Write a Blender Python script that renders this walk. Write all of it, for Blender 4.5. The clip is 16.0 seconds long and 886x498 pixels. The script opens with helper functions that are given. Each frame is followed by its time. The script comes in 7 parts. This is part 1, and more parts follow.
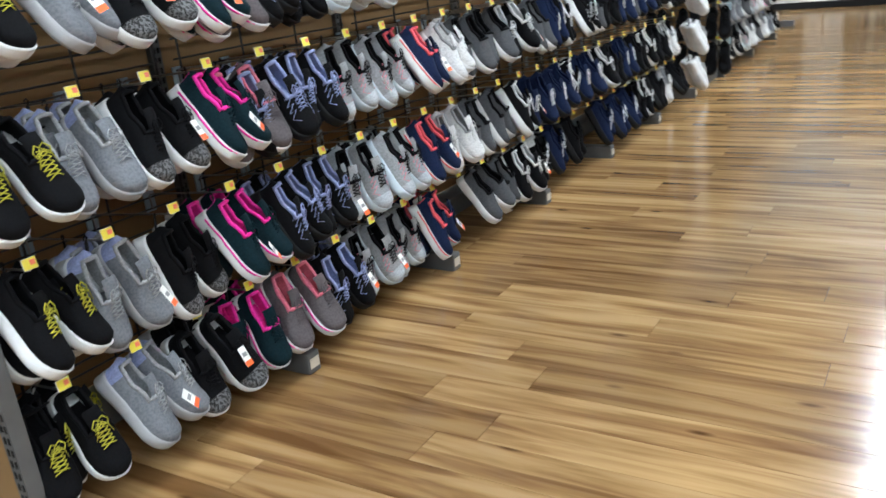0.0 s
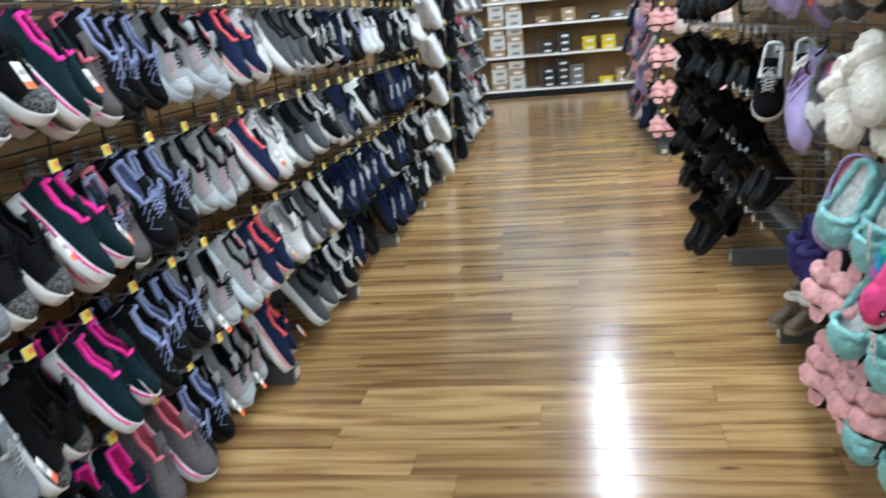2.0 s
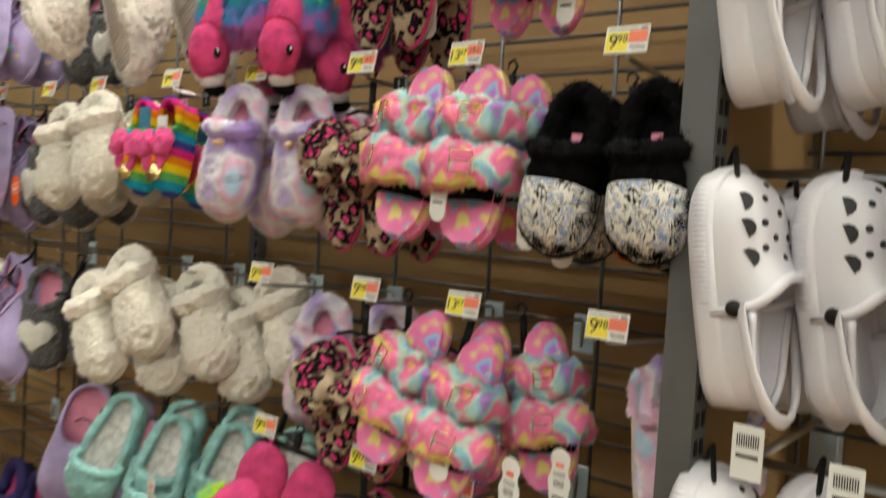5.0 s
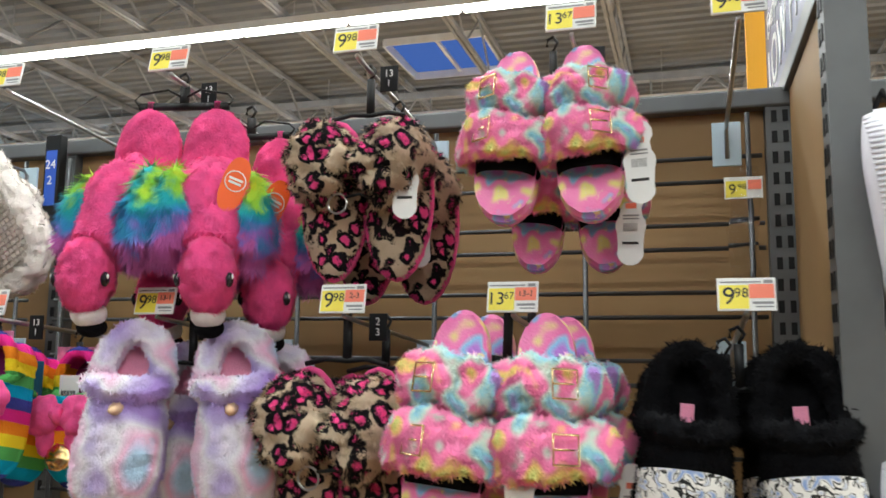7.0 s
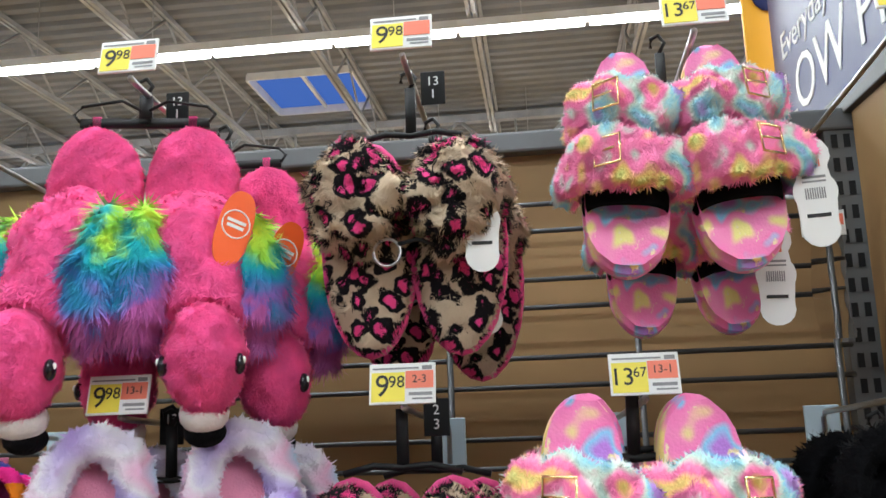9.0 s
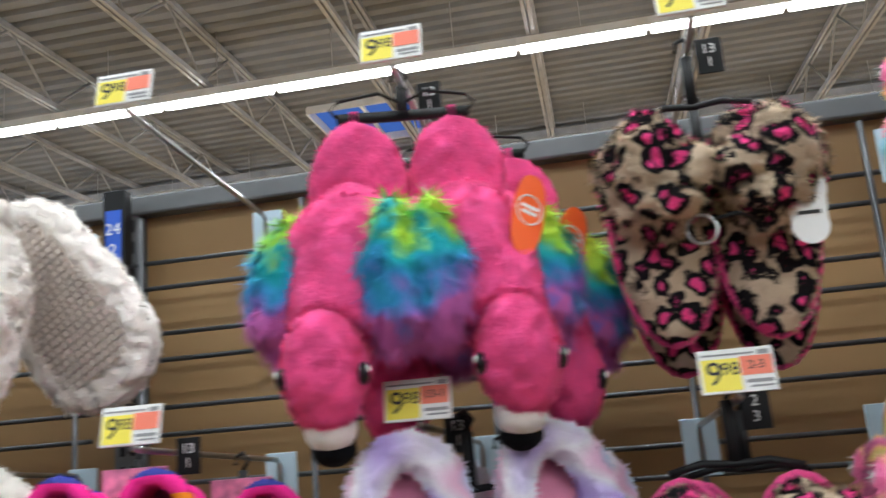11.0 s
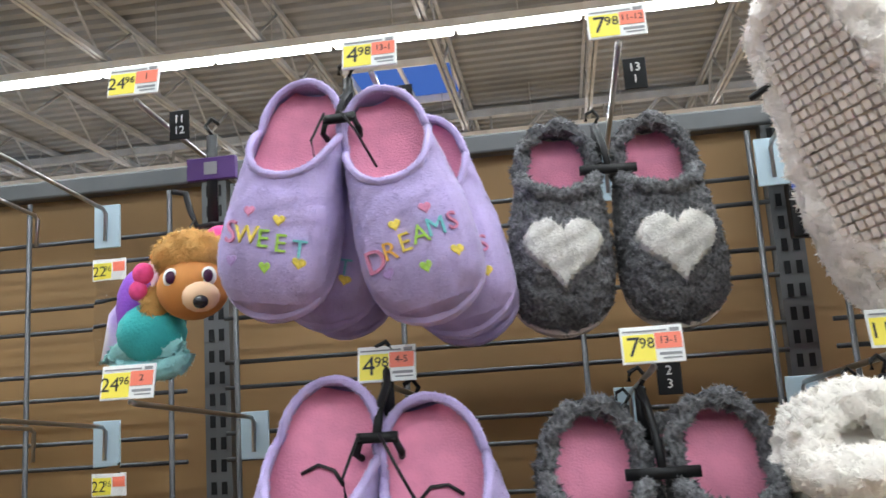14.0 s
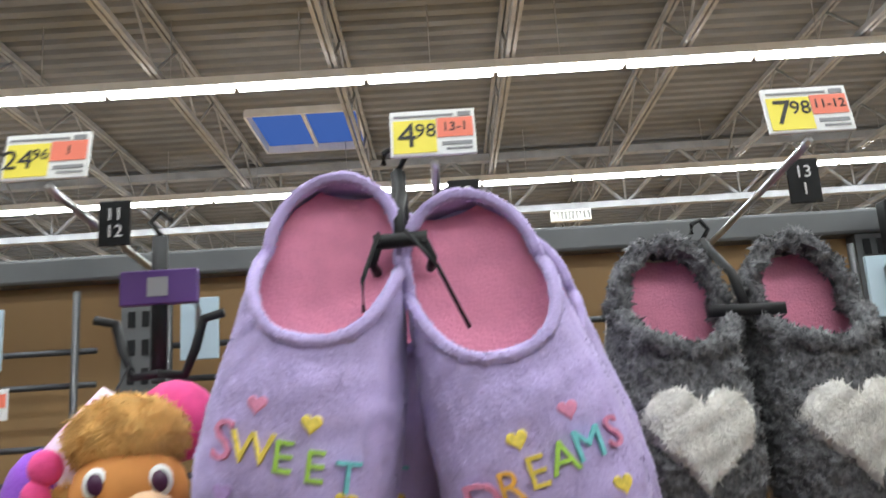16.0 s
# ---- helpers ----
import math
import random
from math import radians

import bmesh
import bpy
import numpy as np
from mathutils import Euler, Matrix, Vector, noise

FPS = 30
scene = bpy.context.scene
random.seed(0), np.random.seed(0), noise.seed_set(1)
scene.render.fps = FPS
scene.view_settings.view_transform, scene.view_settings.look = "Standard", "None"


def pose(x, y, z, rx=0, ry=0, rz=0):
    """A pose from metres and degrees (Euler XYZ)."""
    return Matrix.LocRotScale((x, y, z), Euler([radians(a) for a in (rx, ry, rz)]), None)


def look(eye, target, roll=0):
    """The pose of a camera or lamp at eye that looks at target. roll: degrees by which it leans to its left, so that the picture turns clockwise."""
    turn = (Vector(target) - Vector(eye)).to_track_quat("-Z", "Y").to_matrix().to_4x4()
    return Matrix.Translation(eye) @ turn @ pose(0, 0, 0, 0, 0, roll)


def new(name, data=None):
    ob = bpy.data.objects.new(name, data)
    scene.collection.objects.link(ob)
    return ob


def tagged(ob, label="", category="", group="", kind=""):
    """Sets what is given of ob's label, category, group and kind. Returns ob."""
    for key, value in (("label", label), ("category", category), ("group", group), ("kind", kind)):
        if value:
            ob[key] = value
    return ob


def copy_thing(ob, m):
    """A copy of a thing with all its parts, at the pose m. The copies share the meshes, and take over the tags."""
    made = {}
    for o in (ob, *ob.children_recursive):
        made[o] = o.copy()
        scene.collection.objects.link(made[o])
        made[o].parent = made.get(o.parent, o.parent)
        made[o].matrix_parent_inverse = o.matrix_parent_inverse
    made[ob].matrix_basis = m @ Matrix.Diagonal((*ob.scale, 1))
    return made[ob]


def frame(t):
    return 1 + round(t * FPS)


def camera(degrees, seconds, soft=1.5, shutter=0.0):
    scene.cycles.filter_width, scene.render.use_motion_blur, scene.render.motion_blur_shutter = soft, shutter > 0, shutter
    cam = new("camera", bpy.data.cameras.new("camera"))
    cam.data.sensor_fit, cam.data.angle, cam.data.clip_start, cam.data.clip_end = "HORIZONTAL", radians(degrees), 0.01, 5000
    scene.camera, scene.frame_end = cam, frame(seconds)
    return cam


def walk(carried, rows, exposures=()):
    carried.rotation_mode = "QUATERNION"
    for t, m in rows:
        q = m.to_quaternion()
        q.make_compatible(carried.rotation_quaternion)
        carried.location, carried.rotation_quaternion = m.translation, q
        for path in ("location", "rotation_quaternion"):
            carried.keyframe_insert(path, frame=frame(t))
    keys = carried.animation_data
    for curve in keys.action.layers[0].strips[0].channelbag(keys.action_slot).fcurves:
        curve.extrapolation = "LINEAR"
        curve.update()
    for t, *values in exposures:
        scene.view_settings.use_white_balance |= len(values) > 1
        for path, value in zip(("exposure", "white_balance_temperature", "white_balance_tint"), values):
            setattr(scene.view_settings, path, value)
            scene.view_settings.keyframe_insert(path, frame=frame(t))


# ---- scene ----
cam = camera(56.0, 16.0, 1.5, 0.4)
EXPOSURES = [(0.0, 0.2, 6100, 7), (2.5, 0.1, 5900, 4), (4.0, -0.2, 8300, 12), (5.0, -0.2, 8100, 5), (8.0, 0.0, 6500, 8), (10.5, 0.1, 6500, 8), (11.5, -0.22, 6300, 9), (12.5, -0.15, 6250, 8), (13.5, -0.08, 6400, 9), (14.5, 0.22, 6500, 9), (15.5, -0.18, 6600, 9), (16.0, -0.15, 6700, 9)]
PATH = [
    (0, (0.207, 0.287, 1.263), (-0.807, 1.879, 0.601), -6.1),
    (0.5, (0.005, 0.286, 1.253), (-0.858, 1.96, 0.58), -7.8),
    (1, (-0.163, 0.323, 1.275), (-0.905, 2.061, 0.62), -6.6),
    (1.5, (-0.313, 0.309, 1.271), (-0.867, 2.137, 0.677), -5.2),
    (2, (-0.431, 0.293, 1.282), (-0.762, 2.194, 0.756), -5.1),
    (2.5, (-0.458, 0.377, 1.303), (-0.445, 2.332, 0.88), -2.8),
    (3, (-0.481, 0.452, 1.321), (-0.009, 2.376, 1.042), -0.0),
    (3.5, (-0.58, 0.513, 1.316), (0.404, 2.23, 1.025), -0.6),
    (4, (-0.644, 0.582, 1.3), (0.594, 2.113, 0.949), -0.0),
    (4.5, (-0.644, 0.729, 1.274), (0.729, 2.149, 0.959), 0.5),
    (5, (-0.646, 0.876, 1.299), (0.905, 2.134, 1.185), 3.3),
    (5.2, (-0.659, 0.93, 1.311), (0.965, 2.097, 1.304), 3.7),
    (7.3, (-0.621, 1.486, 1.445), (1.301, 1.963, 1.724), -0.2),
    (7.5, (-0.606, 1.534, 1.448), (1.329, 1.95, 1.741), -0.7),
    (8, (-0.571, 1.634, 1.463), (1.389, 1.904, 1.758), -1.1),
    (8.2, (-0.542, 1.652, 1.47), (1.417, 1.904, 1.785), -1.1),
    (10.3, (-0.37, 1.73, 1.51), (1.582, 1.945, 1.89), -3.9),
    (10.5, (-0.369, 1.756, 1.498), (1.57, 2.029, 1.907), -4.5),
    (11, (-0.414, 1.901, 1.483), (1.514, 2.237, 1.893), -4.9),
    (11.5, (-0.493, 2.06, 1.482), (1.441, 2.414, 1.85), -7.2),
    (12, (-0.505, 2.229, 1.467), (1.436, 2.582, 1.796), -7.7),
    (12.5, (-0.453, 2.402, 1.483), (1.477, 2.776, 1.853), -5.0),
    (13, (-0.449, 2.57, 1.467), (1.462, 2.997, 1.874), -2.4),
    (13.5, (-0.499, 2.76, 1.483), (1.423, 3.171, 1.851), -3.2),
    (14, (-0.524, 2.886, 1.474), (1.43, 3.148, 1.812), -3.8),
    (14.5, (-0.455, 3.011, 1.489), (1.501, 3.155, 1.882), -3.2),
    (15, (-0.358, 3.079, 1.529), (1.574, 3.148, 2.042), -1.7),
    (15.5, (-0.317, 3.084, 1.566), (1.627, 3.129, 2.034), -2.3),
    (16, (-0.257, 3.055, 1.626), (1.695, 3.048, 2.058), -3.6),
]
walk(cam, [(t, look(eye, target, roll)) for t, eye, target, roll in PATH], exposures=EXPOSURES)

# ---- world and light ----
world = bpy.data.worlds.new("world")
scene.world = world
world.use_nodes = True
world.node_tree.nodes["Background"].inputs[0].default_value = (0.75, 0.85, 1.0, 1)
world.node_tree.nodes["Background"].inputs[1].default_value = 0.35
LAMP_Z = 5.3
LAMP_ROWS = ((-8.1, -12, 15), (-4.1, -12, 5.2), (-0.1, -12, 15), (3.9, -12, 15), (7.85, -12, 15), (11.85, -12, 15), (15.85, -12, 15))
for lx, ya, yb in LAMP_ROWS:
    ld = bpy.data.lights.new("strip_light", "AREA")
    ld.shape, ld.size, ld.size_y, ld.energy, ld.color = "RECTANGLE", 0.12, yb - ya, 26.5 * (yb - ya), (0.88, 0.96, 1.0)
    lo = new("strip_light", ld)
    lo.matrix_world = pose(lx, (ya + yb) / 2, LAMP_Z - 0.06)

# ---- materials ----
MATS = {}


def mat(name, color, rough=0.6, metal=0.0, noise_scale=0.0, amount=0.12, bump=0.0, bump_scale=0.0, spec=0.5, second=None, coat=0.0, sheen=0.0, through_light=0.0):
    if name in MATS:
        return MATS[name]
    m = bpy.data.materials.new(name)
    m.use_nodes = True
    nt = m.node_tree
    b = nt.nodes["Principled BSDF"]
    b.inputs["Base Color"].default_value = (*color, 1)
    b.inputs["Roughness"].default_value = rough
    b.inputs["Metallic"].default_value = metal
    b.inputs["Specular IOR Level"].default_value = 0.12 if sheen else spec
    b.inputs["Coat Weight"].default_value = coat
    b.inputs["Sheen Weight"].default_value = sheen
    if noise_scale:
        tc = nt.nodes.new("ShaderNodeTexCoord")
        n = nt.nodes.new("ShaderNodeTexNoise")
        n.inputs["Scale"].default_value = noise_scale
        n.inputs["Detail"].default_value = 6
        nt.links.new(tc.outputs["Object"], n.inputs["Vector"])
        r = nt.nodes.new("ShaderNodeValToRGB")
        other = second or tuple(c * (1 - 2.2 * amount) for c in color)
        top = color if second else tuple(min(1, c * (1 + amount)) for c in color)
        r.color_ramp.elements[0].color = (*other, 1)
        r.color_ramp.elements[1].color = (*top, 1)
        r.color_ramp.elements[0].position, r.color_ramp.elements[1].position = 0.32, 0.62
        nt.links.new(n.outputs["Fac"], r.inputs["Fac"])
        nt.links.new(r.outputs["Color"], b.inputs["Base Color"])
        if bump:
            n2 = nt.nodes.new("ShaderNodeTexNoise")
            n2.inputs["Scale"].default_value = bump_scale or noise_scale * 4
            nt.links.new(tc.outputs["Object"], n2.inputs["Vector"])
            bp = nt.nodes.new("ShaderNodeBump")
            bp.inputs["Strength"].default_value = bump
            bp.inputs["Distance"].default_value = 0.003
            nt.links.new(n2.outputs["Fac"], bp.inputs["Height"])
            nt.links.new(bp.outputs["Normal"], b.inputs["Normal"])
    if through_light:
        out = nt.nodes["Material Output"]
        tr = nt.nodes.new("ShaderNodeBsdfTranslucent")
        tr.inputs["Color"].default_value = (*color, 1)
        mx = nt.nodes.new("ShaderNodeMixShader")
        mx.inputs["Fac"].default_value = through_light
        nt.links.new(b.outputs["BSDF"], mx.inputs[1])
        nt.links.new(tr.outputs["BSDF"], mx.inputs[2])
        nt.links.new(mx.outputs["Shader"], out.inputs["Surface"])
    MATS[name] = m
    return m


def emit(name, color, strength):
    m = bpy.data.materials.new(name)
    m.use_nodes = True
    b = m.node_tree.nodes["Principled BSDF"]
    b.inputs["Base Color"].default_value = (0.02, 0.02, 0.02, 1)
    b.inputs["Specular IOR Level"].default_value = 0.0
    b.inputs["IOR"].default_value = 1.0
    b.inputs["Emission Color"].default_value = (*color, 1)
    b.inputs["Emission Strength"].default_value = strength
    return m


# ---- mesh helpers ----
def mesh_of(name, verts, faces, smooth=True):
    me = bpy.data.meshes.new(name)
    me.from_pydata([tuple(v) for v in verts], [], faces)
    if smooth:
        me.polygons.foreach_set("use_smooth", [True] * len(me.polygons))
    me.update()
    return me


STUFF = {"fur", "wire_grid", "barcode", "tread", "sole_ribs", "slot_strip", "web"}


def part(name, me, material, parent=None, label="", at=None):
    if isinstance(me, bmesh.types.BMesh):
        bm, me = me, bpy.data.meshes.new(name)
        bm.to_mesh(me)
        bm.free()
    if material is not None and not me.materials:
        me.materials.append(material)
    ob = new(name, me)
    ob.parent = parent
    if at is not None:
        ob.matrix_basis = at
    if label:
        ob["label"] = label
    if name in STUFF:
        ob["kind"] = "stuff"
    return ob


def box_data(x0, x1, y0, y1, z0, z1, bevel=0.0):
    bm = bmesh.new()
    bmesh.ops.create_cube(bm, size=1)
    for v in bm.verts:
        v.co = Vector((x0 + (v.co.x + 0.5) * (x1 - x0), y0 + (v.co.y + 0.5) * (y1 - y0), z0 + (v.co.z + 0.5) * (z1 - z0)))
    if bevel:
        bmesh.ops.bevel(bm, geom=bm.edges[:], offset=bevel, segments=2, affect="EDGES", profile=0.5)
    return bm


class Build:
    """Gathers boxes, tubes and grids into one mesh."""

    def __init__(self):
        self.v, self.f = [], []

    def add(self, verts, faces):
        n = len(self.v)
        self.v += [tuple(p) for p in verts]
        self.f += [tuple(n + i for i in f) for f in faces]
        return self

    def box(self, x0, x1, y0, y1, z0, z1):
        c = [(x, y, z) for x in (x0, x1) for y in (y0, y1) for z in (z0, z1)]
        return self.add(c, [(0, 1, 3, 2), (4, 6, 7, 5), (0, 4, 5, 1), (2, 3, 7, 6), (0, 2, 6, 4), (1, 5, 7, 3)])

    def tube(self, pts, r, seg=6, closed=False, caps=True):
        pts = [Vector(p) for p in pts]
        n, rings = len(pts), []
        rad = r if isinstance(r, (list, tuple)) else [r] * n
        up = Vector((0.123, 0.31, 0.94))
        for i, p in enumerate(pts):
            a = pts[(i - 1) % n] if (closed or i > 0) else p
            b = pts[(i + 1) % n] if (closed or i < n - 1) else p
            t = (b - a).normalized()
            s = t.cross(up)
            s = (s if s.length > 1e-4 else t.cross(Vector((1, 0, 0)))).normalized()
            q = t.cross(s)
            rings.append([p + rad[i] * (math.cos(2 * math.pi * k / seg) * s + math.sin(2 * math.pi * k / seg) * q) for k in range(seg)])
        v = [p for ring in rings for p in ring]
        f = []
        for i in range(n if closed else n - 1):
            j = (i + 1) % n
            f += [(i * seg + k, i * seg + (k + 1) % seg, j * seg + (k + 1) % seg, j * seg + k) for k in range(seg)]
        if caps and not closed:
            f += [tuple(range(seg))[::-1], tuple((n - 1) * seg + k for k in range(seg))]
        return self.add(v, f)

    def grid(self, fn, nu, nv, wrap=False):
        """A sheet of fn(u, v); its outer side is the one from which u runs clockwise to v."""
        v = [fn(i / (nu - 1) if not wrap else i / nu, j / (nv - 1)) for j in range(nv) for i in range(nu)]
        f = []
        for j in range(nv - 1):
            for i in range(nu if wrap else nu - 1):
                k = (i + 1) % nu
                f.append((j * nu + i, (j + 1) * nu + i, (j + 1) * nu + k, j * nu + k))
        return self.add(v, f)

    def ball(self, c, r, nu=14, nv=9, fn=None):
        rx, ry, rz = r if isinstance(r, (list, tuple)) else (r, r, r)

        def at(u, v):
            a, b = 2 * math.pi * u, math.pi * (v * 0.998 + 0.001)
            return (c[0] + rx * math.cos(a) * math.sin(b), c[1] + ry * math.sin(a) * math.sin(b), c[2] + rz * math.cos(b))
        return self.grid(at, nu, nv, True)

    def extrude(self, outline, z0, z1):
        """A flat outline in x, y, raised from z0 to z1."""
        n = len(outline)
        v = [(x, y, z0) for x, y in outline] + [(x, y, z1) for x, y in outline]
        return self.add(v, [tuple(range(n))[::-1], tuple(range(n, 2 * n))] + [(i, (i + 1) % n, n + (i + 1) % n, n + i) for i in range(n)])

    def moved(self, m, other):
        return self.add([m @ Vector(p) for p in other.v], other.f)

    def mesh(self, name, smooth=True):
        return mesh_of(name, self.v, self.f, smooth)


def thing(name, label, category, group="", m=None, kind=""):
    e = new(name)
    e.empty_display_size = 0.05
    if m is not None:
        e.matrix_basis = m
    return tagged(e, label, category, group, kind)


def letters(name, text, size, material, parent, at, depth=0.0004, label=""):
    cu = bpy.data.curves.new(name, "FONT")
    cu.body, cu.size, cu.extrude, cu.align_x, cu.align_y, cu.resolution_u = text, size, depth, "CENTER", "CENTER", 3
    ob = bpy.data.objects.new(name, cu)
    scene.collection.objects.link(ob)
    me = bpy.data.meshes.new_from_object(ob)
    bpy.data.objects.remove(ob)
    bpy.data.curves.remove(cu)
    me.materials.clear()
    return part(name, me, material, parent, label, at)

# ---- structure ----
RX, LX = 0.697, -2.0          # backing boards of the two fixtures
CEIL = 6.1
M_TAN = mat("tan_board", (0.30, 0.178, 0.074), 0.65, 0, 3.0, 0.08, 0.05, 60)
M_GREY = mat("grey_steel", (0.13, 0.135, 0.138), 0.45, 0.3, 12, 0.06)
M_WIRE = mat("wire_steel", (0.075, 0.078, 0.082), 0.4, 0.5, 20, 0.08)
M_CHROME = mat("zinc_wire", (0.5, 0.5, 0.5), 0.28, 1.0)
M_WALL = mat("blue_wall_paint", (0.55, 0.68, 0.78), 0.7, 0, 1.5, 0.04)
M_DECK = mat("deck_paint", (0.215, 0.235, 0.262), 0.75, 0, 0.8, 0.1)
M_JOIST = mat("joist_paint", (0.36, 0.38, 0.41), 0.6, 0, 4, 0.08)
M_LAMP = emit("lamp_glow", (0.97, 0.98, 1.0), 14)
M_BLACK = mat("black_plastic", (0.009, 0.009, 0.01), 0.5, spec=0.25)

def floor_material():
    m = bpy.data.materials.new("plank_vinyl")
    m.use_nodes = True
    nt = m.node_tree
    b = nt.nodes["Principled BSDF"]
    tc = nt.nodes.new("ShaderNodeTexCoord")
    oi = nt.nodes.new("ShaderNodeObjectInfo")
    geo = nt.nodes.new("ShaderNodeNewGeometry")
    pick = nt.nodes.new("ShaderNodeMath")
    pick.operation = "ADD"
    nt.links.new(oi.outputs["Random"], pick.inputs[0])
    nt.links.new(geo.outputs["Random Per Island"], pick.inputs[1])
    wrap = nt.nodes.new("ShaderNodeMath")
    wrap.operation = "FRACT"
    nt.links.new(pick.outputs[0], wrap.inputs[0])
    ofs = nt.nodes.new("ShaderNodeCombineXYZ")
    mul = nt.nodes.new("ShaderNodeMath")
    mul.operation = "MULTIPLY"
    mul.inputs[1].default_value = 37.0
    nt.links.new(wrap.outputs[0], mul.inputs[0])
    nt.links.new(mul.outputs[0], ofs.inputs["Z"])
    geo_p = nt.nodes.new("ShaderNodeVectorMath")
    geo_p.operation = "ADD"
    nt.links.new(geo.outputs["Position"], geo_p.inputs[0])
    nt.links.new(ofs.outputs[0], geo_p.inputs[1])
    st = nt.nodes.new("ShaderNodeMapping")
    st.inputs["Scale"].default_value = (1.4, 17.0, 1.0)
    nt.links.new(geo_p.outputs[0], st.inputs["Vector"])
    n1 = nt.nodes.new("ShaderNodeTexNoise")
    n1.inputs["Scale"].default_value, n1.inputs["Detail"].default_value, n1.inputs["Distortion"].default_value = 1.0, 7, 0.6
    nt.links.new(st.outputs[0], n1.inputs["Vector"])
    ramp = nt.nodes.new("ShaderNodeValToRGB")
    els = ramp.color_ramp.elements
    els[0].position, els[0].color = 0.30, (0.155, 0.074, 0.026, 1)
    els[1].position, els[1].color = 0.66, (0.45, 0.287, 0.135, 1)
    e = els.new(0.45)
    e.color = (0.285, 0.162, 0.066, 1)
    e = els.new(0.55)
    e.color = (0.39, 0.238, 0.102, 1)
    nt.links.new(n1.outputs["Fac"], ramp.inputs["Fac"])
    tone = nt.nodes.new("ShaderNodeMix")
    tone.data_type, tone.blend_type = "RGBA", "MULTIPLY"
    tone.inputs[0].default_value = 1.0
    tr = nt.nodes.new("ShaderNodeValToRGB")
    tr.color_ramp.elements[0].color = (0.76, 0.71, 0.66, 1)
    tr.color_ramp.elements[1].color = (1.24, 1.24, 1.24, 1)
    nt.links.new(wrap.outputs[0], tr.inputs["Fac"])
    nt.links.new(ramp.outputs["Color"], tone.inputs[6])
    nt.links.new(tr.outputs["Color"], tone.inputs[7])
    # knots
    km = nt.nodes.new("ShaderNodeMapping")
    km.inputs["Scale"].default_value = (2.2, 7.0, 1.0)
    nt.links.new(geo_p.outputs[0], km.inputs["Vector"])
    vo = nt.nodes.new("ShaderNodeTexVoronoi")
    vo.inputs["Scale"].default_value = 1.0
    nt.links.new(km.outputs[0], vo.inputs["Vector"])
    kr = nt.nodes.new("ShaderNodeValToRGB")
    kr.color_ramp.elements[0].position, kr.color_ramp.elements[0].color = 0.03, (0.35, 0.3, 0.27, 1)
    kr.color_ramp.elements[1].position, kr.color_ramp.elements[1].color = 0.10, (1, 1, 1, 1)
    nt.links.new(vo.outputs["Distance"], kr.inputs["Fac"])
    kn = nt.nodes.new("ShaderNodeMix")
    kn.data_type, kn.blend_type = "RGBA", "MULTIPLY"
    kn.inputs[0].default_value = 1.0
    nt.links.new(tone.outputs[2], kn.inputs[6])
    nt.links.new(kr.outputs["Color"], kn.inputs[7])
    nt.links.new(kn.outputs[2], b.inputs["Base Color"])
    rn = nt.nodes.new("ShaderNodeTexNoise")
    rn.inputs["Scale"].default_value = 2.2
    nt.links.new(tc.outputs["Object"], rn.inputs["Vector"])
    rr = nt.nodes.new("ShaderNodeMapRange")
    rr.inputs["To Min"].default_value, rr.inputs["To Max"].default_value = 0.13, 0.22
    nt.links.new(rn.outputs["Fac"], rr.inputs["Value"])
    nt.links.new(rr.outputs[0], b.inputs["Roughness"])
    bp = nt.nodes.new("ShaderNodeBump")
    bp.inputs["Strength"].default_value, bp.inputs["Distance"].default_value = 0.12, 0.002
    nt.links.new(n1.outputs["Fac"], bp.inputs["Height"])
    nt.links.new(bp.outputs["Normal"], b.inputs["Normal"])
    return m


M_FLOOR = floor_material()
M_SUB = mat("dark_joint", (0.10, 0.055, 0.025), 0.6, 0, 6, 0.1)
floor = tagged(part("floor", box_data(-16, 22, -12, 17.2, -0.1, -0.003), M_SUB), "brown wood-look vinyl plank floor, glossy from polish", "floor", kind="structure")

# ceiling with ribbed steel deck
bld = Build()
step = 0.24
prof = []
xx = -16.0
while xx < 22:
    prof += [(xx, CEIL), (xx + 0.11, CEIL), (xx + 0.13, CEIL + 0.05), (xx + 0.21, CEIL + 0.05)]
    xx += step
n = len(prof)
SKY = (10.45, 11.95, 4.1, 5.6)
for ya, yb in ((-12, SKY[2]), (SKY[2], SKY[3]), (SKY[3], 17.2)):
    for i in range(n - 1):
        (xa, za), (xb, zb) = prof[i], prof[i + 1]
        if ya == SKY[2] and SKY[0] < (xa + xb) / 2 < SKY[1]:
            continue
        bld.add([(xa, ya, za), (xb, ya, zb), (xb, yb, zb), (xa, yb, za)], [(0, 1, 2, 3)])
ceiling = tagged(part("ceiling", bld.mesh("ceiling", False), M_DECK), "grey painted ribbed steel roof deck", "ceiling", kind="structure")
for nm, d in (("wall_north", (-16, 22, 15.62, 15.8, 0, 6.3)), ("wall_south", (-16, 22, -12.2, -12, 0, 6.3)), ("wall_east", (22, 22.2, -12, 17.2, 0, 6.3)), ("wall_west", (-16.2, -16, -12, 17.2, 0, 6.3))):
    tagged(part(nm, box_data(*d), M_WALL), "pale blue painted store wall", "wall", kind="structure")
sk = Build()
sk.box(SKY[0] - 0.03, SKY[0], SKY[2], SKY[3], CEIL - 0.1, CEIL + 0.7).box(SKY[1], SKY[1] + 0.03, SKY[2], SKY[3], CEIL - 0.1, CEIL + 0.7)
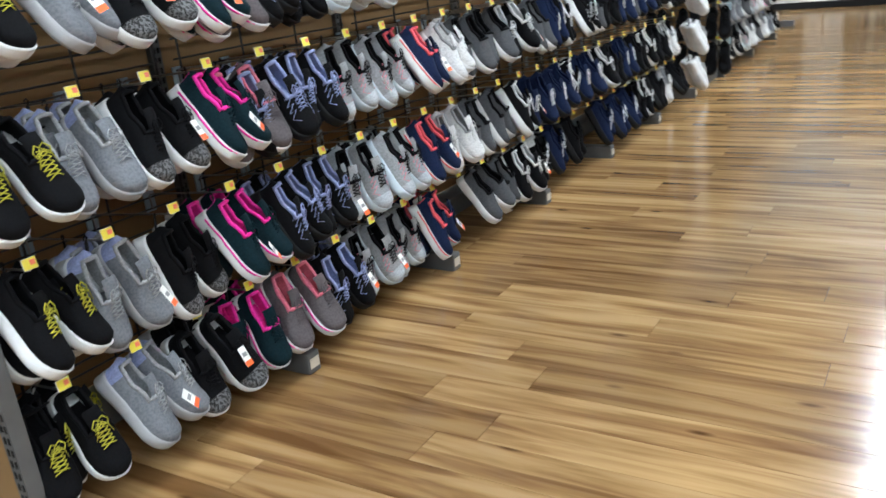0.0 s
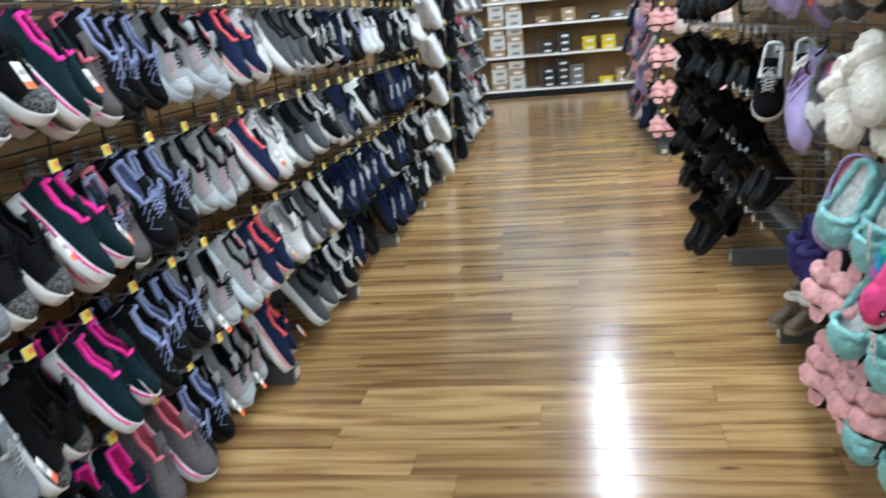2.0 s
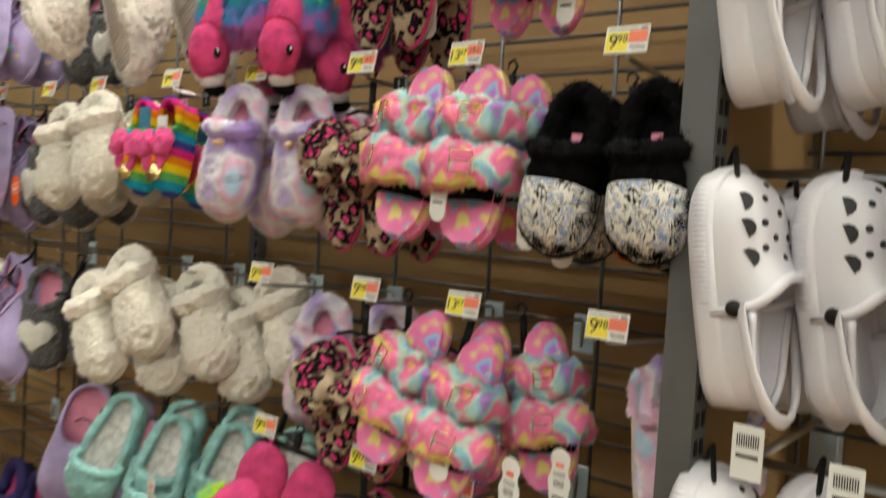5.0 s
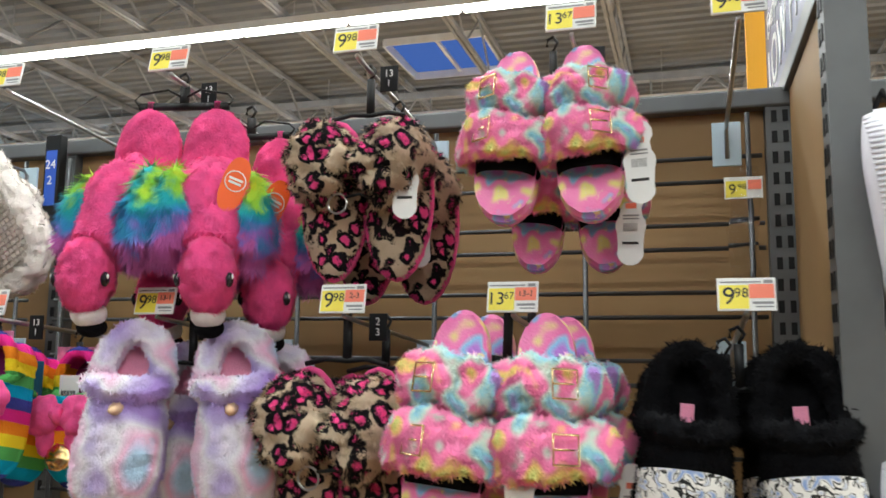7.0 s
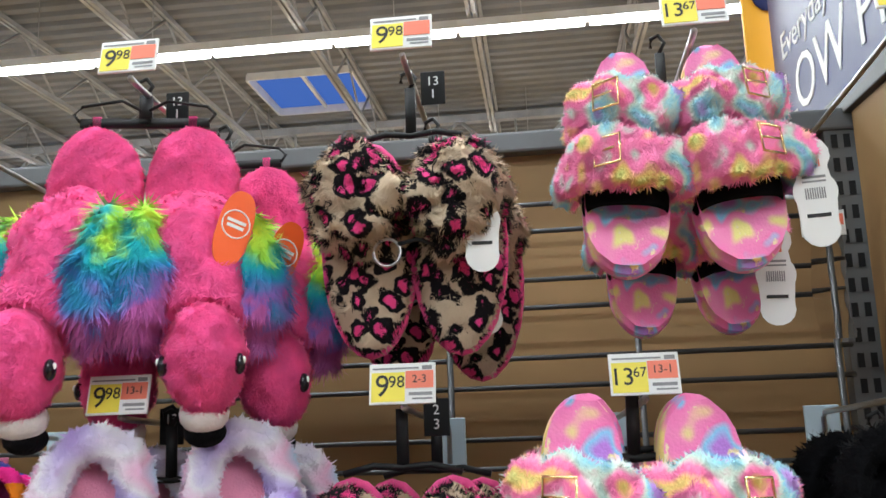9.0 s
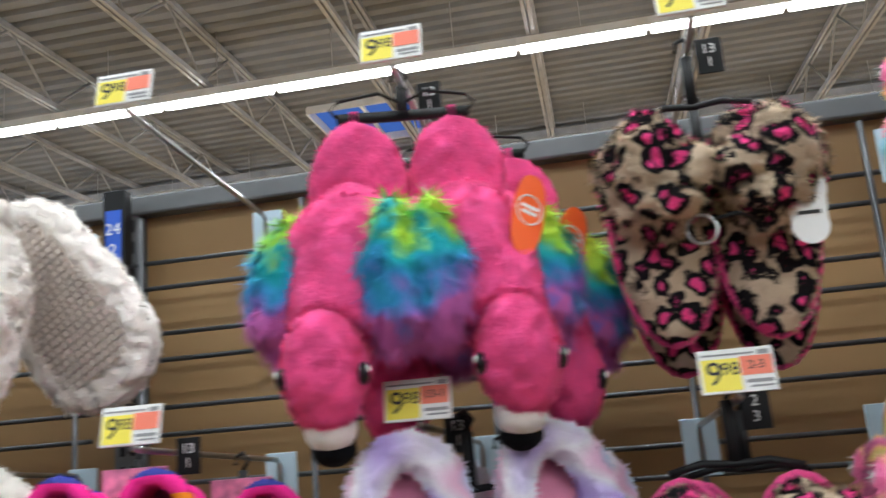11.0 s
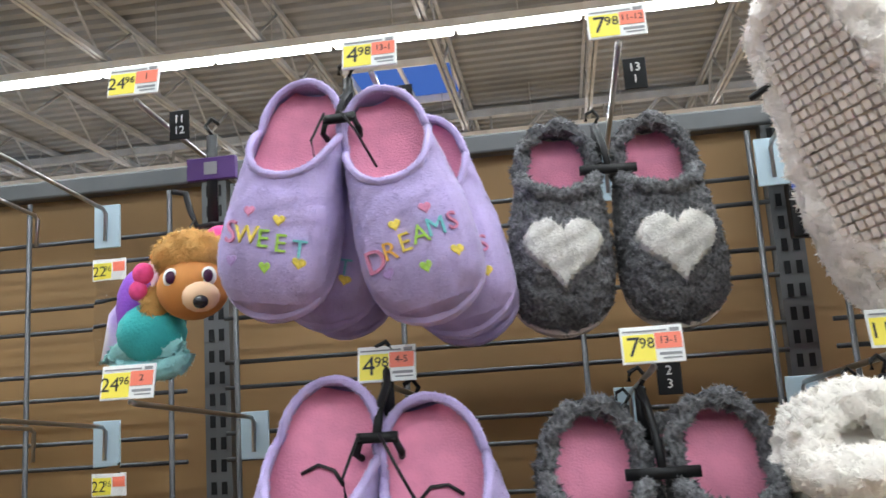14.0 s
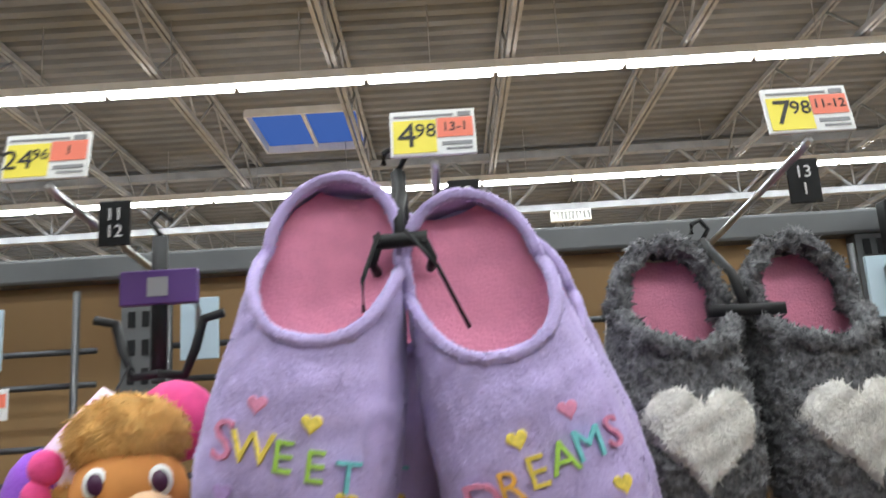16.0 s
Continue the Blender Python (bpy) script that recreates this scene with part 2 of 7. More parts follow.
sk.box(SKY[0], SKY[1], SKY[2] - 0.03, SKY[2], CEIL - 0.1, CEIL + 0.7).box(SKY[0], SKY[1], SKY[3], SKY[3] + 0.03, CEIL - 0.1, CEIL + 0.7)
M_WHITE = mat("white_paint", (0.75, 0.75, 0.74), 0.5, 0, 5, 0.04)
sky_w = tagged(part("window_1", sk.mesh("window_1", False), M_WHITE), "square rooflight well showing blue daylight", "skylight", kind="structure")
M_SKYGLOW = emit("daylight_pane", (0.09, 0.25, 0.9), 0.5)
for j in range(2):
    ya = SKY[2] + j * 0.75
    part("pane", box_data(SKY[0], SKY[1], ya + 0.02, ya + 0.73, CEIL + 0.02, CEIL + 0.04), M_SKYGLOW, sky_w, "blue daylight pane")
part("mullion", box_data(SKY[0], SKY[1], SKY[2] + 0.725, SKY[2] + 0.775, CEIL - 0.03, CEIL + 0.02), M_WHITE, sky_w)

# bar joists running across the aisle, with web members
def joist(y, x0=-15.5, x1=21.5):
    j = thing("roof_joist", "grey painted open-web steel roof joist", "joist", "roof joists", pose(0, y, 0))
    top = Build()
    top.box(x0, x1, -0.05, -0.012, CEIL - 0.07, CEIL - 0.005).box(x0, x1, 0.012, 0.05, CEIL - 0.07, CEIL - 0.005)
    part("top_chord", top.mesh("top_chord", False), M_JOIST, j)
    low = Build()
    low.box(x0, x1, -0.05, -0.012, 5.42, 5.48).box(x0, x1, 0.012, 0.05, 5.42, 5.48)
    part("bottom_chord", low.mesh("bottom_chord", False), M_JOIST, j)
    web = Build()
    x = x0
    while x < x1 - 1.5:
        web.tube([(x, 0, CEIL - 0.04), (x + 0.75, 0, 5.46)], 0.016, 5).tube([(x + 0.75, 0, 5.46), (x + 1.5, 0, CEIL - 0.04)], 0.018, 5)
        x += 1.5
    part("web", web.mesh("web"), M_JOIST, j)
    return j


j0 = joist(-8.9)
for k in range(1, 14):
    copy_thing(j0, pose(0, -8.9 + 1.85 * k, 0))
for gx in (12.7,):
    g = thing("roof_girder", "grey painted deep steel roof girder", "girder", "roof girders", pose(gx, 0, 0))
    for nm, za, zb in (("top_chord", CEIL - 0.2, CEIL - 0.08), ("bottom_chord", 5.0, 5.1)):
        part(nm, box_data(-0.07, 0.07, -12, 15.5, za, zb), M_JOIST, g)
    web = Build()
    y = -12.0
    while y < 13.5:
        web.tube([(0, y, CEIL - 0.15), (0, y + 0.92, 5.05)], 0.035, 5).tube([(0, y + 0.92, 5.05), (0, y + 1.85, CEIL - 0.15)], 0.035, 5).tube([(0, y + 0.92, 5.05), (0, y + 0.92, CEIL - 0.1)], 0.02, 5)
        y += 1.85
    part("web", web.mesh("web"), M_JOIST, g)

tagged(part("column", box_data(12.56, 12.84, 3.91, 4.19, 0, 4.998, 0.01), M_WHITE), "pale grey painted square steel column", "column", kind="structure")
reg = thing("air_register", "white slotted air register under the roof girder", "air vent", "", pose(12.7, 0.93, 4.82))
part("frame", Build().box(-0.06, 0.06, -0.32, 0.32, 0.15, 0.178).box(-0.06, 0.06, -0.32, 0.32, 0.0, 0.02).box(-0.06, 0.06, -0.32, -0.30, 0.02, 0.15).box(-0.06, 0.06, 0.30, 0.32, 0.02, 0.15).box(0.03, 0.06, -0.30, 0.30, 0.02, 0.15).mesh("frame", False), M_WHITE, reg)
slat = Build().box(-0.058, 0.02, -0.012, 0.012, 0.021, 0.149).mesh("slat", False)
for k in range(9):
    part("slat", slat, M_WHITE, reg, "", pose(0, -0.24 + 0.06 * k, 0))

# strip lamps, end to end
lamp = thing("strip_lamp", "white linear ceiling strip lamp, switched on", "ceiling lamp", "ceiling strip lamps", pose(7.85, 3.72 - 7 * 1.36, LAMP_Z))
part("housing", box_data(-0.07, 0.07, 0.0, 1.36, 0.0, 0.09), M_WHITE, lamp)
part("diffuser", box_data(-0.065, 0.065, 0.025, 1.335, -0.05, -0.004, 0.012), M_LAMP, lamp, "glowing white diffuser")
part("hanger", Build().tube([(0, 0.68, 0.09), (0, 0.68, CEIL - LAMP_Z)], 0.006).mesh("hanger"), M_JOIST, lamp)
for lx, ya, yb in LAMP_ROWS:
    for k in range(16):
        if not (lx == 7.85 and k == 0) and 3.72 + (k - 6) * 1.36 < yb + 0.9:
            copy_thing(lamp, pose(lx, 3.72 + (k - 7) * 1.36, LAMP_Z))


# ---- shop fixtures ----
def grid_mesh(name, y0, y1, z0, z1):
    b = Build()
    z = z0
    while z <= z1:
        b.tube([(0, y0, z), (0, y1, z)], 0.0035, 5).tube([(0, y0, z + 0.036), (0, y1, z + 0.036)], 0.0035, 5)
        z += 0.1
    k = max(1, round((y1 - y0) / 0.26))
    for i in range(k + 1):
        y = y0 + 0.02 + (y1 - y0 - 0.04) * i / k
        b.tube([(0.007, y, z0), (0.007, y, z1 + 0.05)], 0.0042, 5)
    return b.mesh(name)


def slotted_post(h):
    b = Build().box(-0.02, 0.02, -0.02, 0.02, 0, h)
    # slots are not cut: black boxes stand in for their dark insides
    s = Build()
    z = 0.1
    while z < h - 0.05:
        s.box(-0.0215, 0.0215, -0.012, -0.004, z, z + 0.018).box(-0.0215, 0.0215, 0.004, 0.012, z, z + 0.018)
        z += 0.032
    return b.mesh("post", False), s.mesh("slots", False)


def fixture(name, label, m, edges, h, foot, grids=True, board=None):
    """A run of display fixture along local y, its face to local +x: boards, uprights, wire grids, base feet."""
    run = thing(name, label, "store shelving", "shoe display runs", m)
    pm, sm = slotted_post(h)
    for a, b in zip(edges, edges[1:]):
        part("back_board", box_data(-0.03, 0, a + 0.021, b - 0.021, 0.12, board or h - 0.03), M_TAN, run)
        if grids:
            part("wire_grid", grid_mesh("wire_grid", a + 0.03, b - 0.03, 0.2, h - 0.1), M_WIRE, run, "dark steel wire grid", pose(0.06, 0, 0))
        part("base_deck", box_data(-0.02, 0.10, a + 0.031, b - 0.031, 0.015, 0.11, 0.004), M_GREY, run)
    for yy in edges:
        p = part("upright", pm, M_GREY, run, "", pose(0.0, yy, 0))
        part("slot_strip", sm, M_BLACK, p)
        ft = part("foot", box_data(-0.01, foot, yy - 0.03, yy + 0.03, 0.0, 0.075, 0.006), M_GREY, run)
        part("foot_label", box_data(foot, foot + 0.002, yy - 0.022, yy + 0.022, 0.02, 0.055), mat("foot_tag", (0.65, 0.6, 0.5), 0.6), ft)
    part("top_rail", box_data(-0.028, 0.024, edges[0], edges[-1], h - 0.03, h, 0.004), M_GREY, run)
    return run


def divider(x0, x1, y, h, words):
    d = thing("divider_panel", words, "display divider", "divider panels", pose(0, y, 0))
    front, back = (x0, x1) if abs(x0 + 0.7) < abs(x1 + 0.7) else (x1, x0)
    s = 1 if back > front else -1
    part("panel", box_data(min(front + s * 0.03, back), max(front + s * 0.03, back), -0.006, 0.006, 0.04, h), M_TAN, d, "tan board panel")
    pm, sm = slotted_post(h + 0.02)
    p = part("front_post", pm, M_GREY, d, "grey slotted steel post", pose(front + s * 0.01, 0, 0.0, 0, 0, 90))
    part("slot_strip", sm, M_BLACK, p)
    return d


right_run = fixture("slipper_fixture", "grey steel gondola with tan back boards and wire grids", pose(RX, 6.35, 0, 0, 0, 180), [0, 0.96, 1.94, 2.95, 3.79, 5.08, 5.80], 1.85, 0.41)
left_run = fixture("sneaker_fixture", "grey steel gondola with tan back boards and wire grids", pose(LX, 0.22, 0), [0.965 * i for i in range(8)], 1.95, 0.47, True, 1.70)
right_far = fixture("far_slipper_fixture", "grey steel gondola beyond the cross aisle", pose(RX, 12.9, 0, 0, 0, 180), [0, 1.22, 2.44, 3.66, 4.88], 1.85, 0.41)
left_far = fixture("far_sneaker_fixture", "grey steel gondola beyond the cross aisle", pose(LX, 7.95, 0), [0, 1.22, 2.44, 3.66], 1.85, 0.47)
left_end = fixture("endcap_fixture", "grey steel end display of black shoes", pose(-1.62, 7.93, 0, 0, 0, -90), [-0.9, 0.0], 1.70, 0.35)
right_end = fixture("endcap_fixture", "grey steel end display of pink slippers", pose(0.30, 8.0, 0, 0, 0, -90), [0.0, 0.9], 1.64, 0.35)
divider(0.26, 0.665, 1.25, 1.84, "tan divider panel with a grey slotted front post")
divider(-1.60, -1.97, 1.19, 1.9, "tan divider panel with a grey slotted front post")

FACE = Matrix(((0, 0, 1, 0.0019), (1, 0, 0, 0), (0, 1, 0, 0), (0, 0, 0, 1)))   # turns text to face +x


# ---- fabric and shoe materials ----
def ramp_mat(name, stops, scale, rough=0.85, kind="noise", detail=2.0, distortion=0.0, gold=False, sheen=0.1, stretch=(1, 1, 1), bump=0.3):
    m = bpy.data.materials.new(name)
    m.use_nodes = True
    nt = m.node_tree
    b = nt.nodes["Principled BSDF"]
    b.inputs["Roughness"].default_value = rough
    b.inputs["Sheen Weight"].default_value = sheen
    b.inputs["Specular IOR Level"].default_value = 0.12 if not gold else 0.5
    tc = nt.nodes.new("ShaderNodeTexCoord")
    mp = nt.nodes.new("ShaderNodeMapping")
    mp.inputs["Scale"].default_value = stretch
    nt.links.new(tc.outputs["Object"], mp.inputs["Vector"])
    n = nt.nodes.new("ShaderNodeTexNoise")
    n.inputs["Scale"].default_value, n.inputs["Detail"].default_value, n.inputs["Distortion"].default_value = scale, detail, distortion
    nt.links.new(mp.outputs[0], n.inputs["Vector"])
    r = nt.nodes.new("ShaderNodeValToRGB")
    els = r.color_ramp.elements
    while len(els) < len(stops):
        els.new(0.5)
    for e, (p, c) in zip(els, stops):
        e.position = p
    for e, (p, c) in zip(els, stops):
        e.color = (*c, 1)
    nt.links.new(n.outputs["Fac"], r.inputs["Fac"])
    nt.links.new(r.outputs["Color"], b.inputs["Base Color"])
    f = nt.nodes.new("ShaderNodeTexNoise")
    f.inputs["Scale"].default_value = 400
    nt.links.new(tc.outputs["Object"], f.inputs["Vector"])
    bp = nt.nodes.new("ShaderNodeBump")
    bp.inputs["Strength"].default_value, bp.inputs["Distance"].default_value = bump, 0.002
    nt.links.new(f.outputs["Fac"], bp.inputs["Height"])
    nt.links.new(bp.outputs["Normal"], b.inputs["Normal"])
    if gold:
        g = nt.nodes.new("ShaderNodeTexNoise")
        g.inputs["Scale"].default_value, g.inputs["Detail"].default_value = 90, 4
        nt.links.new(tc.outputs["Object"], g.inputs["Vector"])
        gr = nt.nodes.new("ShaderNodeValToRGB")
        gr.color_ramp.elements[0].position, gr.color_ramp.elements[1].position = 0.62, 0.66
        nt.links.new(g.outputs["Fac"], gr.inputs["Fac"])
        mx = nt.nodes.new("ShaderNodeMix")
        mx.data_type = "RGBA"
        nt.links.new(gr.outputs["Color"], mx.inputs[0])
        nt.links.new(r.outputs["Color"], mx.inputs[6])
        mx.inputs[7].default_value = (0.9, 0.75, 0.45, 1)
        nt.links.new(mx.outputs[2], b.inputs["Base Color"])
        nt.links.new(gr.outputs["Color"], b.inputs["Metallic"])
        b.inputs["Roughness"].default_value = 0.4
    return m


def leopard_mat(name, base, ring, centre, scale):
    m = bpy.data.materials.new(name)
    m.use_nodes = True
    nt = m.node_tree
    b = nt.nodes["Principled BSDF"]
    b.inputs["Roughness"].default_value, b.inputs["Specular IOR Level"].default_value = 0.9, 0.12
    tc = nt.nodes.new("ShaderNodeTexCoord")
    wob = nt.nodes.new("ShaderNodeTexNoise")
    wob.inputs["Scale"].default_value = scale * 1.1
    nt.links.new(tc.outputs["Object"], wob.inputs["Vector"])
    sc = nt.nodes.new("ShaderNodeVectorMath")
    sc.operation = "SCALE"
    sc.inputs["Scale"].default_value = 0.9 / scale
    nt.links.new(wob.outputs["Color"], sc.inputs[0])
    ad = nt.nodes.new("ShaderNodeVectorMath")
    nt.links.new(tc.outputs["Object"], ad.inputs[0])
    nt.links.new(sc.outputs[0], ad.inputs[1])
    vo = nt.nodes.new("ShaderNodeTexVoronoi")
    vo.inputs["Scale"].default_value = scale
    nt.links.new(ad.outputs[0], vo.inputs["Vector"])
    gap = nt.nodes.new("ShaderNodeTexNoise")
    gap.inputs["Scale"].default_value = scale * 1.7
    nt.links.new(tc.outputs["Object"], gap.inputs["Vector"])
    gm = nt.nodes.new("ShaderNodeMath")
    gm.operation = "MULTIPLY_ADD"
    gm.inputs[1].default_value, gm.inputs[2].default_value = 0.5, -0.25
    nt.links.new(gap.outputs["Fac"], gm.inputs[0])
    sm = nt.nodes.new("ShaderNodeMath")
    nt.links.new(vo.outputs["Distance"], sm.inputs[0])
    nt.links.new(gm.outputs[0], sm.inputs[1])
    r = nt.nodes.new("ShaderNodeValToRGB")
    els = r.color_ramp.elements
    for _ in range(2):
        els.new(0.5)
    for e, p in zip(els, (0.25, 0.29, 0.52, 0.57)):
        e.position = p
    for e, c in zip(els, (centre, ring, ring, base)):
        e.color = (*c, 1)
    nt.links.new(sm.outputs[0], r.inputs["Fac"])
    nt.links.new(r.outputs["Color"], b.inputs["Base Color"])
    return m


M_TIEDYE = ramp_mat("tie_dye_plush", [(0.28, (0.50, 0.28, 0.68)), (0.36, (0.28, 0.62, 0.72)), (0.42, (0.62, 0.72, 0.62)), (0.48, (0.90, 0.26, 0.48)), (0.56, (0.92, 0.22, 0.44)), (0.63, (0.90, 0.62, 0.22)), (0.70, (0.70, 0.74, 0.25))], 30, detail=1.0)
M_TIEGOLD = ramp_mat("tie_dye_foil", [(0.26, (0.5, 0.2, 0.7)), (0.35, (0.25, 0.6, 0.85)), (0.43, (0.95, 0.2, 0.5)), (0.54, (0.95, 0.25, 0.5)), (0.64, (0.9, 0.75, 0.25))], 36, rough=0.5, detail=0.8, gold=True)
M_LEO = leopard_mat("leopard_plush", (0.60, 0.47, 0.34), (0.012, 0.01, 0.012), (0.9, 0.08, 0.30), 50)
M_LEOGREY = leopard_mat("grey_leopard_knit", (0.16, 0.16, 0.165), (0.03, 0.03, 0.03), (0.09, 0.09, 0.09), 130)
M_WING = bpy.data.materials.new("dyed_wing_fur")
M_WING.use_nodes = True
wn = M_WING.node_tree
wb = wn.nodes["Principled BSDF"]
wb.inputs["Roughness"].default_value, wb.inputs["Specular IOR Level"].default_value, wb.inputs["Sheen Weight"].default_value = 0.9, 0.12, 0.1
wt, ws, wz, wm, wa, wr = [wn.nodes.new("ShaderNode" + k) for k in ("TexCoord", "SeparateXYZ", "TexNoise", "MapRange", "Math", "ValToRGB")]
wn.links.new(wt.outputs["Object"], ws.inputs[0])
wn.links.new(wt.outputs["Object"], wz.inputs["Vector"])
wz.inputs["Scale"].default_value, wz.inputs["Detail"].default_value = 24, 2
wm.inputs["From Min"].default_value, wm.inputs["From Max"].default_value = -0.152, -0.290
wn.links.new(ws.outputs["Z"], wm.inputs["Value"])
wa.operation = "MULTIPLY_ADD"
wa.inputs[1].default_value = 0.95
wn.links.new(wz.outputs["Fac"], wa.inputs[0])
wn.links.new(wm.outputs[0], wa.inputs[2])
WSTOPS = ((0.30, (0.80, 0.82, 0.05)), (0.48, (0.42, 0.80, 0.10)), (0.60, (0.02, 0.50, 0.52)), (0.80, (0.06, 0.36, 0.72)), (0.95, (0.36, 0.20, 0.66)), (1.0, (0.62, 0.16, 0.50)))
for _ in range(4):
    wr.color_ramp.elements.new(0.5)
for e, (p, c) in zip(wr.color_ramp.elements, WSTOPS):
    e.position = p
for e, (p, c) in zip(wr.color_ramp.elements, WSTOPS):
    e.color = (*c, 1)
wn.links.new(wa.outputs[0], wr.inputs["Fac"])
wn.links.new(wr.outputs["Color"], wb.inputs["Base Color"])
M_UNICORN = ramp_mat("unicorn_plush", [(0.34, (0.42, 0.28, 0.68)), (0.44, (0.62, 0.52, 0.80)), (0.52, (0.86, 0.82, 0.88)), (0.62, (0.86, 0.52, 0.70)), (0.72, (0.50, 0.68, 0.84))], 14, detail=1.0)
M_HOTPINK = mat("hot_pink_plush", (0.95, 0.11, 0.34), 0.9, 0, 40, 0.10, 0.4, 250, sheen=0.12, through_light=0.2)
M_CREAM = mat("cream_fleece", (0.95, 0.90, 0.83), 0.95, 0, 45, 0.01, 0.2, 110, sheen=0.2, through_light=0.1)
M_CREAMPINK = mat("cream_fur", (0.96, 0.90, 0.85), 0.95, 0, 40, 0.01, 0.2, 120, sheen=0.2, through_light=0.1)
M_BEIGESOLE = mat("beige_rubber_sole", (0.62, 0.54, 0.48), 0.7, 0, 30, 0.06)
M_LAV = mat("lavender_velour", (0.50, 0.41, 0.69), 0.9, 0, 26, 0.08, 0.16, 600, sheen=0.18)
M_PINK = mat("pink_fleece", (0.82, 0.30, 0.44), 0.9, 0, 35, 0.06, 0.3, 500, sheen=0.12)
M_GREYFUR = mat("grey_sherpa", (0.17, 0.17, 0.178), 0.95, 0, 260, 0.26, 0.7, 260, sheen=0.08)
M_WHITEFUR = mat("white_fur", (0.90, 0.88, 0.84), 0.95, 0, 50, 0.06, 0.4, 300, sheen=0.08, through_light=0.3)
M_MINT = mat("mint_plush", (0.38, 0.72, 0.72), 0.95, 0, 40, 0.1, 0.6, 250, sheen=0.12)
M_GREYKNIT = mat("light_grey_knit", (0.64, 0.63, 0.62), 0.9, 0, 80, 0.14, 0.4, 500)
M_BABYPINK = mat("blush_plush", (0.86, 0.47, 0.47), 0.95, 0, 40, 0.08, 0.6, 250, sheen=0.12)
M_BLACKFUR = mat("black_plush", (0.004, 0.004, 0.005), 0.95, 0, 50, 0.2, 0.6, 250, spec=0.1)
M_TEAL = mat("teal_plush", (0.05, 0.42, 0.42), 0.9, 0, 30, 0.08, 0.4, 300, sheen=0.12)
M_PURPLE = mat("purple_plush", (0.28, 0.09, 0.55), 0.9, 0, 30, 0.08, 0.4, 300, sheen=0.12)
M_NAVYP = mat("navy_plush", (0.04, 0.03, 0.16), 0.9, 0, 30, 0.08, 0.4, 300)
M_GOLDFUR = mat("golden_plush", (0.80, 0.50, 0.18), 0.95, 0, 60, 0.1, 0.4, 260, sheen=0.08, through_light=0.35)
M_TANFACE = mat("tan_velour", (0.60, 0.24, 0.06), 0.85, 0, 30, 0.06)
M_PEACH = mat("peach_velour", (0.78, 0.52, 0.32), 0.85, 0, 30, 0.06)
M_EYE = mat("dark_eye", (0.01, 0.008, 0.012), 0.15)
M_EVA = mat("white_foam", (0.74, 0.73, 0.80), 0.42, 0, 9, 0.02, 0.08, 300)
# near-black that stands in for the shade inside the clog's vent holes
M_VENT_SHADE = mat("vent_shade", (0.02, 0.02, 0.025), 0.7)
M_CARD = mat("white_card", (0.80, 0.80, 0.79), 0.5, 0, 10, 0.02)
M_YELLOW = mat("yellow_label", (0.86, 0.73, 0.08), 0.45, 0, 10, 0.02)
M_RED = mat("orange_red_label", (0.88, 0.21, 0.13), 0.45, 0, 10, 0.02)
M_INK = mat("black_ink", (0.015, 0.015, 0.015), 0.5)
M_GREYINK = mat("grey_print", (0.25, 0.25, 0.26), 0.5)
M_ORANGE = mat("orange_card", (0.92, 0.13, 0.02), 0.45, 0, 10, 0.03)
M_WHITERUB = mat("white_rubber", (0.70, 0.70, 0.70), 0.55, 0, 14, 0.06)
M_BLACKRUB = mat("black_rubber", (0.009, 0.009, 0.01), 0.6, 0, 20, 0.1, spec=0.2)
M_LEATHER = mat("black_leather", (0.005, 0.005, 0.006), 0.42, 0, 30, 0.2, 0.25, 180, spec=0.2)
M_SUEDE = mat("black_suede", (0.005, 0.005, 0.006), 0.95, 0, 30, 0.2, spec=0.03)
M_TAUPE = mat("taupe_suede", (0.17, 0.125, 0.09), 0.9, 0, 30, 0.12, 0.3, 200)
M_GOLD = mat("gold_metal", (0.85, 0.62, 0.28), 0.25, 1.0)
M_FROST = mat("pale_clip", (0.45, 0.58, 0.66), 0.35)

FUR_MORE, FUR_THIN, FUR_SHORT = 2.2, 0.62, 0.95


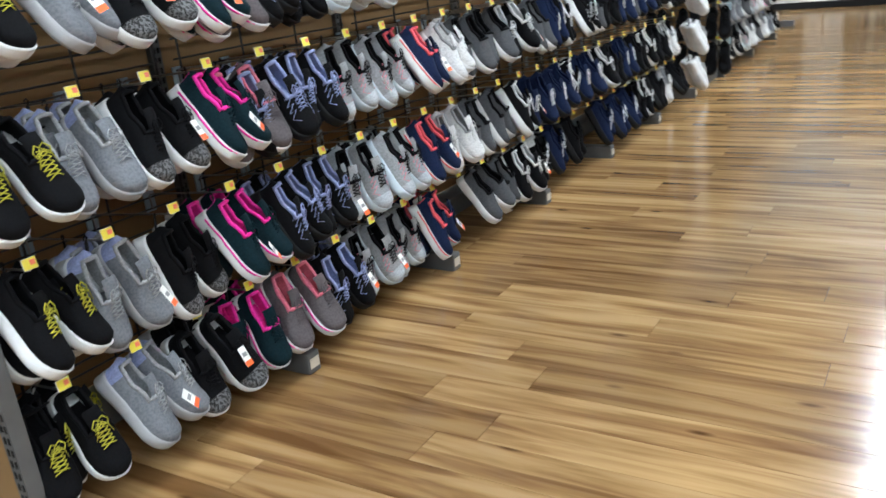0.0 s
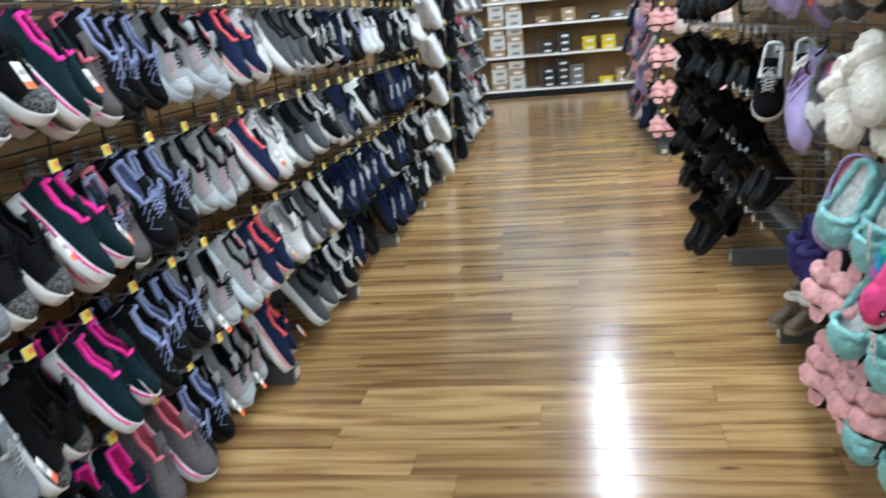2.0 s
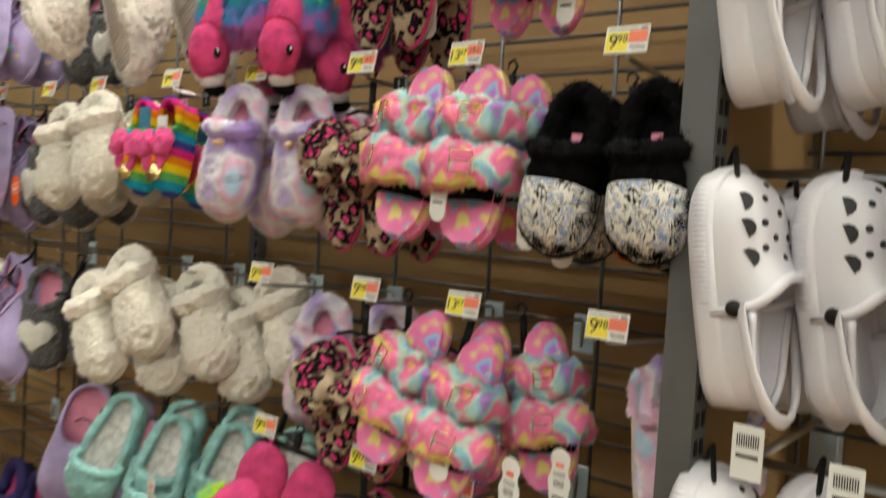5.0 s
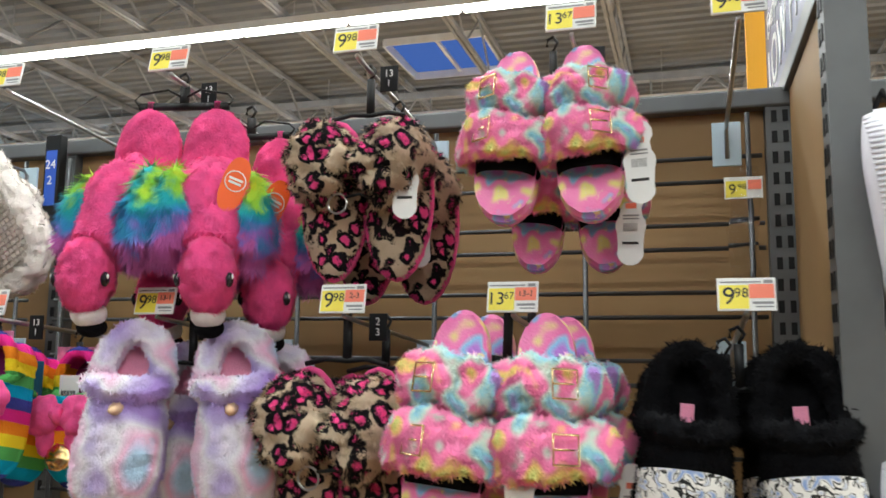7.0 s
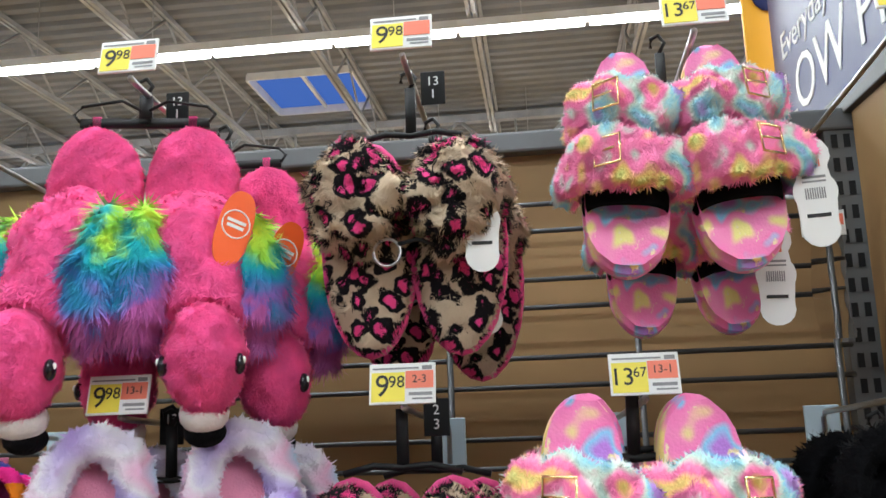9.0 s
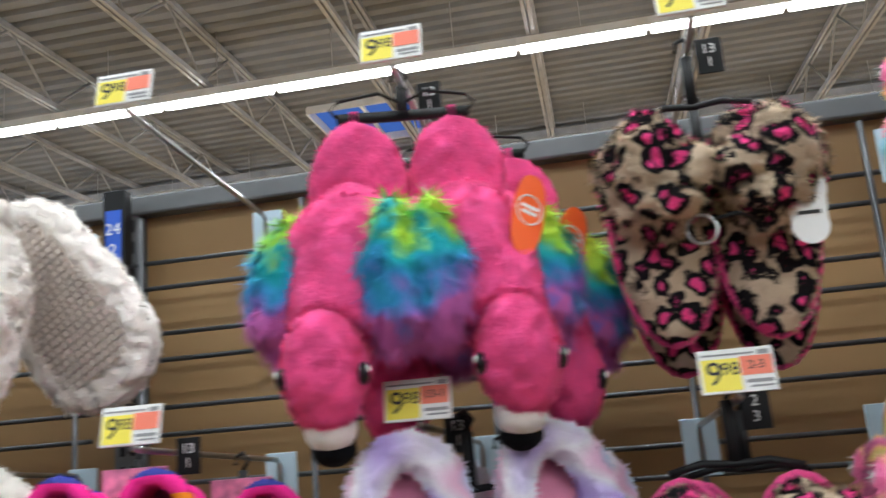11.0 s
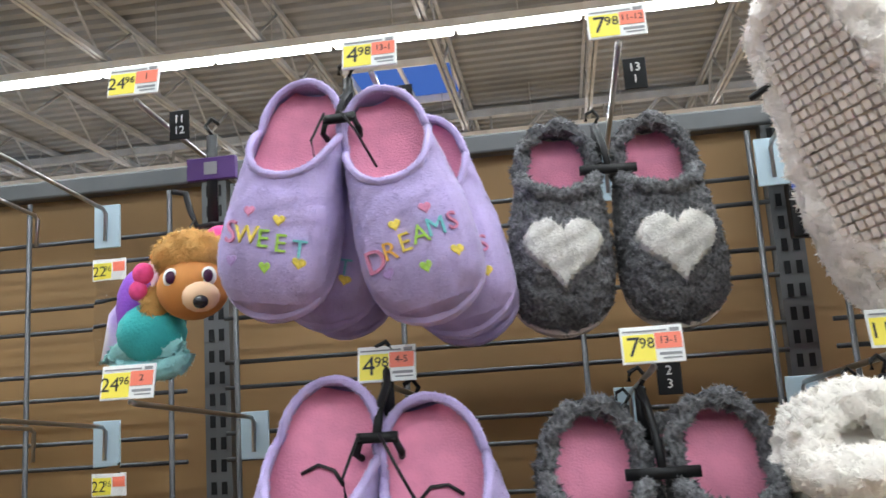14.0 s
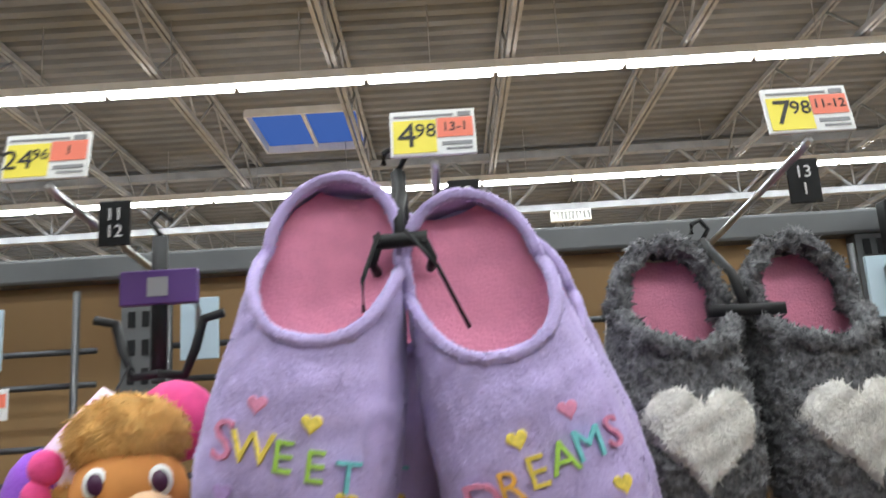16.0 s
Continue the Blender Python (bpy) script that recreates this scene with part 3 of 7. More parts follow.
def fur(name, build, count, length, width=0.0022, droop=0.5, seed=1, spread=0.5, mess=0.12):
    """Many fine tapered tufts over the surface of a Build, as one mesh."""
    rng = np.random.default_rng(seed)
    count, width = int(count * FUR_MORE), width * FUR_THIN
    v = np.array(build.v, float)
    tri = []
    for f in build.f:
        tri += [(f[0], f[i], f[i + 1]) for i in range(1, len(f) - 1)]
    tri = np.array(tri)
    a, b, c = v[tri[:, 0]], v[tri[:, 1]], v[tri[:, 2]]
    nrm = np.cross(b - a, c - a)
    area = np.linalg.norm(nrm, axis=1)
    nrm /= np.maximum(area, 1e-12)[:, None]
    mid = v.mean(0)
    pick = rng.choice(len(tri), count, p=area / area.sum())
    r1, r2 = np.sqrt(rng.random(count)), rng.random(count)
    p = a[pick] * (1 - r1)[:, None] + b[pick] * (r1 * (1 - r2))[:, None] + c[pick] * (r1 * r2)[:, None]
    nn = nrm[pick]
    clump = np.stack([np.sin(p @ np.array(k)) for k in ((310, 170, 90), (-120, 260, 210), (150, -220, 280))], 1)
    lie = spread * (rng.normal(size=(count, 3)) + 1.3 * clump) + np.array([0, 0, -2.0 * droop])
    lie -= (lie * nn).sum(1)[:, None] * nn
    lie /= np.linalg.norm(lie, axis=1)[:, None] + 1e-9
    lift = (0.14 + 0.46 * rng.random(count))[:, None]
    d = lie * np.sqrt(1 - lift**2) + nn * lift
    ln = FUR_SHORT * length * (0.6 + 0.7 * rng.random(count))
    side = np.cross(d, nn)
    side /= np.linalg.norm(side, axis=1)[:, None] + 1e-9
    w = width * (0.6 + 0.8 * rng.random(count))
    tip = p + d * ln[:, None] + np.array([0, 0, -1]) * (ln * 0.15 * droop)[:, None]
    verts = np.stack([p - side * w[:, None], p + side * w[:, None], tip], 1).reshape(-1, 3)
    me = bpy.data.meshes.new(name)
    me.vertices.add(3 * count)
    me.vertices.foreach_set("co", verts.ravel())
    me.loops.add(3 * count)
    me.loops.foreach_set("vertex_index", np.arange(3 * count, dtype=np.int32))
    me.polygons.add(count)
    me.polygons.foreach_set("loop_start", np.arange(0, 3 * count, 3, dtype=np.int32))
    me.update(calc_edges=True)
    me.normals_split_custom_set_from_vertices(np.repeat(nn * 0.9 + mess * clump + 0.08 * rng.normal(size=(count, 3)), 3, axis=0).tolist())
    return me


def lumpy(build, amp, size, cuts=1, seed=0.0):
    """The same surface, divided finer and made uneven, as stuffed plush is."""
    bm = bmesh.new()
    vs = [bm.verts.new(p) for p in build.v]
    for f in build.f:
        try:
            bm.faces.new([vs[i] for i in f])
        except ValueError:
            pass
    bmesh.ops.subdivide_edges(bm, edges=bm.edges[:], cuts=cuts, smooth=0.6, use_grid_fill=True)
    bm.normal_update()
    off = Vector((seed, 2.7 * seed, -1.3 * seed))
    for v in bm.verts:
        q = v.co / size + off
        v.co = v.co + v.normal * amp * (noise.noise(q) + 0.5 * noise.noise(q * 2.1))
    bm.verts.index_update()
    out = Build().add([v.co.copy() for v in bm.verts], [tuple(v.index for v in f.verts) for f in bm.faces])
    bm.free()
    return out


def hang(a=20.0):
    """Turns foot coordinates (heel to toe along x, sole down) so that the heel is up, the top faces +x."""
    s, c = math.sin(radians(a)), math.cos(radians(a))
    return Matrix(((s, 0, c, 0), (0, 1, 0, 0), (-c, 0, s, 0), (0, 0, 0, 1)))


FOOT_S = (0, 0.03, 0.08, 0.2, 0.35, 0.5, 0.65, 0.76, 0.86, 0.93, 0.98, 1.0)
FOOT_W = (0.0, 0.42, 0.60, 0.70, 0.70, 0.80, 0.95, 1.0, 0.92, 0.72, 0.40, 0.0)


SLIP_W = (0.0, 0.38, 0.56, 0.73, 0.84, 0.93, 0.99, 1.0, 0.92, 0.74, 0.42, 0.0)


def half_width(s, w, heel=1.0):
    """Half the width of a foot outline at s of its length; heel 1.2 or more: the straight outline of slippers."""
    s = min(max(s, 0.0), 1.0)
    slip = heel >= 1.2
    end, full = (0.2, 0.73) if slip else (0.12, 0.633)
    if s < end:
        k = full * math.sqrt(1 - (1 - s / end) ** 2)
    elif s > 0.8:
        k = 0.967 * math.sqrt(max(0.0, 1 - ((s - 0.8) / 0.2) ** 2))
    else:
        k = float(np.interp(s, FOOT_S, SLIP_W if slip else FOOT_W))
    if not slip and s < 0.35:
        k *= 1 + (heel - 1) * (1 - s / 0.35)
    return k * w


def stations(n):
    return [0.5 - 0.5 * math.cos(math.pi * i / (n - 1)) for i in range(n)]


def sole_build(L, w, h, flare=1.06, spring=0.012, heel=1.1, thick_heel=1.0, n=22):
    b = Build()
    ss = stations(n)
    ring = [(-0.9, 0), (-1.0, 0.25), (-1.0, 0.8), (-0.94, 1), (0.94, 1), (1.0, 0.8), (1.0, 0.25), (0.9, 0)]

    def at(u, v):
        j = int(round(v * (n - 1)))
        s = ss[j]
        k = int(round(u * len(ring))) % len(ring)
        y, z = ring[k]
        zz = spring * max(0, (s - 0.72) / 0.28) ** 2
        hh = h * (1 + (thick_heel - 1) * max(0, 1 - s / 0.5))
        return ((s * 1.03 - 0.015) * L, y * half_width(s, w, heel) * flare, zz + z * hh)
    return b.grid(at, len(ring), n, True)


def sneaker_meshes(L=0.275, w=0.054):
    ns, nq = 21, 13
    ss = stations(ns)
    sh = 0.035
    Hs, Hv = (0, 0.06, 0.15, 0.28, 0.40, 0.5, 0.62, 0.75, 0.88, 0.96, 1.0), (0.056, 0.076, 0.070, 0.062, 0.074, 0.070, 0.057, 0.045, 0.036, 0.026, 0.004)

    def surf(j, i, k=1.0):
        s = ss[j]
        q = -1 + 2 * i / (nq - 1)
        th = q * math.pi / 2
        hw = max(half_width(s, w, 1.05), 0.004) * k
        y = hw * math.copysign(abs(math.sin(th)) ** 0.75, th)
        lean = 0.0 if s > 0.4 else 0.05
        zz = 0.012 * max(0, (s - 0.72) / 0.28) ** 2
        H = float(np.interp(s, Hs, Hv)) * k
        z = sh * 0.9 + zz + H * math.cos(th) ** 0.75 if abs(q) < 0.999 else sh * 0.9 + zz
        bulge = 1 + 0.06 * math.sin(math.pi * abs(q)) - (0.22 * max(0, (0.45 - s) / 0.45)) * (1 - abs(q))
        return ((0.005 + s * 0.99) * L - (0.012 * (1 - abs(q)) if s < 0.05 else 0), y * bulge, z)
    open_j = [j for j in range(ns - 1) if 0.05 < ss[j] and ss[j + 1] < 0.52]
    i0, i1 = 3, nq - 1 - 3

    def shell(k, wide=0):
        v = [surf(j, i, k) for j in range(ns) for i in range(nq)]
        f = []
        for j in range(ns - 1):
            for i in range(nq - 1):
                if j in open_j and i0 <= i < i1:
                    continue
                f.append((j * nq + i, j * nq + i + 1, (j + 1) * nq + i + 1, (j + 1) * nq + i))
        return v, f
    up = Build().add(*shell(1.0))
    loop = [surf(j, i0) for j in range(open_j[0], open_j[-1] + 2)] + [surf(open_j[-1] + 1, i) for i in range(i0 + 1, i1)] + [surf(j, i1) for j in range(open_j[-1] + 1, open_j[0] - 1, -1)] + [surf(open_j[0], i) for i in range(i1 - 1, i0, -1)]
    collar = Build().tube(loop, 0.0066, 6, closed=True)
    lin = Build().add(*shell(0.90))
    lin.grid(lambda u, v: (0.02 + v * 0.75 * L, (u * 2 - 1) * half_width(0.04 + v * 0.7, w) * 0.9, sh + 0.004), 5, 10)
    tongue = Build()

    def tg(u, v):
        s = 0.34 + 0.30 * v
        j = min(range(ns), key=lambda q: abs(ss[q] - s))
        top = float(np.interp(s, Hs, Hv)) + sh * 0.9
        y = (u * 2 - 1) * 0.025
        return (s * L - 0.014 * (1 - v), y, top + 0.022 * (1 - v) ** 2 + 0.003 - 0.008 * (u * 2 - 1) ** 2)
    tongue.grid(tg, 7, 8)
    back = Build().grid(lambda u, v: (lambda p: (p[0], p[1], p[2] - 0.005))(tg(u, v)), 7, 8)
    tongue.add(back.v, back.f)
    lin.add(collar.v, collar.f)
    laced = Build().add(up.v, up.f).add(tongue.v, tongue.f)
    lace = Build()
    for r in range(6):
        s = 0.44 + 0.042 * r
        top = float(np.interp(s, Hs, Hv)) + sh * 0.9 + 0.0055
        yy = 0.021
        sx = s * L
        s2 = s + 0.042
        top2 = float(np.interp(s2, Hs, Hv)) + sh * 0.9 + 0.0055
        for sg in (-1, 1):
            lace.tube([(sx, -sg * yy, top - 0.007), (sx + 0.003, -sg * yy * 0.5, top), ((s2 * L + sx) / 2, 0, (top + top2) / 2 + 0.001), (s2 * L - 0.003, sg * yy * 0.5, top2), (s2 * L, sg * yy, top2 - 0.007)], 0.0017, 4)
    s, top = 0.43, float(np.interp(0.43, Hs, Hv)) + sh * 0.9 + 0.008
    for sg in (-1, 1):
        lace.tube([(s * L, 0, top), (s * L - 0.006, sg * 0.012, top + 0.007), (s * L + 0.008, sg * 0.026, top + 0.001), (s * L + 0.022, sg * 0.020, top - 0.006), (s * L + 0.012, 0, top + 0.001)], 0.0018, 5)
        lace.tube([(s * L, 0, top), (s * L + 0.02, sg * 0.016, top + 0.002), (s * L + 0.045, sg * 0.028, top - 0.018)], 0.0013, 5)
    sole = sole_build(L, w, sh, 1.07, 0.014, 1.12, 1.18)
    stripe = Build()
    pts = []
    for sg in (-1, 1):
        pts = [((0.03 + 0.92 * t) * L, sg * half_width(0.03 + 0.92 * t, w, 1.12) * 1.075, sh * (0.8 if t > 0.4 else 0.9) + 0.014 * max(0, (t - 0.76) / 0.28) ** 2) for t in [i / 14 for i in range(15)]]
        stripe.tube(pts, 0.0032, 5)
    heel = Build()
    v, f = [], []
    jj = [j for j in range(ns) if ss[j] < 0.2]
    for j in jj:
        for i in range(nq):
            p = Vector(surf(j, i, 1.012))
            v.append(p + Vector((-0.0015, 0, 0)))
    for a in range(len(jj) - 1):
        for i in range(nq - 1):
            if jj[a] in open_j and i0 <= i < i1:
                continue
            f.append((a * nq + i, a * nq + i + 1, (a + 1) * nq + i + 1, (a + 1) * nq + i))
    heel.add(v, f)
    toe = Build()
    v, f = [], []
    jj = [j for j in range(ns) if ss[j] > 0.74]
    for j in jj:
        v += [Vector(surf(j, i, 1.012)) for i in range(nq)]
    for a in range(len(jj) - 1):
        f += [(a * nq + i, a * nq + i + 1, (a + 1) * nq + i + 1, (a + 1) * nq + i) for i in range(nq - 1)]
    toe.add(v, f)
    zig = Build()
    for sg in (0, 1):
        pts = []
        for t in range(9):
            j = min(range(ns), key=lambda q: abs(ss[q] - (0.42 + 0.045 * t)))
            i = (2 if t % 2 else 4) if not sg else (nq - 3 if t % 2 else nq - 5)
            pts.append(surf(j, i, 1.02))
        zig.tube(pts, 0.0016, 4)
    return {k: b.mesh(k) for k, b in (("upper", up), ("laced_upper", laced), ("lining", lin), ("laces", lace), ("sole", sole), ("sole_stripe", stripe), ("heel_patch", heel), ("toe_cap", toe), ("side_stitching", zig))}


SNEAK = sneaker_meshes()


def hanger_build(width=0.05):
    b = Build()
    b.box(-0.002, 0.002, -0.005, 0.005, -0.05, 0.0)
    b.tube([(0, 0.0, 0.0), (0, 0.006, 0.010), (0, 0.0, 0.018), (0, -0.008, 0.014), (0, -0.009, 0.006)], 0.0024, 5)
    b.tube([(0.004, -width, -0.052), (0.002, -width * 0.5, -0.046), (0, 0, -0.048), (0.002, width * 0.5, -0.046), (0.004, width, -0.052)], 0.0032, 5)
    return b


HANGER = hanger_build().mesh("hanger")
M_KNIT = {}


def cloth(key, c, second=None):
    if key not in M_KNIT:
        M_KNIT[key] = mat("knit_" + key, c, 0.85, 0, 150, 0.10, 0.35, 420, spec=0.1, second=second)
    return M_KNIT[key]


COL = {
    "black": (0.005, 0.005, 0.006), "navy": (0.012, 0.02, 0.055), "ink": (0.006, 0.018, 0.024), "grey": (0.18, 0.19, 0.21), "mid": (0.085, 0.088, 0.095), "brown_grey": (0.115, 0.10, 0.105),
    "white": (0.72, 0.72, 0.72), "pale": (0.46, 0.49, 0.52), "pink": (0.85, 0.04, 0.36), "rose": (0.72, 0.19, 0.26), "coral": (0.85, 0.13, 0.16), "lilac": (0.30, 0.34, 0.56), "lime": (0.46, 0.43, 0.05), "silver": (0.33, 0.335, 0.345),
}
for k in COL:
    cloth(k, COL[k])
MIDSOLE = {"white": M_WHITERUB, "black": M_BLACKRUB, "grey": mat("grey_rubber", (0.36, 0.36, 0.37), 0.55, 0, 14, 0.06), "pale": mat("pale_blue_rubber", (0.55, 0.62, 0.68), 0.5, 0, 14, 0.05)}
# style: upper, midsole, lining, laces, accent stripe, heel patch, toe cap, side stitching, label words
STYLES = {
    "black_lime": ("black", "white", "black", "lime", None, None, None, None, "black knit running shoes with lime laces and white soles"),
    "grey_fleece": ("grey", "grey", "silver", "silver", None, "lilac", None, None, "light grey mesh running shoes with grey laces"),
    "leopard": ("black", "white", "black", "black", None, None, "LEO", None, "black slip-on sneakers with grey leopard toes"),
    "pink_navy": ("ink", "white", "pink", "ink", "pink", None, None, None, "dark teal running shoes with hot pink lining and white soles"),
    "rose_grey": ("brown_grey", "white", "rose", "brown_grey", "pink", None, None, None, "taupe grey running shoes with rose pink lining"),
    "lilac_black": ("black", "black", "lilac", "lilac", None, None, None, "lilac", "black running shoes with pale lilac laces and stitching"),
    "ombre": ("silver", "pale", "black", "black", None, None, "pale", "rose", "pale grey running shoes with dark collars and laces"),
    "coral_navy": ("navy", "white", "coral", "navy", "coral", None, None, None, "navy running shoes with coral lining and white soles"),
    "white": ("white", "white", "silver", "white", None, None, None, None, "white knit sneakers with white soles"),
    "grey_slip": ("mid", "white", "black", None, None, None, None, None, "charcoal grey knit slip-on sneakers with white soles"),
    "black_white": ("black", "white", "white", "white", None, None, None, None, "black canvas sneakers with white laces and soles"),
    "navy": ("navy", "black", "navy", "white", None, None, None, None, "navy blue sneakers with white laces"),
    "black": ("black", "black", "black", "black", None, None, None, None, "plain black slip-resistant sneakers"),
    "bw_zig": ("black", "white", "black", "white", None, "white", None, "white", "black and white patterned sneakers with white soles"),
}
PAIRS, SNEAK_MESH = {}, {}


def sneaker_pair(style, m):
    """A pair of sneakers, heels up, on a plastic hanger."""
    up, mid, lin, lace, stripe, heel, toe, zig, words = STYLES[style]
    if style in PAIRS:
        return copy_thing(PAIRS[style], m)
    t = thing("sneaker_pair", words, "sneakers", style.replace("_", " ") + " sneakers", m)
    part("hanger", HANGER, M_BLACK, t, "black plastic hanger")
    for sg in (-1, 1):
        fm = pose(0.012 * sg, sg * 0.054, -0.03) @ pose(0, 0, 0, 0, 0, 0) @ hang(30 + 3 * sg) @ pose(0, 0, -0.04, 2 * sg, 0, 3 * sg)

        def add(nm, mt, parent, at=None):
            if (nm, mt.name) not in SNEAK_MESH:
                SNEAK_MESH[nm, mt.name] = SNEAK[nm].copy()
            return part(nm, SNEAK_MESH[nm, mt.name], mt, parent, "", at)
        shoe = add("laced_upper" if lace else "upper", cloth(up, COL[up]), t, fm)
        shoe.name = "sneaker"
        add("lining", cloth(lin, COL[lin]), shoe)
        add("sole", MIDSOLE[mid], shoe)
        if lace:
            add("laces", cloth(lace, COL[lace]), shoe)
        if stripe:
            add("sole_stripe", cloth(stripe, COL[stripe]), shoe)
        if heel:
            add("heel_patch", cloth(heel, COL[heel]), shoe)
        if toe:
            add("toe_cap", M_LEOGREY if toe == "LEO" else cloth(toe, COL[toe]), shoe)
        if zig:
            add("side_stitching", cloth(zig, COL[zig]), shoe)
    PAIRS[style] = t
    return t


# ---- slippers ----
def slipper_builds(L, w, H, s_open=0.42, dip=0.12, sole_h=0.012, rim=0.007, rim_h=0.018, heel=1.25):
    """Body, collar, insole and sole of a slip-on with a toe cover and a raised heel rim."""
    nv, nu = 16, 17

    def dome(u, v):
        th = (u * 2 - 1) * math.pi / 2
        so = s_open + dip * math.cos(th) ** 1.5
        s = so + (1 - so) * v
        hw = half_width(min(s, 0.999), w, heel) * 1.02
        h = H * (1 - max(0, (s - 0.45) / 0.55) ** 2.6) ** 0.5
        y = hw * math.copysign(abs(math.sin(th)) ** 0.8, th)
        return (s * L, y, sole_h * 0.9 + h * max(0, math.cos(th)) ** 0.7)
    body = Build().grid(dome, nu, nv)
    # wall around the heel
    ss = [s_open * (1 - i / 16) ** 2 for i in range(17)]
    path = [(s * L, -half_width(max(s, 0.0), w, heel) * 1.02, 0) for s in ss][:-1] + [(0.0, 0, 0)] + [(s * L, half_width(max(s, 0.0), w, heel) * 1.02, 0) for s in ss[::-1]][1:]
    np_ = len(path)

    def rimz(i):
        t = abs(2 * i / (np_ - 1) - 1)
        return sole_h + rim_h * (0.75 + 0.25 * (1 - t))
    wall = Build().grid(lambda u, v: (path[int(round(u * (np_ - 1)))][0], path[int(round(u * (np_ - 1)))][1] * (1.0 + 0.03 * math.sin(math.pi * v)), v * rimz(int(round(u * (np_ - 1))))), np_, 4)
    body.add(wall.v, wall.f)
    loop = [(p[0], p[1] * 0.97, rimz(i)) for i, p in enumerate(path)]
    edge = [dome(i / 16, 0.0) for i in range(17)]
    edge = edge if (Vector(edge[0]) - Vector(loop[-1])).length < (Vector(edge[-1]) - Vector(loop[-1])).length else edge[::-1]
    collar = Build().tube(loop + edge[1:-1], rim, 7, closed=True)
    ins = Build().grid(lambda u, v: ((0.02 + 0.9 * v) * L, (u * 2 - 1) * half_width(0.02 + 0.9 * v, w, heel) * 0.97, sole_h + 0.004 + 0.006 * (u * 2 - 1) ** 2), 9, 16)
    sole = sole_build(L, w, sole_h, 1.02, 0.004, heel, 1.0, 20)
    return body, collar, ins, sole


def heart_outline(r, n=28):
    pts = []
    for i in range(n):
        t = 2 * math.pi * i / n
        pts.append((r / 17 * 16 * math.sin(t) ** 3, r / 17 * (13 * math.cos(t) - 5 * math.cos(2 * t) - 2 * math.cos(3 * t) - math.cos(4 * t))))
    return pts


def dome_heart(r, centre, L, w, H, heel, sole_h=0.012, lift=0.002):
    """A heart laid on the toe dome, pointing to the toe."""
    out = heart_outline(r)
    b = Build()
    rings = 6
    v = []
    for k in range(rings + 1):
        for (hy, hx) in out:
            x, y = centre[0] * L - hx * k / rings, centre[1] + hy * k / rings
            s = min(max(x / L, 0), 0.99)
            hw = half_width(s, w, heel) * 1.02
            q = min(0.98, abs(y) / hw) ** (1 / 0.8)
            h = H * (1 - max(0, (s - 0.45) / 0.55) ** 2.6) ** 0.5
            z = sole_h * 0.9 + h * math.cos(math.asin(q)) ** 0.7 + lift * (1.0 if k < rings else -1.5)
            v.append((x, y, z))
    n = len(out)
    f = [(k * n + i, k * n + (i + 1) % n, (k + 1) * n + (i + 1) % n, (k + 1) * n + i) for k in range(rings) for i in range(n)]
    return b.add(v, f)


def dome_letter(ch, size, x, y, L, w, H, heel, turn, material, parent, name="letter"):
    s = min(max(x / L, 0), 0.99)
    hw = half_width(s, w, heel) * 1.02
    q = min(0.95, abs(y) / hw) ** (1 / 0.8)
    h = H * (1 - max(0, (s - 0.45) / 0.55) ** 2.6) ** 0.5
    z = 0.0126 + h * math.cos(math.asin(q)) ** 0.7 + 0.0012
    dy = 0.004
    q2 = min(0.97, abs(y + dy) / hw) ** (1 / 0.8)
    z2 = 0.0126 + h * math.cos(math.asin(q2)) ** 0.7 + 0.0012
    roll = math.degrees(math.atan2(z2 - z, dy))
    h2 = H * (1 - max(0, (s + 0.02 - 0.45) / 0.55) ** 2.6) ** 0.5
    pitch = math.degrees(math.atan2((h2 - h) * math.cos(math.asin(q)) ** 0.7, 0.02 * L))
    return letters(name, ch, size, material, parent, pose(x, y, z, roll, -pitch, 0) @ pose(0, 0, 0, 0, 0, 90 + turn), 0.0011)


THING_CACHE = {}
EMB = {k: mat("thread_" + k, c, 0.7, 0, 300, 0.1) for k, c in (("rose", (0.62, 0.22, 0.36)), ("yellow", (0.78, 0.60, 0.10)), ("lime", (0.40, 0.66, 0.10)), ("aqua", (0.16, 0.52, 0.56)), ("violet", (0.42, 0.28, 0.58)), ("orange", (0.80, 0.42, 0.08)))}


def foot_at(sg, a, spread, toe_out, dx=0.0, dz=-0.03):
    return pose(dx, sg * spread, dz) @ hang(a) @ pose(0, 0, 0, 0, 0, toe_out * sg)


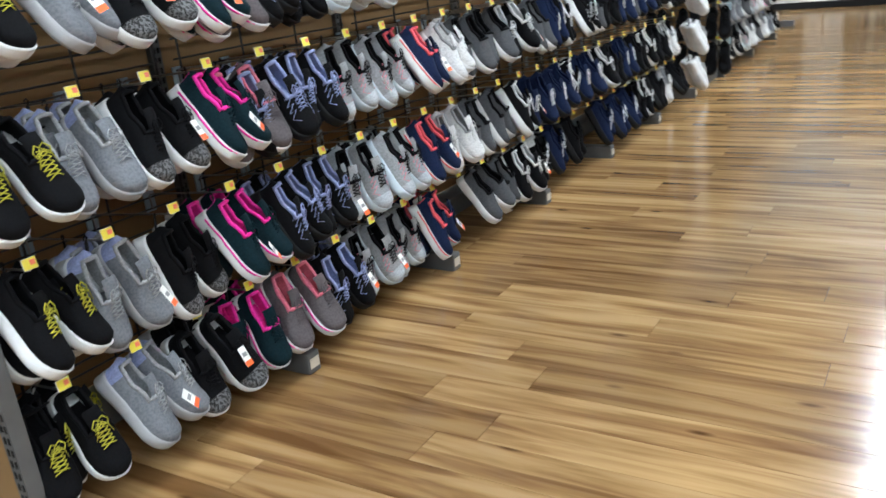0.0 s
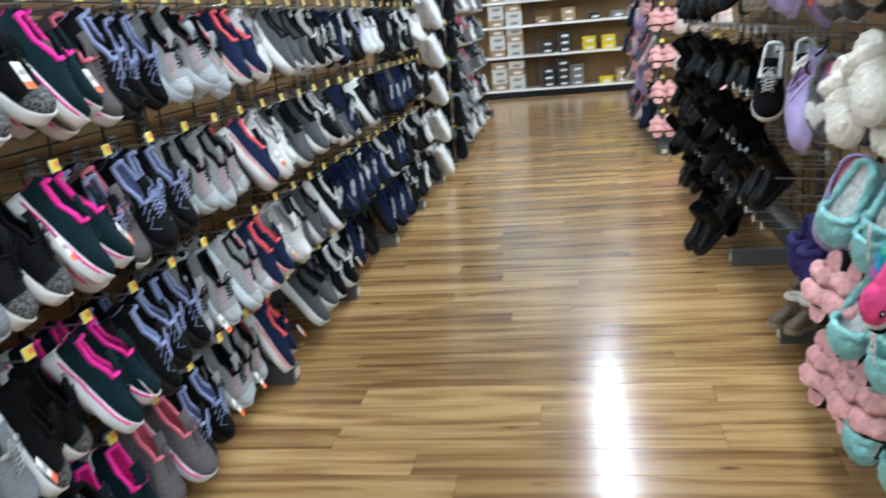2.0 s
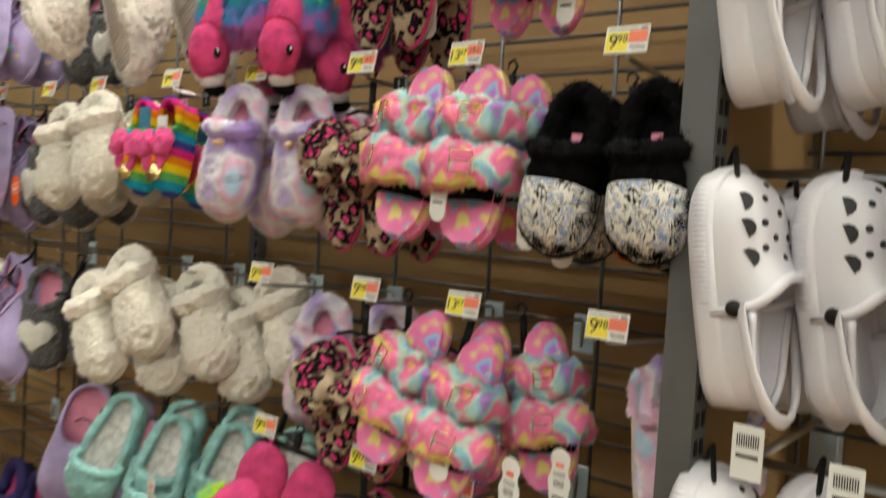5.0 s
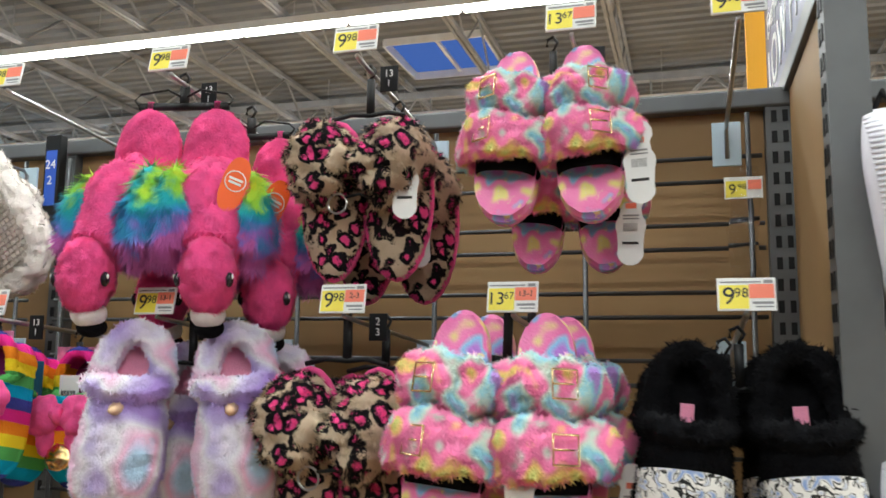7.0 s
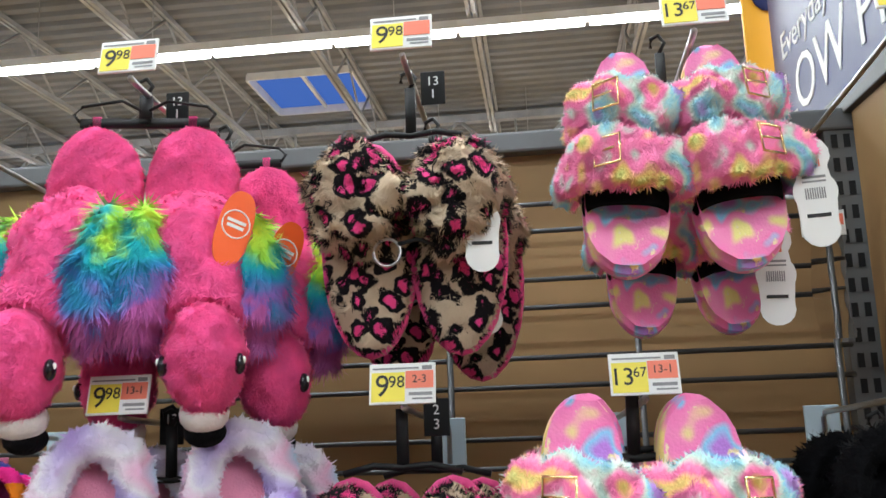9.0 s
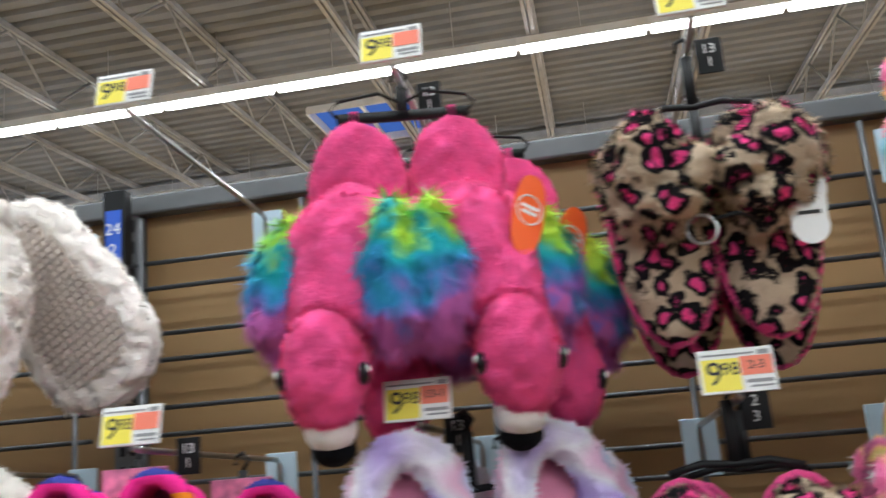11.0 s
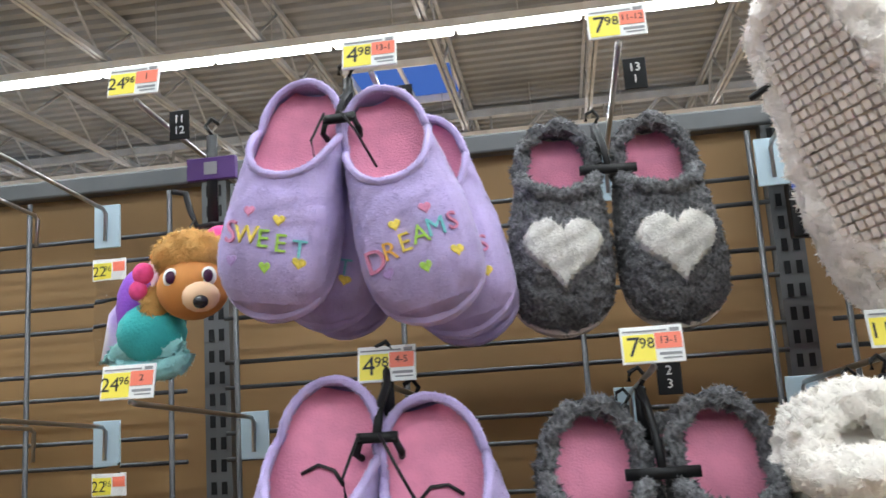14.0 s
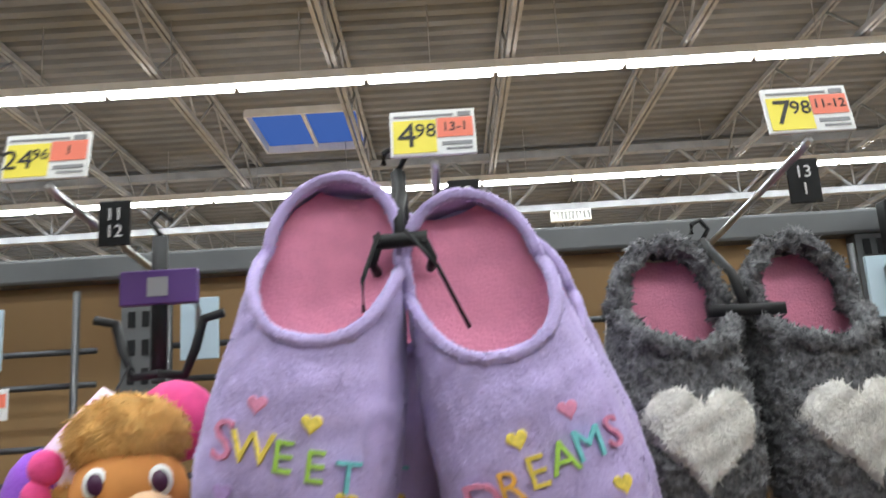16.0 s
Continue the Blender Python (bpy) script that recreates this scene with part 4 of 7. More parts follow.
def lavender_pair(m, words=True):
    key = ("lav", words)
    if key in THING_CACHE:
        return copy_thing(THING_CACHE[key], m)
    t = thing("slipper_pair", "lavender velour scuff slippers with pink lining and embroidered letters" if words else "lavender velour scuff slippers with pink lining and closed-eye faces", "slippers", "lavender slippers", m)
    L, w, H, heel = 0.235, 0.055, 0.052, 1.2
    body, collar, ins, sole = slipper_builds(L, w, H, 0.20, 0.29, 0.014, 0.0038, 0.024, heel)
    part("hanger", HANGER, M_BLACK, t, "black plastic hanger")
    part("lace_loop", Build().tube([(0.06, -0.012, -0.055), (0.075, -0.022, -0.085), (0.06, -0.024, -0.10)], 0.0013, 5).tube([(0.06, 0.004, -0.055), (0.075, 0.02, -0.08), (0.062, 0.035, -0.115)], 0.0013, 5).mesh("lace_loop"), M_BLACK, t)
    part("clip", Build().box(0.046, 0.052, -0.016, 0.016, -0.062, -0.054).tube([(0.0, 0, 0.0), (0.012, 0.002, -0.018), (0.034, 0, -0.034), (0.05, 0, -0.055)], 0.0036, 6).tube([(0.05, -0.013, -0.058), (0.046, -0.018, -0.07), (0.036, -0.016, -0.074)], 0.003, 6).tube([(0.05, 0.013, -0.058), (0.046, 0.018, -0.07), (0.036, 0.016, -0.074)], 0.003, 6).mesh("clip"), M_BLACK, t, "black plastic clip joining the pair")
    body = lumpy(body, 0.0016, 0.03, 1, 3)
    nap, nap2 = fur("velour_nap", body, 9000, 0.0024, 0.0011, 0.4, 44, 0.7, 0.03), fur("collar_nap", collar, 2600, 0.002, 0.0011, 0.4, 45, 0.7, 0.03)
    for sg, word in ((-1, "SWEET"), (1, "DREAMS")):
        sl = part("slipper", body.mesh("slipper"), M_LAV, t, "", foot_at(sg, 12, 0.031, 12, 0.0, -0.029 - 0.009 * sg))
        part("fur", nap, M_LAV, sl)
        part("collar", collar.mesh("collar"), M_LAV, sl)
        part("fur", nap2, M_LAV, sl)
        part("insole", ins.mesh("insole"), M_PINK, sl, "pink fleece insole")
        part("sole", sole.mesh("sole"), M_LAV, sl)
        if words:
            cols = ("rose", "yellow", "lime", "lime", "aqua") if sg < 0 else ("rose", "orange", "yellow", "lime", "aqua", "rose")
            n = len(word)
            for i, ch in enumerate(word):
                y = (i - (n - 1) / 2) * (0.0168 if n == 5 else 0.0150)
                dome_letter(ch, 0.030 if i == 0 else 0.0235, L * (0.75 - 0.012 * sg * (i - 2)), y, L, w, H, heel, 0, EMB[cols[i]], sl)
            for (hx, hy, c) in ((0.64, 0.018 * sg, "rose"), (0.67, -0.012 * sg, "yellow"), (0.85, 0.004, "lime"), (0.82, 0.034, "yellow"), (0.83, -0.03, "violet")):
                part("heart", dome_heart(0.0068, (hx, hy), L, w, H, heel, 0.014, 0.0016).mesh("heart"), EMB[c], sl)
        else:
            part("eyelash", Build().tube([(0.075, -0.02, 0.0205), (0.066, -0.008, 0.021), (0.068, 0.006, 0.021), (0.078, 0.016, 0.0205)], 0.0016, 5).mesh("eyelash"), M_INK, sl, "stitched closed eyelid")
    THING_CACHE[key] = t
    return t


def grey_heart_pair(m):
    if "grey" in THING_CACHE:
        return copy_thing(THING_CACHE["grey"], m)
    t = thing("slipper_pair", "grey sherpa slippers with white fur hearts and pink lining", "slippers", "grey heart slippers", m)
    L, w, H, heel = 0.225, 0.054, 0.055, 1.2
    body, collar, ins, sole = slipper_builds(L, w, H, 0.22, 0.2, 0.014, 0.007, 0.03, heel)
    body, collar = lumpy(body, 0.004, 0.009, 2, 2), lumpy(collar, 0.004, 0.009, 2, 4)
    part("hanger", HANGER, M_BLACK, t, "black plastic hanger")
    part("clip", Build().box(0.058, 0.064, -0.030, 0.030, -0.072, -0.063).tube([(0.0, 0, 0.0), (0.014, 0.002, -0.016), (0.045, 0, -0.036), (0.061, 0, -0.065)], 0.0038, 6).mesh("clip"), M_BLACK, t, "black plastic clip joining the pair")
    heart = dome_heart(0.046, (0.67, 0), L, w, H, heel, 0.014, 0.006)
    f1, f2, f3 = fur("sherpa", body, 6200, 0.0055, 0.0016, 0.2, 3), fur("sherpa_collar", collar, 3000, 0.006, 0.0016, 0.2, 4), fur("heart_fur", heart, 2600, 0.006, 0.0014, 0.3, 5)
    for sg in (1, -1):
        sl = part("slipper", body.mesh("slipper"), M_GREYFUR, t, "", foot_at(sg, 12, 0.050, 3, 0.0, -0.02))
        part("fur", f1, M_GREYFUR, sl)
        part("collar", collar.mesh("collar"), M_GREYFUR, sl)
        part("fur", f2, M_GREYFUR, sl)
        part("insole", ins.mesh("insole"), M_PINK, sl, "pink fleece insole")
        part("sole", sole.mesh("sole"), M_BEIGESOLE, sl)
        hp = part("heart", heart.mesh("heart"), M_WHITEFUR, sl, "white fur heart")
        part("fur", f3, M_WHITEFUR, sl)
    THING_CACHE["grey"] = t
    return t


def furry_pair(key, words, m, mt, fur_mt, n_fur=5200, length=0.014, L=0.22, w=0.055, H=0.06, rim=0.013, insole=None, sole=None, group="", a=14, spread=0.058, back=False, s_open=0.36):
    """Fluffy slippers; back: hung so that the soles face the aisle."""
    if key in THING_CACHE:
        return copy_thing(THING_CACHE[key], m)
    t = thing("slipper_pair", words, "slippers", group or key + " slippers", m)
    body, collar, ins, sl_b = slipper_builds(L, w, H, s_open, 0.08, 0.014, rim, 0.024, 1.2)
    if fur_mt in (M_CREAM, M_CREAMPINK):
        body, collar = lumpy(lumpy(body, 0.005, 0.03, 1, 2), 0.0045, 0.011, 1, 5), lumpy(collar, 0.005, 0.012, 2, 4)
    else:
        body, collar = lumpy(body, 0.45 * length, 0.022, 1, 2), lumpy(collar, 0.4 * length, 0.02, 1, 4)
    part("hanger", HANGER, M_BLACK, t, "black plastic hanger")
    f1, f2 = fur("pile", body, n_fur, length, 0.0019, 0.35, 7), fur("collar_pile", collar, n_fur // 2, length, 0.0019, 0.35, 8)
    for sg in (1, -1):
        fm = foot_at(sg, a, spread, 4, 0, -0.02)
        if back:
            fm = pose(0.045 if sg < 0 else -0.10, 0.0 if sg < 0 else 0.03, 0.01 if sg < 0 else -0.03) @ pose(0, 0, 0, 0, 0, 180 - (46 if sg < 0 else 0)) @ hang(8) @ pose(0, 0, 0, 0, 0, -4 * sg)
        sl = part("slipper", body.mesh("slipper"), mt, t, "", fm)
        part("fur", f1, fur_mt, sl)
        part("collar", collar.mesh("collar"), mt, sl)
        part("fur", f2, fur_mt, sl)
        part("insole", ins.mesh("insole"), insole or mt, sl)
        so = part("sole", sl_b.mesh("sole"), sole or M_BEIGESOLE, sl)
        if back:
            dots = Build()
            for i in range(22):
                for j in range(-5, 6):
                    x, y = (0.06 + 0.04 * i) * L, j * 0.0092
                    if abs(y) < half_width(x / L, w, 1.2) * 0.84:
                        dots.box(x - 0.0034, x + 0.0034, y - 0.0034, y + 0.0034, -0.0045, 0.001)
            part("tread", dots.mesh("tread", False), M_BEIGESOLE, sl)
            turn = [0.5 - 0.5 * math.cos(math.pi * k / 16) for k in range(17)]
            edge = Build().tube([(q * L, half_width(q, w, 1.2), 0.018) for q in turn] + [(q * L, -half_width(q, w, 1.2), 0.018) for q in turn[15:0:-1]], 0.021, 10, closed=True)
            edge = lumpy(edge, 0.006, 0.013, 2, 6)
            part("fleece_edge", edge.mesh("fleece_edge"), mt, sl, "curly fleece edge")
            part("fur", fur("edge_pile", edge, 6500, 0.0065, 0.0019, 0.2, 9), fur_mt, sl)
    THING_CACHE[key] = t
    return t


def arc_strap(L, w, s, H, width, thick=0.009, skew=0.0):
    b = Build()

    def at(u, v, off=0.0):
        th = (u * 2 - 1) * math.pi / 2
        ss = s + (v - 0.5) * width / L + skew * (u - 0.5)
        hw = half_width(ss, w, 1.2) * 1.08 + off
        return (ss * L, hw * math.copysign(abs(math.sin(th)) ** 0.75, th), 0.012 + (H + off) * max(0, math.cos(th)) ** 0.75)
    k = 9

    def ring(u, v):
        a = 2 * math.pi * v
        p = at(u, 0.5 + 0.5 * math.cos(a), 0.5 * thick * (1 + math.sin(a)))
        return p
    return b.grid(lambda u, v: ring(v, u), 10, 15, True)


def band_sandal_pair(m, key, words, mt, fur_mt, foot_mt, buckle=True, a=12, group=""):
    if key in THING_CACHE:
        return copy_thing(THING_CACHE[key], m)
    t = thing("sandal_pair", words, "slippers", group or key + " sandals", m)
    L, w = 0.205, 0.041
    part("hanger", HANGER, M_BLACK, t, "black plastic hanger")
    S1, S2 = 0.34, 0.60
    s1, s2 = lumpy(arc_strap(L, w, S1, 0.034, 0.046, 0.024), 0.010, 0.028, 1, 2), lumpy(arc_strap(L, w, S2, 0.038, 0.052, 0.026), 0.010, 0.028, 1, 6)
    foot = sole_build(L, w, 0.018, 1.03, 0.002, 1.2, 1.15)
    top = Build().grid(lambda u, v: ((0.012 + 0.975 * v) * L, (u * 2 - 1) * half_width(0.012 + 0.975 * v, w, 1.2) * 1.0, 0.0245 + 0.004 * (u * 2 - 1) ** 2), 9, 20)
    piles = [fur("strap_pile", s, 4600 if buckle else 1200, 0.0065, 0.0012, 0.25, 11 + i) for i, s in enumerate((s1, s2))]
    bk = Build()
    bk.tube([(0, -0.013, 0), (0.024, -0.013, 0), (0.024, 0.013, 0), (0, 0.013, 0)], 0.0013, 5, closed=True).tube([(0.012, -0.013, 0), (0.012, 0.008, 0.002)], 0.001, 5)
    for sg in (1, -1):
        sl = part("footbed", top.mesh("footbed"), foot_mt, t, "", foot_at(sg, a, 0.043, 4, 0, -0.01))
        part("sole", foot.mesh("sole"), foot_mt if buckle else M_BLACKRUB, sl)
        for nm, st, pl, s in (("heel_strap", s1, piles[0], S1), ("toe_strap", s2, piles[1], S2)):
            part(nm, st.mesh(nm), mt, sl)
            part("fur", pl, fur_mt, sl)
            if buckle:
                part("buckle", bk.mesh("buckle"), M_GOLD, sl, "gold buckle", pose((s - 0.055) * L, sg * 0.022, 0.078 if s > 0.4 else 0.073, -30 * sg, 0, 0))
        # black inner elastic, widened to stand in for the shadow under the toe strap
        part("inner_strap", arc_strap(L, w * 0.86, S2 + 0.09, 0.031, 0.032, 0.005).mesh("inner_strap"), M_SUEDE, sl)
    THING_CACHE[key] = t
    return t


def leopard_pair(m):
    """Plush slides with a puffed cross band and a bow, hung toes down."""
    if "leo" in THING_CACHE:
        return copy_thing(THING_CACHE["leo"], m)
    t = thing("slipper_pair", "beige, black and pink leopard plush slide slippers with bows", "slippers", "leopard slippers", m)
    part("hanger", HANGER, M_BLACK, t, "black plastic hanger")
    for sg in (1, -1):
        y = sg * 0.042
        bed = lumpy(Build().ball((0.010, y, -0.158), (0.017, 0.041, 0.098), 20, 18), 0.003, 0.03, 1, sg)
        sl = part("footbed", bed.mesh("footbed"), M_LEO, t)
        part("fur", fur("bed_pile", bed, 4200, 0.0075, 0.0013, 0.3, 23), M_LEO, sl)
        rim = Build().tube([(0.006, y + 0.0425 * math.cos(k * math.pi / 12), -0.158 + 0.100 * math.sin(k * math.pi / 12)) for k in range(24)], 0.0042, 7, closed=True)
        part("piping", rim.mesh("piping"), M_HOTPINK, sl, "hot pink piping")
        part("sole", Build().ball((-0.008, y, -0.158), (0.010, 0.040, 0.097), 18, 12).mesh("sole"), M_BEIGESOLE, sl)
        band = lumpy(Build().ball((0.036, y * 1.12, -0.118), (0.038, 0.043, 0.052), 20, 16), 0.009, 0.03, 1, 4 + sg)
        part("band", band.mesh("band"), M_LEO, sl, "puffed plush band")
        part("fur", fur("band_pile", band, 4600, 0.012, 0.0013, 0.3, 21), M_LEO, sl)
        bow = Build().ball((0.062, y * 0.50, -0.122), (0.020, 0.024, 0.022), 14, 10).ball((0.060, y * 1.30, -0.112), (0.022, 0.026, 0.030), 14, 10).ball((0.066, y * 0.95, -0.145), (0.016, 0.026, 0.014), 14, 10)
        bow = lumpy(bow, 0.006, 0.018, 1, 8 + sg)
        part("bow", bow.mesh("bow"), M_LEO, sl, "soft plush bow")
        part("fur", fur("bow_pile", bow, 3600, 0.009, 0.0013, 0.3, 22), M_LEO, sl)
    part("ring", Build().tube([(0.060, -0.016 + 0.012 * math.cos(k * math.pi / 8), -0.172 + 0.012 * math.sin(k * math.pi / 8)) for k in range(16)], 0.0014, 5, closed=True).mesh("ring"), M_CHROME, t, "steel ring")
    part("strap", Build().tube([(0.06, -0.006, -0.165), (0.062, 0.012, -0.162), (0.052, 0.03, -0.168)], 0.002, 5).mesh("strap"), M_BLACK, t, "black plastic strap")
    THING_CACHE["leo"] = t
    return t


def flamingo_pair(m):
    """Bird-shaped plush slippers, hung by the heels: foot pads above, heads below and forward."""
    if "flam" in THING_CACHE:
        return copy_thing(THING_CACHE["flam"], m)
    t = thing("slipper_pair", "hot pink bird plush slippers with rainbow fur wings", "slippers", "pink bird slippers", m)
    hb = Build().box(-0.003, 0.003, -0.062, 0.062, -0.033, -0.024).box(-0.003, 0.003, -0.006, 0.006, -0.03, 0.0)
    hb.tube([(0, 0.0, 0.0), (0, 0.006, 0.010), (0, 0.0, 0.018), (0, -0.008, 0.014), (0, -0.009, 0.006)], 0.0024, 5)
    for sg in (1, -1):
        hb.tube([(0.003, sg * 0.062, -0.028), (0.003, sg * 0.068, -0.020), (0.003, sg * 0.060, -0.012), (0.003, sg * 0.022, -0.006), (0.003, sg * 0.004, -0.016)], 0.0017, 5)
    part("hanger", hb.mesh("hanger"), M_BLACK, t, "black plastic hanger with a wide bar")
    chest = lumpy(Build().ball((0.026, 0, -0.168), (0.044, 0.066, 0.050), 20, 14), 0.005, 0.03, 1, 3)
    part("chest", chest.mesh("chest"), M_HOTPINK, t)
    part("fur", fur("chest_pile", chest, 2600, 0.007, 0.0014, 0.3, 30), M_HOTPINK, t)
    for sg in (1, -1):
        y = sg * 0.046
        part("heel_loop", box_data(-0.001, 0.003, y - 0.004, y + 0.004, -0.042, -0.022), M_HOTPINK, t)
        pad = lumpy(Build().ball((0.0, y, -0.098), (0.020, 0.046, 0.066), 20, 14), 0.003, 0.03, 1, sg)
        part("heel_pad", pad.mesh("heel_pad"), M_HOTPINK, t)
        part("fur", fur("heel_pile", pad, 3200, 0.0045, 0.0012, 0.3, 31), M_HOTPINK, t)
        bod = lumpy(Build().tube([(0.0, y, -0.108), (0.008, y * 1.1, -0.135), (0.022, y * 1.25, -0.172), (0.045, y * 1.4, -0.208), (0.075, y * 1.55, -0.238)], [0.026, 0.048, 0.060, 0.050, 0.034], 18), 0.006, 0.03, 1, 5 + sg)
        part("body", bod.mesh("body"), M_HOTPINK, t)
        part("fur", fur("body_pile", bod, 4200, 0.008, 0.0014, 0.3, 32), M_HOTPINK, t)
        hy = y * 1.65
        head = lumpy(Build().ball((0.088, hy, -0.266), (0.034, 0.0335, 0.048), 20, 14), 0.003, 0.025, 1, 9 + sg)
        part("head", head.mesh("head"), M_HOTPINK, t)
        part("fur", fur("head_pile", head, 3400, 0.0065, 0.0013, 0.3, 33), M_HOTPINK, t)
        part("beak", Build().ball((0.078, hy * 0.98, -0.312), (0.024, 0.021, 0.018)).mesh("beak"), M_WHITEFUR, t, "white plush beak")
        part("beak_tip", Build().ball((0.070, hy * 0.97, -0.328), (0.020, 0.018, 0.013)).mesh("beak_tip"), M_BLACKFUR, t, "black beak tip")
        for e in (1, -1):
            ey = part("eye", Build().ball((0.102, hy + e * 0.031, -0.272), (0.007, 0.005, 0.009)).mesh("eye"), M_EYE, t, "black button eye")
            # highlight on the eye, modelled as a small white bead
            part("glint", Build().ball((0.104, hy + e * 0.0352, -0.269), (0.0022, 0.0016, 0.003)).mesh("glint"), M_CARD, ey)
        for k, (wx, wy) in enumerate(((0.072, sg * 0.017), (0.036, y * 1.2 + sg * 0.056))):
            wing = lumpy(Build().tube([(wx - 0.02, wy * 0.9, -0.125), (wx - 0.008, wy, -0.15), (wx, wy, -0.185), (wx + 0.004, wy, -0.22), (wx, wy, -0.245)], [0.005, 0.015, 0.026, 0.025, 0.010], 14), 0.005, 0.02, 1, k)
            part("wing", wing.mesh("wing"), M_WING, t, "rainbow fur wing")
            part("fur", fur("wing_pile", wing, 4600, 0.022, 0.0015, 0.9, 34 + k), M_WING, t)
    THING_CACHE["flam"] = t
    return t


def dog_pair(m):
    if "dog" in THING_CACHE:
        return copy_thing(THING_CACHE["dog"], m)
    t = thing("plush_slipper_pair", "purple, pink and teal puppy plush slippers on a hook hanger", "slippers", "", m)
    hb = Build().box(-0.002, 0.002, -0.006, 0.006, -0.11, 0.0)
    hb.tube([(0, 0, 0), (0, 0.008, 0.012), (0, 0, 0.02), (0, -0.009, 0.012)], 0.0025, 5)
    for sg in (1, -1):
        hb.tube([(0, 0, -0.108), (0, sg * 0.02, -0.11), (0, sg * 0.028, -0.09), (0.0, sg * 0.034, -0.068), (0, sg * 0.05, -0.064)], 0.004, 6)
    part("hanger", hb.mesh("hanger"), M_BLACK, t, "black double-hook hanger")
    part("hanger_card", box_data(-0.004, 0.005, -0.03, 0.03, -0.055, -0.028, 0.001), mat("purple_card", (0.085, 0.03, 0.17), 0.5), t, "small purple card with a badge")
    part("badge", box_data(0.0055, 0.0062, -0.008, 0.008, -0.049, -0.034), M_GREYINK, t)
    leg = Build().tube([(0.01, 0.02, -0.13), (0.02, 0.045, -0.165), (0.02, 0.088, -0.22), (0.02, 0.102, -0.265)], [0.022, 0.026, 0.03, 0.024], 12)
    part("tail_body", leg.mesh("tail_body"), M_UNICORN, t)
    part("body", Build().ball((0.035, 0.072, -0.205), (0.028, 0.026, 0.046)).mesh("body"), M_PURPLE, t, "purple plush body")
    part("shirt", Build().ball((0.052, 0.05, -0.235), (0.036, 0.038, 0.034)).mesh("shirt"), M_TEAL, t, "teal plush vest")
    cuff = Build().tube([(0.06, 0.05 + 0.04 * math.cos(k * 0.52), -0.262 + 0.012 * math.sin(k * 0.52)) for k in range(12)], 0.012, 8, closed=True)
    part("cuff", cuff.mesh("cuff"), M_MINT, t)
    part("fur", fur("cuff_pile", cuff, 1600, 0.006, 0.0015, 0.2, 41), M_MINT, t)
    head = Build().ball((0.07, -0.006, -0.192), (0.036, 0.038, 0.034), 16, 12)
    part("head", head.mesh("head"), M_TANFACE, t, "tan velour head")
    hair = Build().ball((0.06, 0.0, -0.156), (0.036, 0.040, 0.028), 16, 10).ball((0.06, 0.040, -0.212), (0.02, 0.016, 0.026))
    part("hair", hair.mesh("hair"), M_GOLDFUR, t)
    part("fur", fur("hair_pile", hair, 3000, 0.009, 0.0017, 0.2, 42), M_GOLDFUR, t)
    part("muzzle", Build().ball((0.096, -0.026, -0.205), (0.017, 0.02, 0.016)).mesh("muzzle"), M_PEACH, t)
    part("nose", Build().ball((0.110, -0.032, -0.212), (0.007, 0.008, 0.007)).mesh("nose"), M_EYE, t)
    for e in (0.004, -0.034):
        ey = part("eye", Build().ball((0.101 if e > 0 else 0.094, e, -0.184), (0.004, 0.0085, 0.0105)).mesh("eye"), M_CARD, t)
        part("pupil", Build().ball((0.1045 if e > 0 else 0.0975, e - 0.001, -0.184), (0.003, 0.0055, 0.007)).mesh("pupil"), mat("dark_iris", (0.06, 0.015, 0.05), 0.2), ey)
    part("bow", Build().ball((0.075, 0.048, -0.172), (0.008, 0.012, 0.012)).ball((0.075, 0.054, -0.19), (0.008, 0.01, 0.011)).mesh("bow"), M_HOTPINK, t, "hot pink bow")
    part("ear", Build().ball((0.02, -0.02, -0.145), (0.03, 0.03, 0.03)).mesh("ear"), M_HOTPINK, t, "pink plush lining")
    part("cord", Build().tube([(0.005, 0.02, -0.10), (0.02, 0.03, -0.13), (0.03, 0.034, -0.155)], 0.0013, 5).mesh("cord"), M_BLACK, t)
    THING_CACHE["dog"] = t
    return t


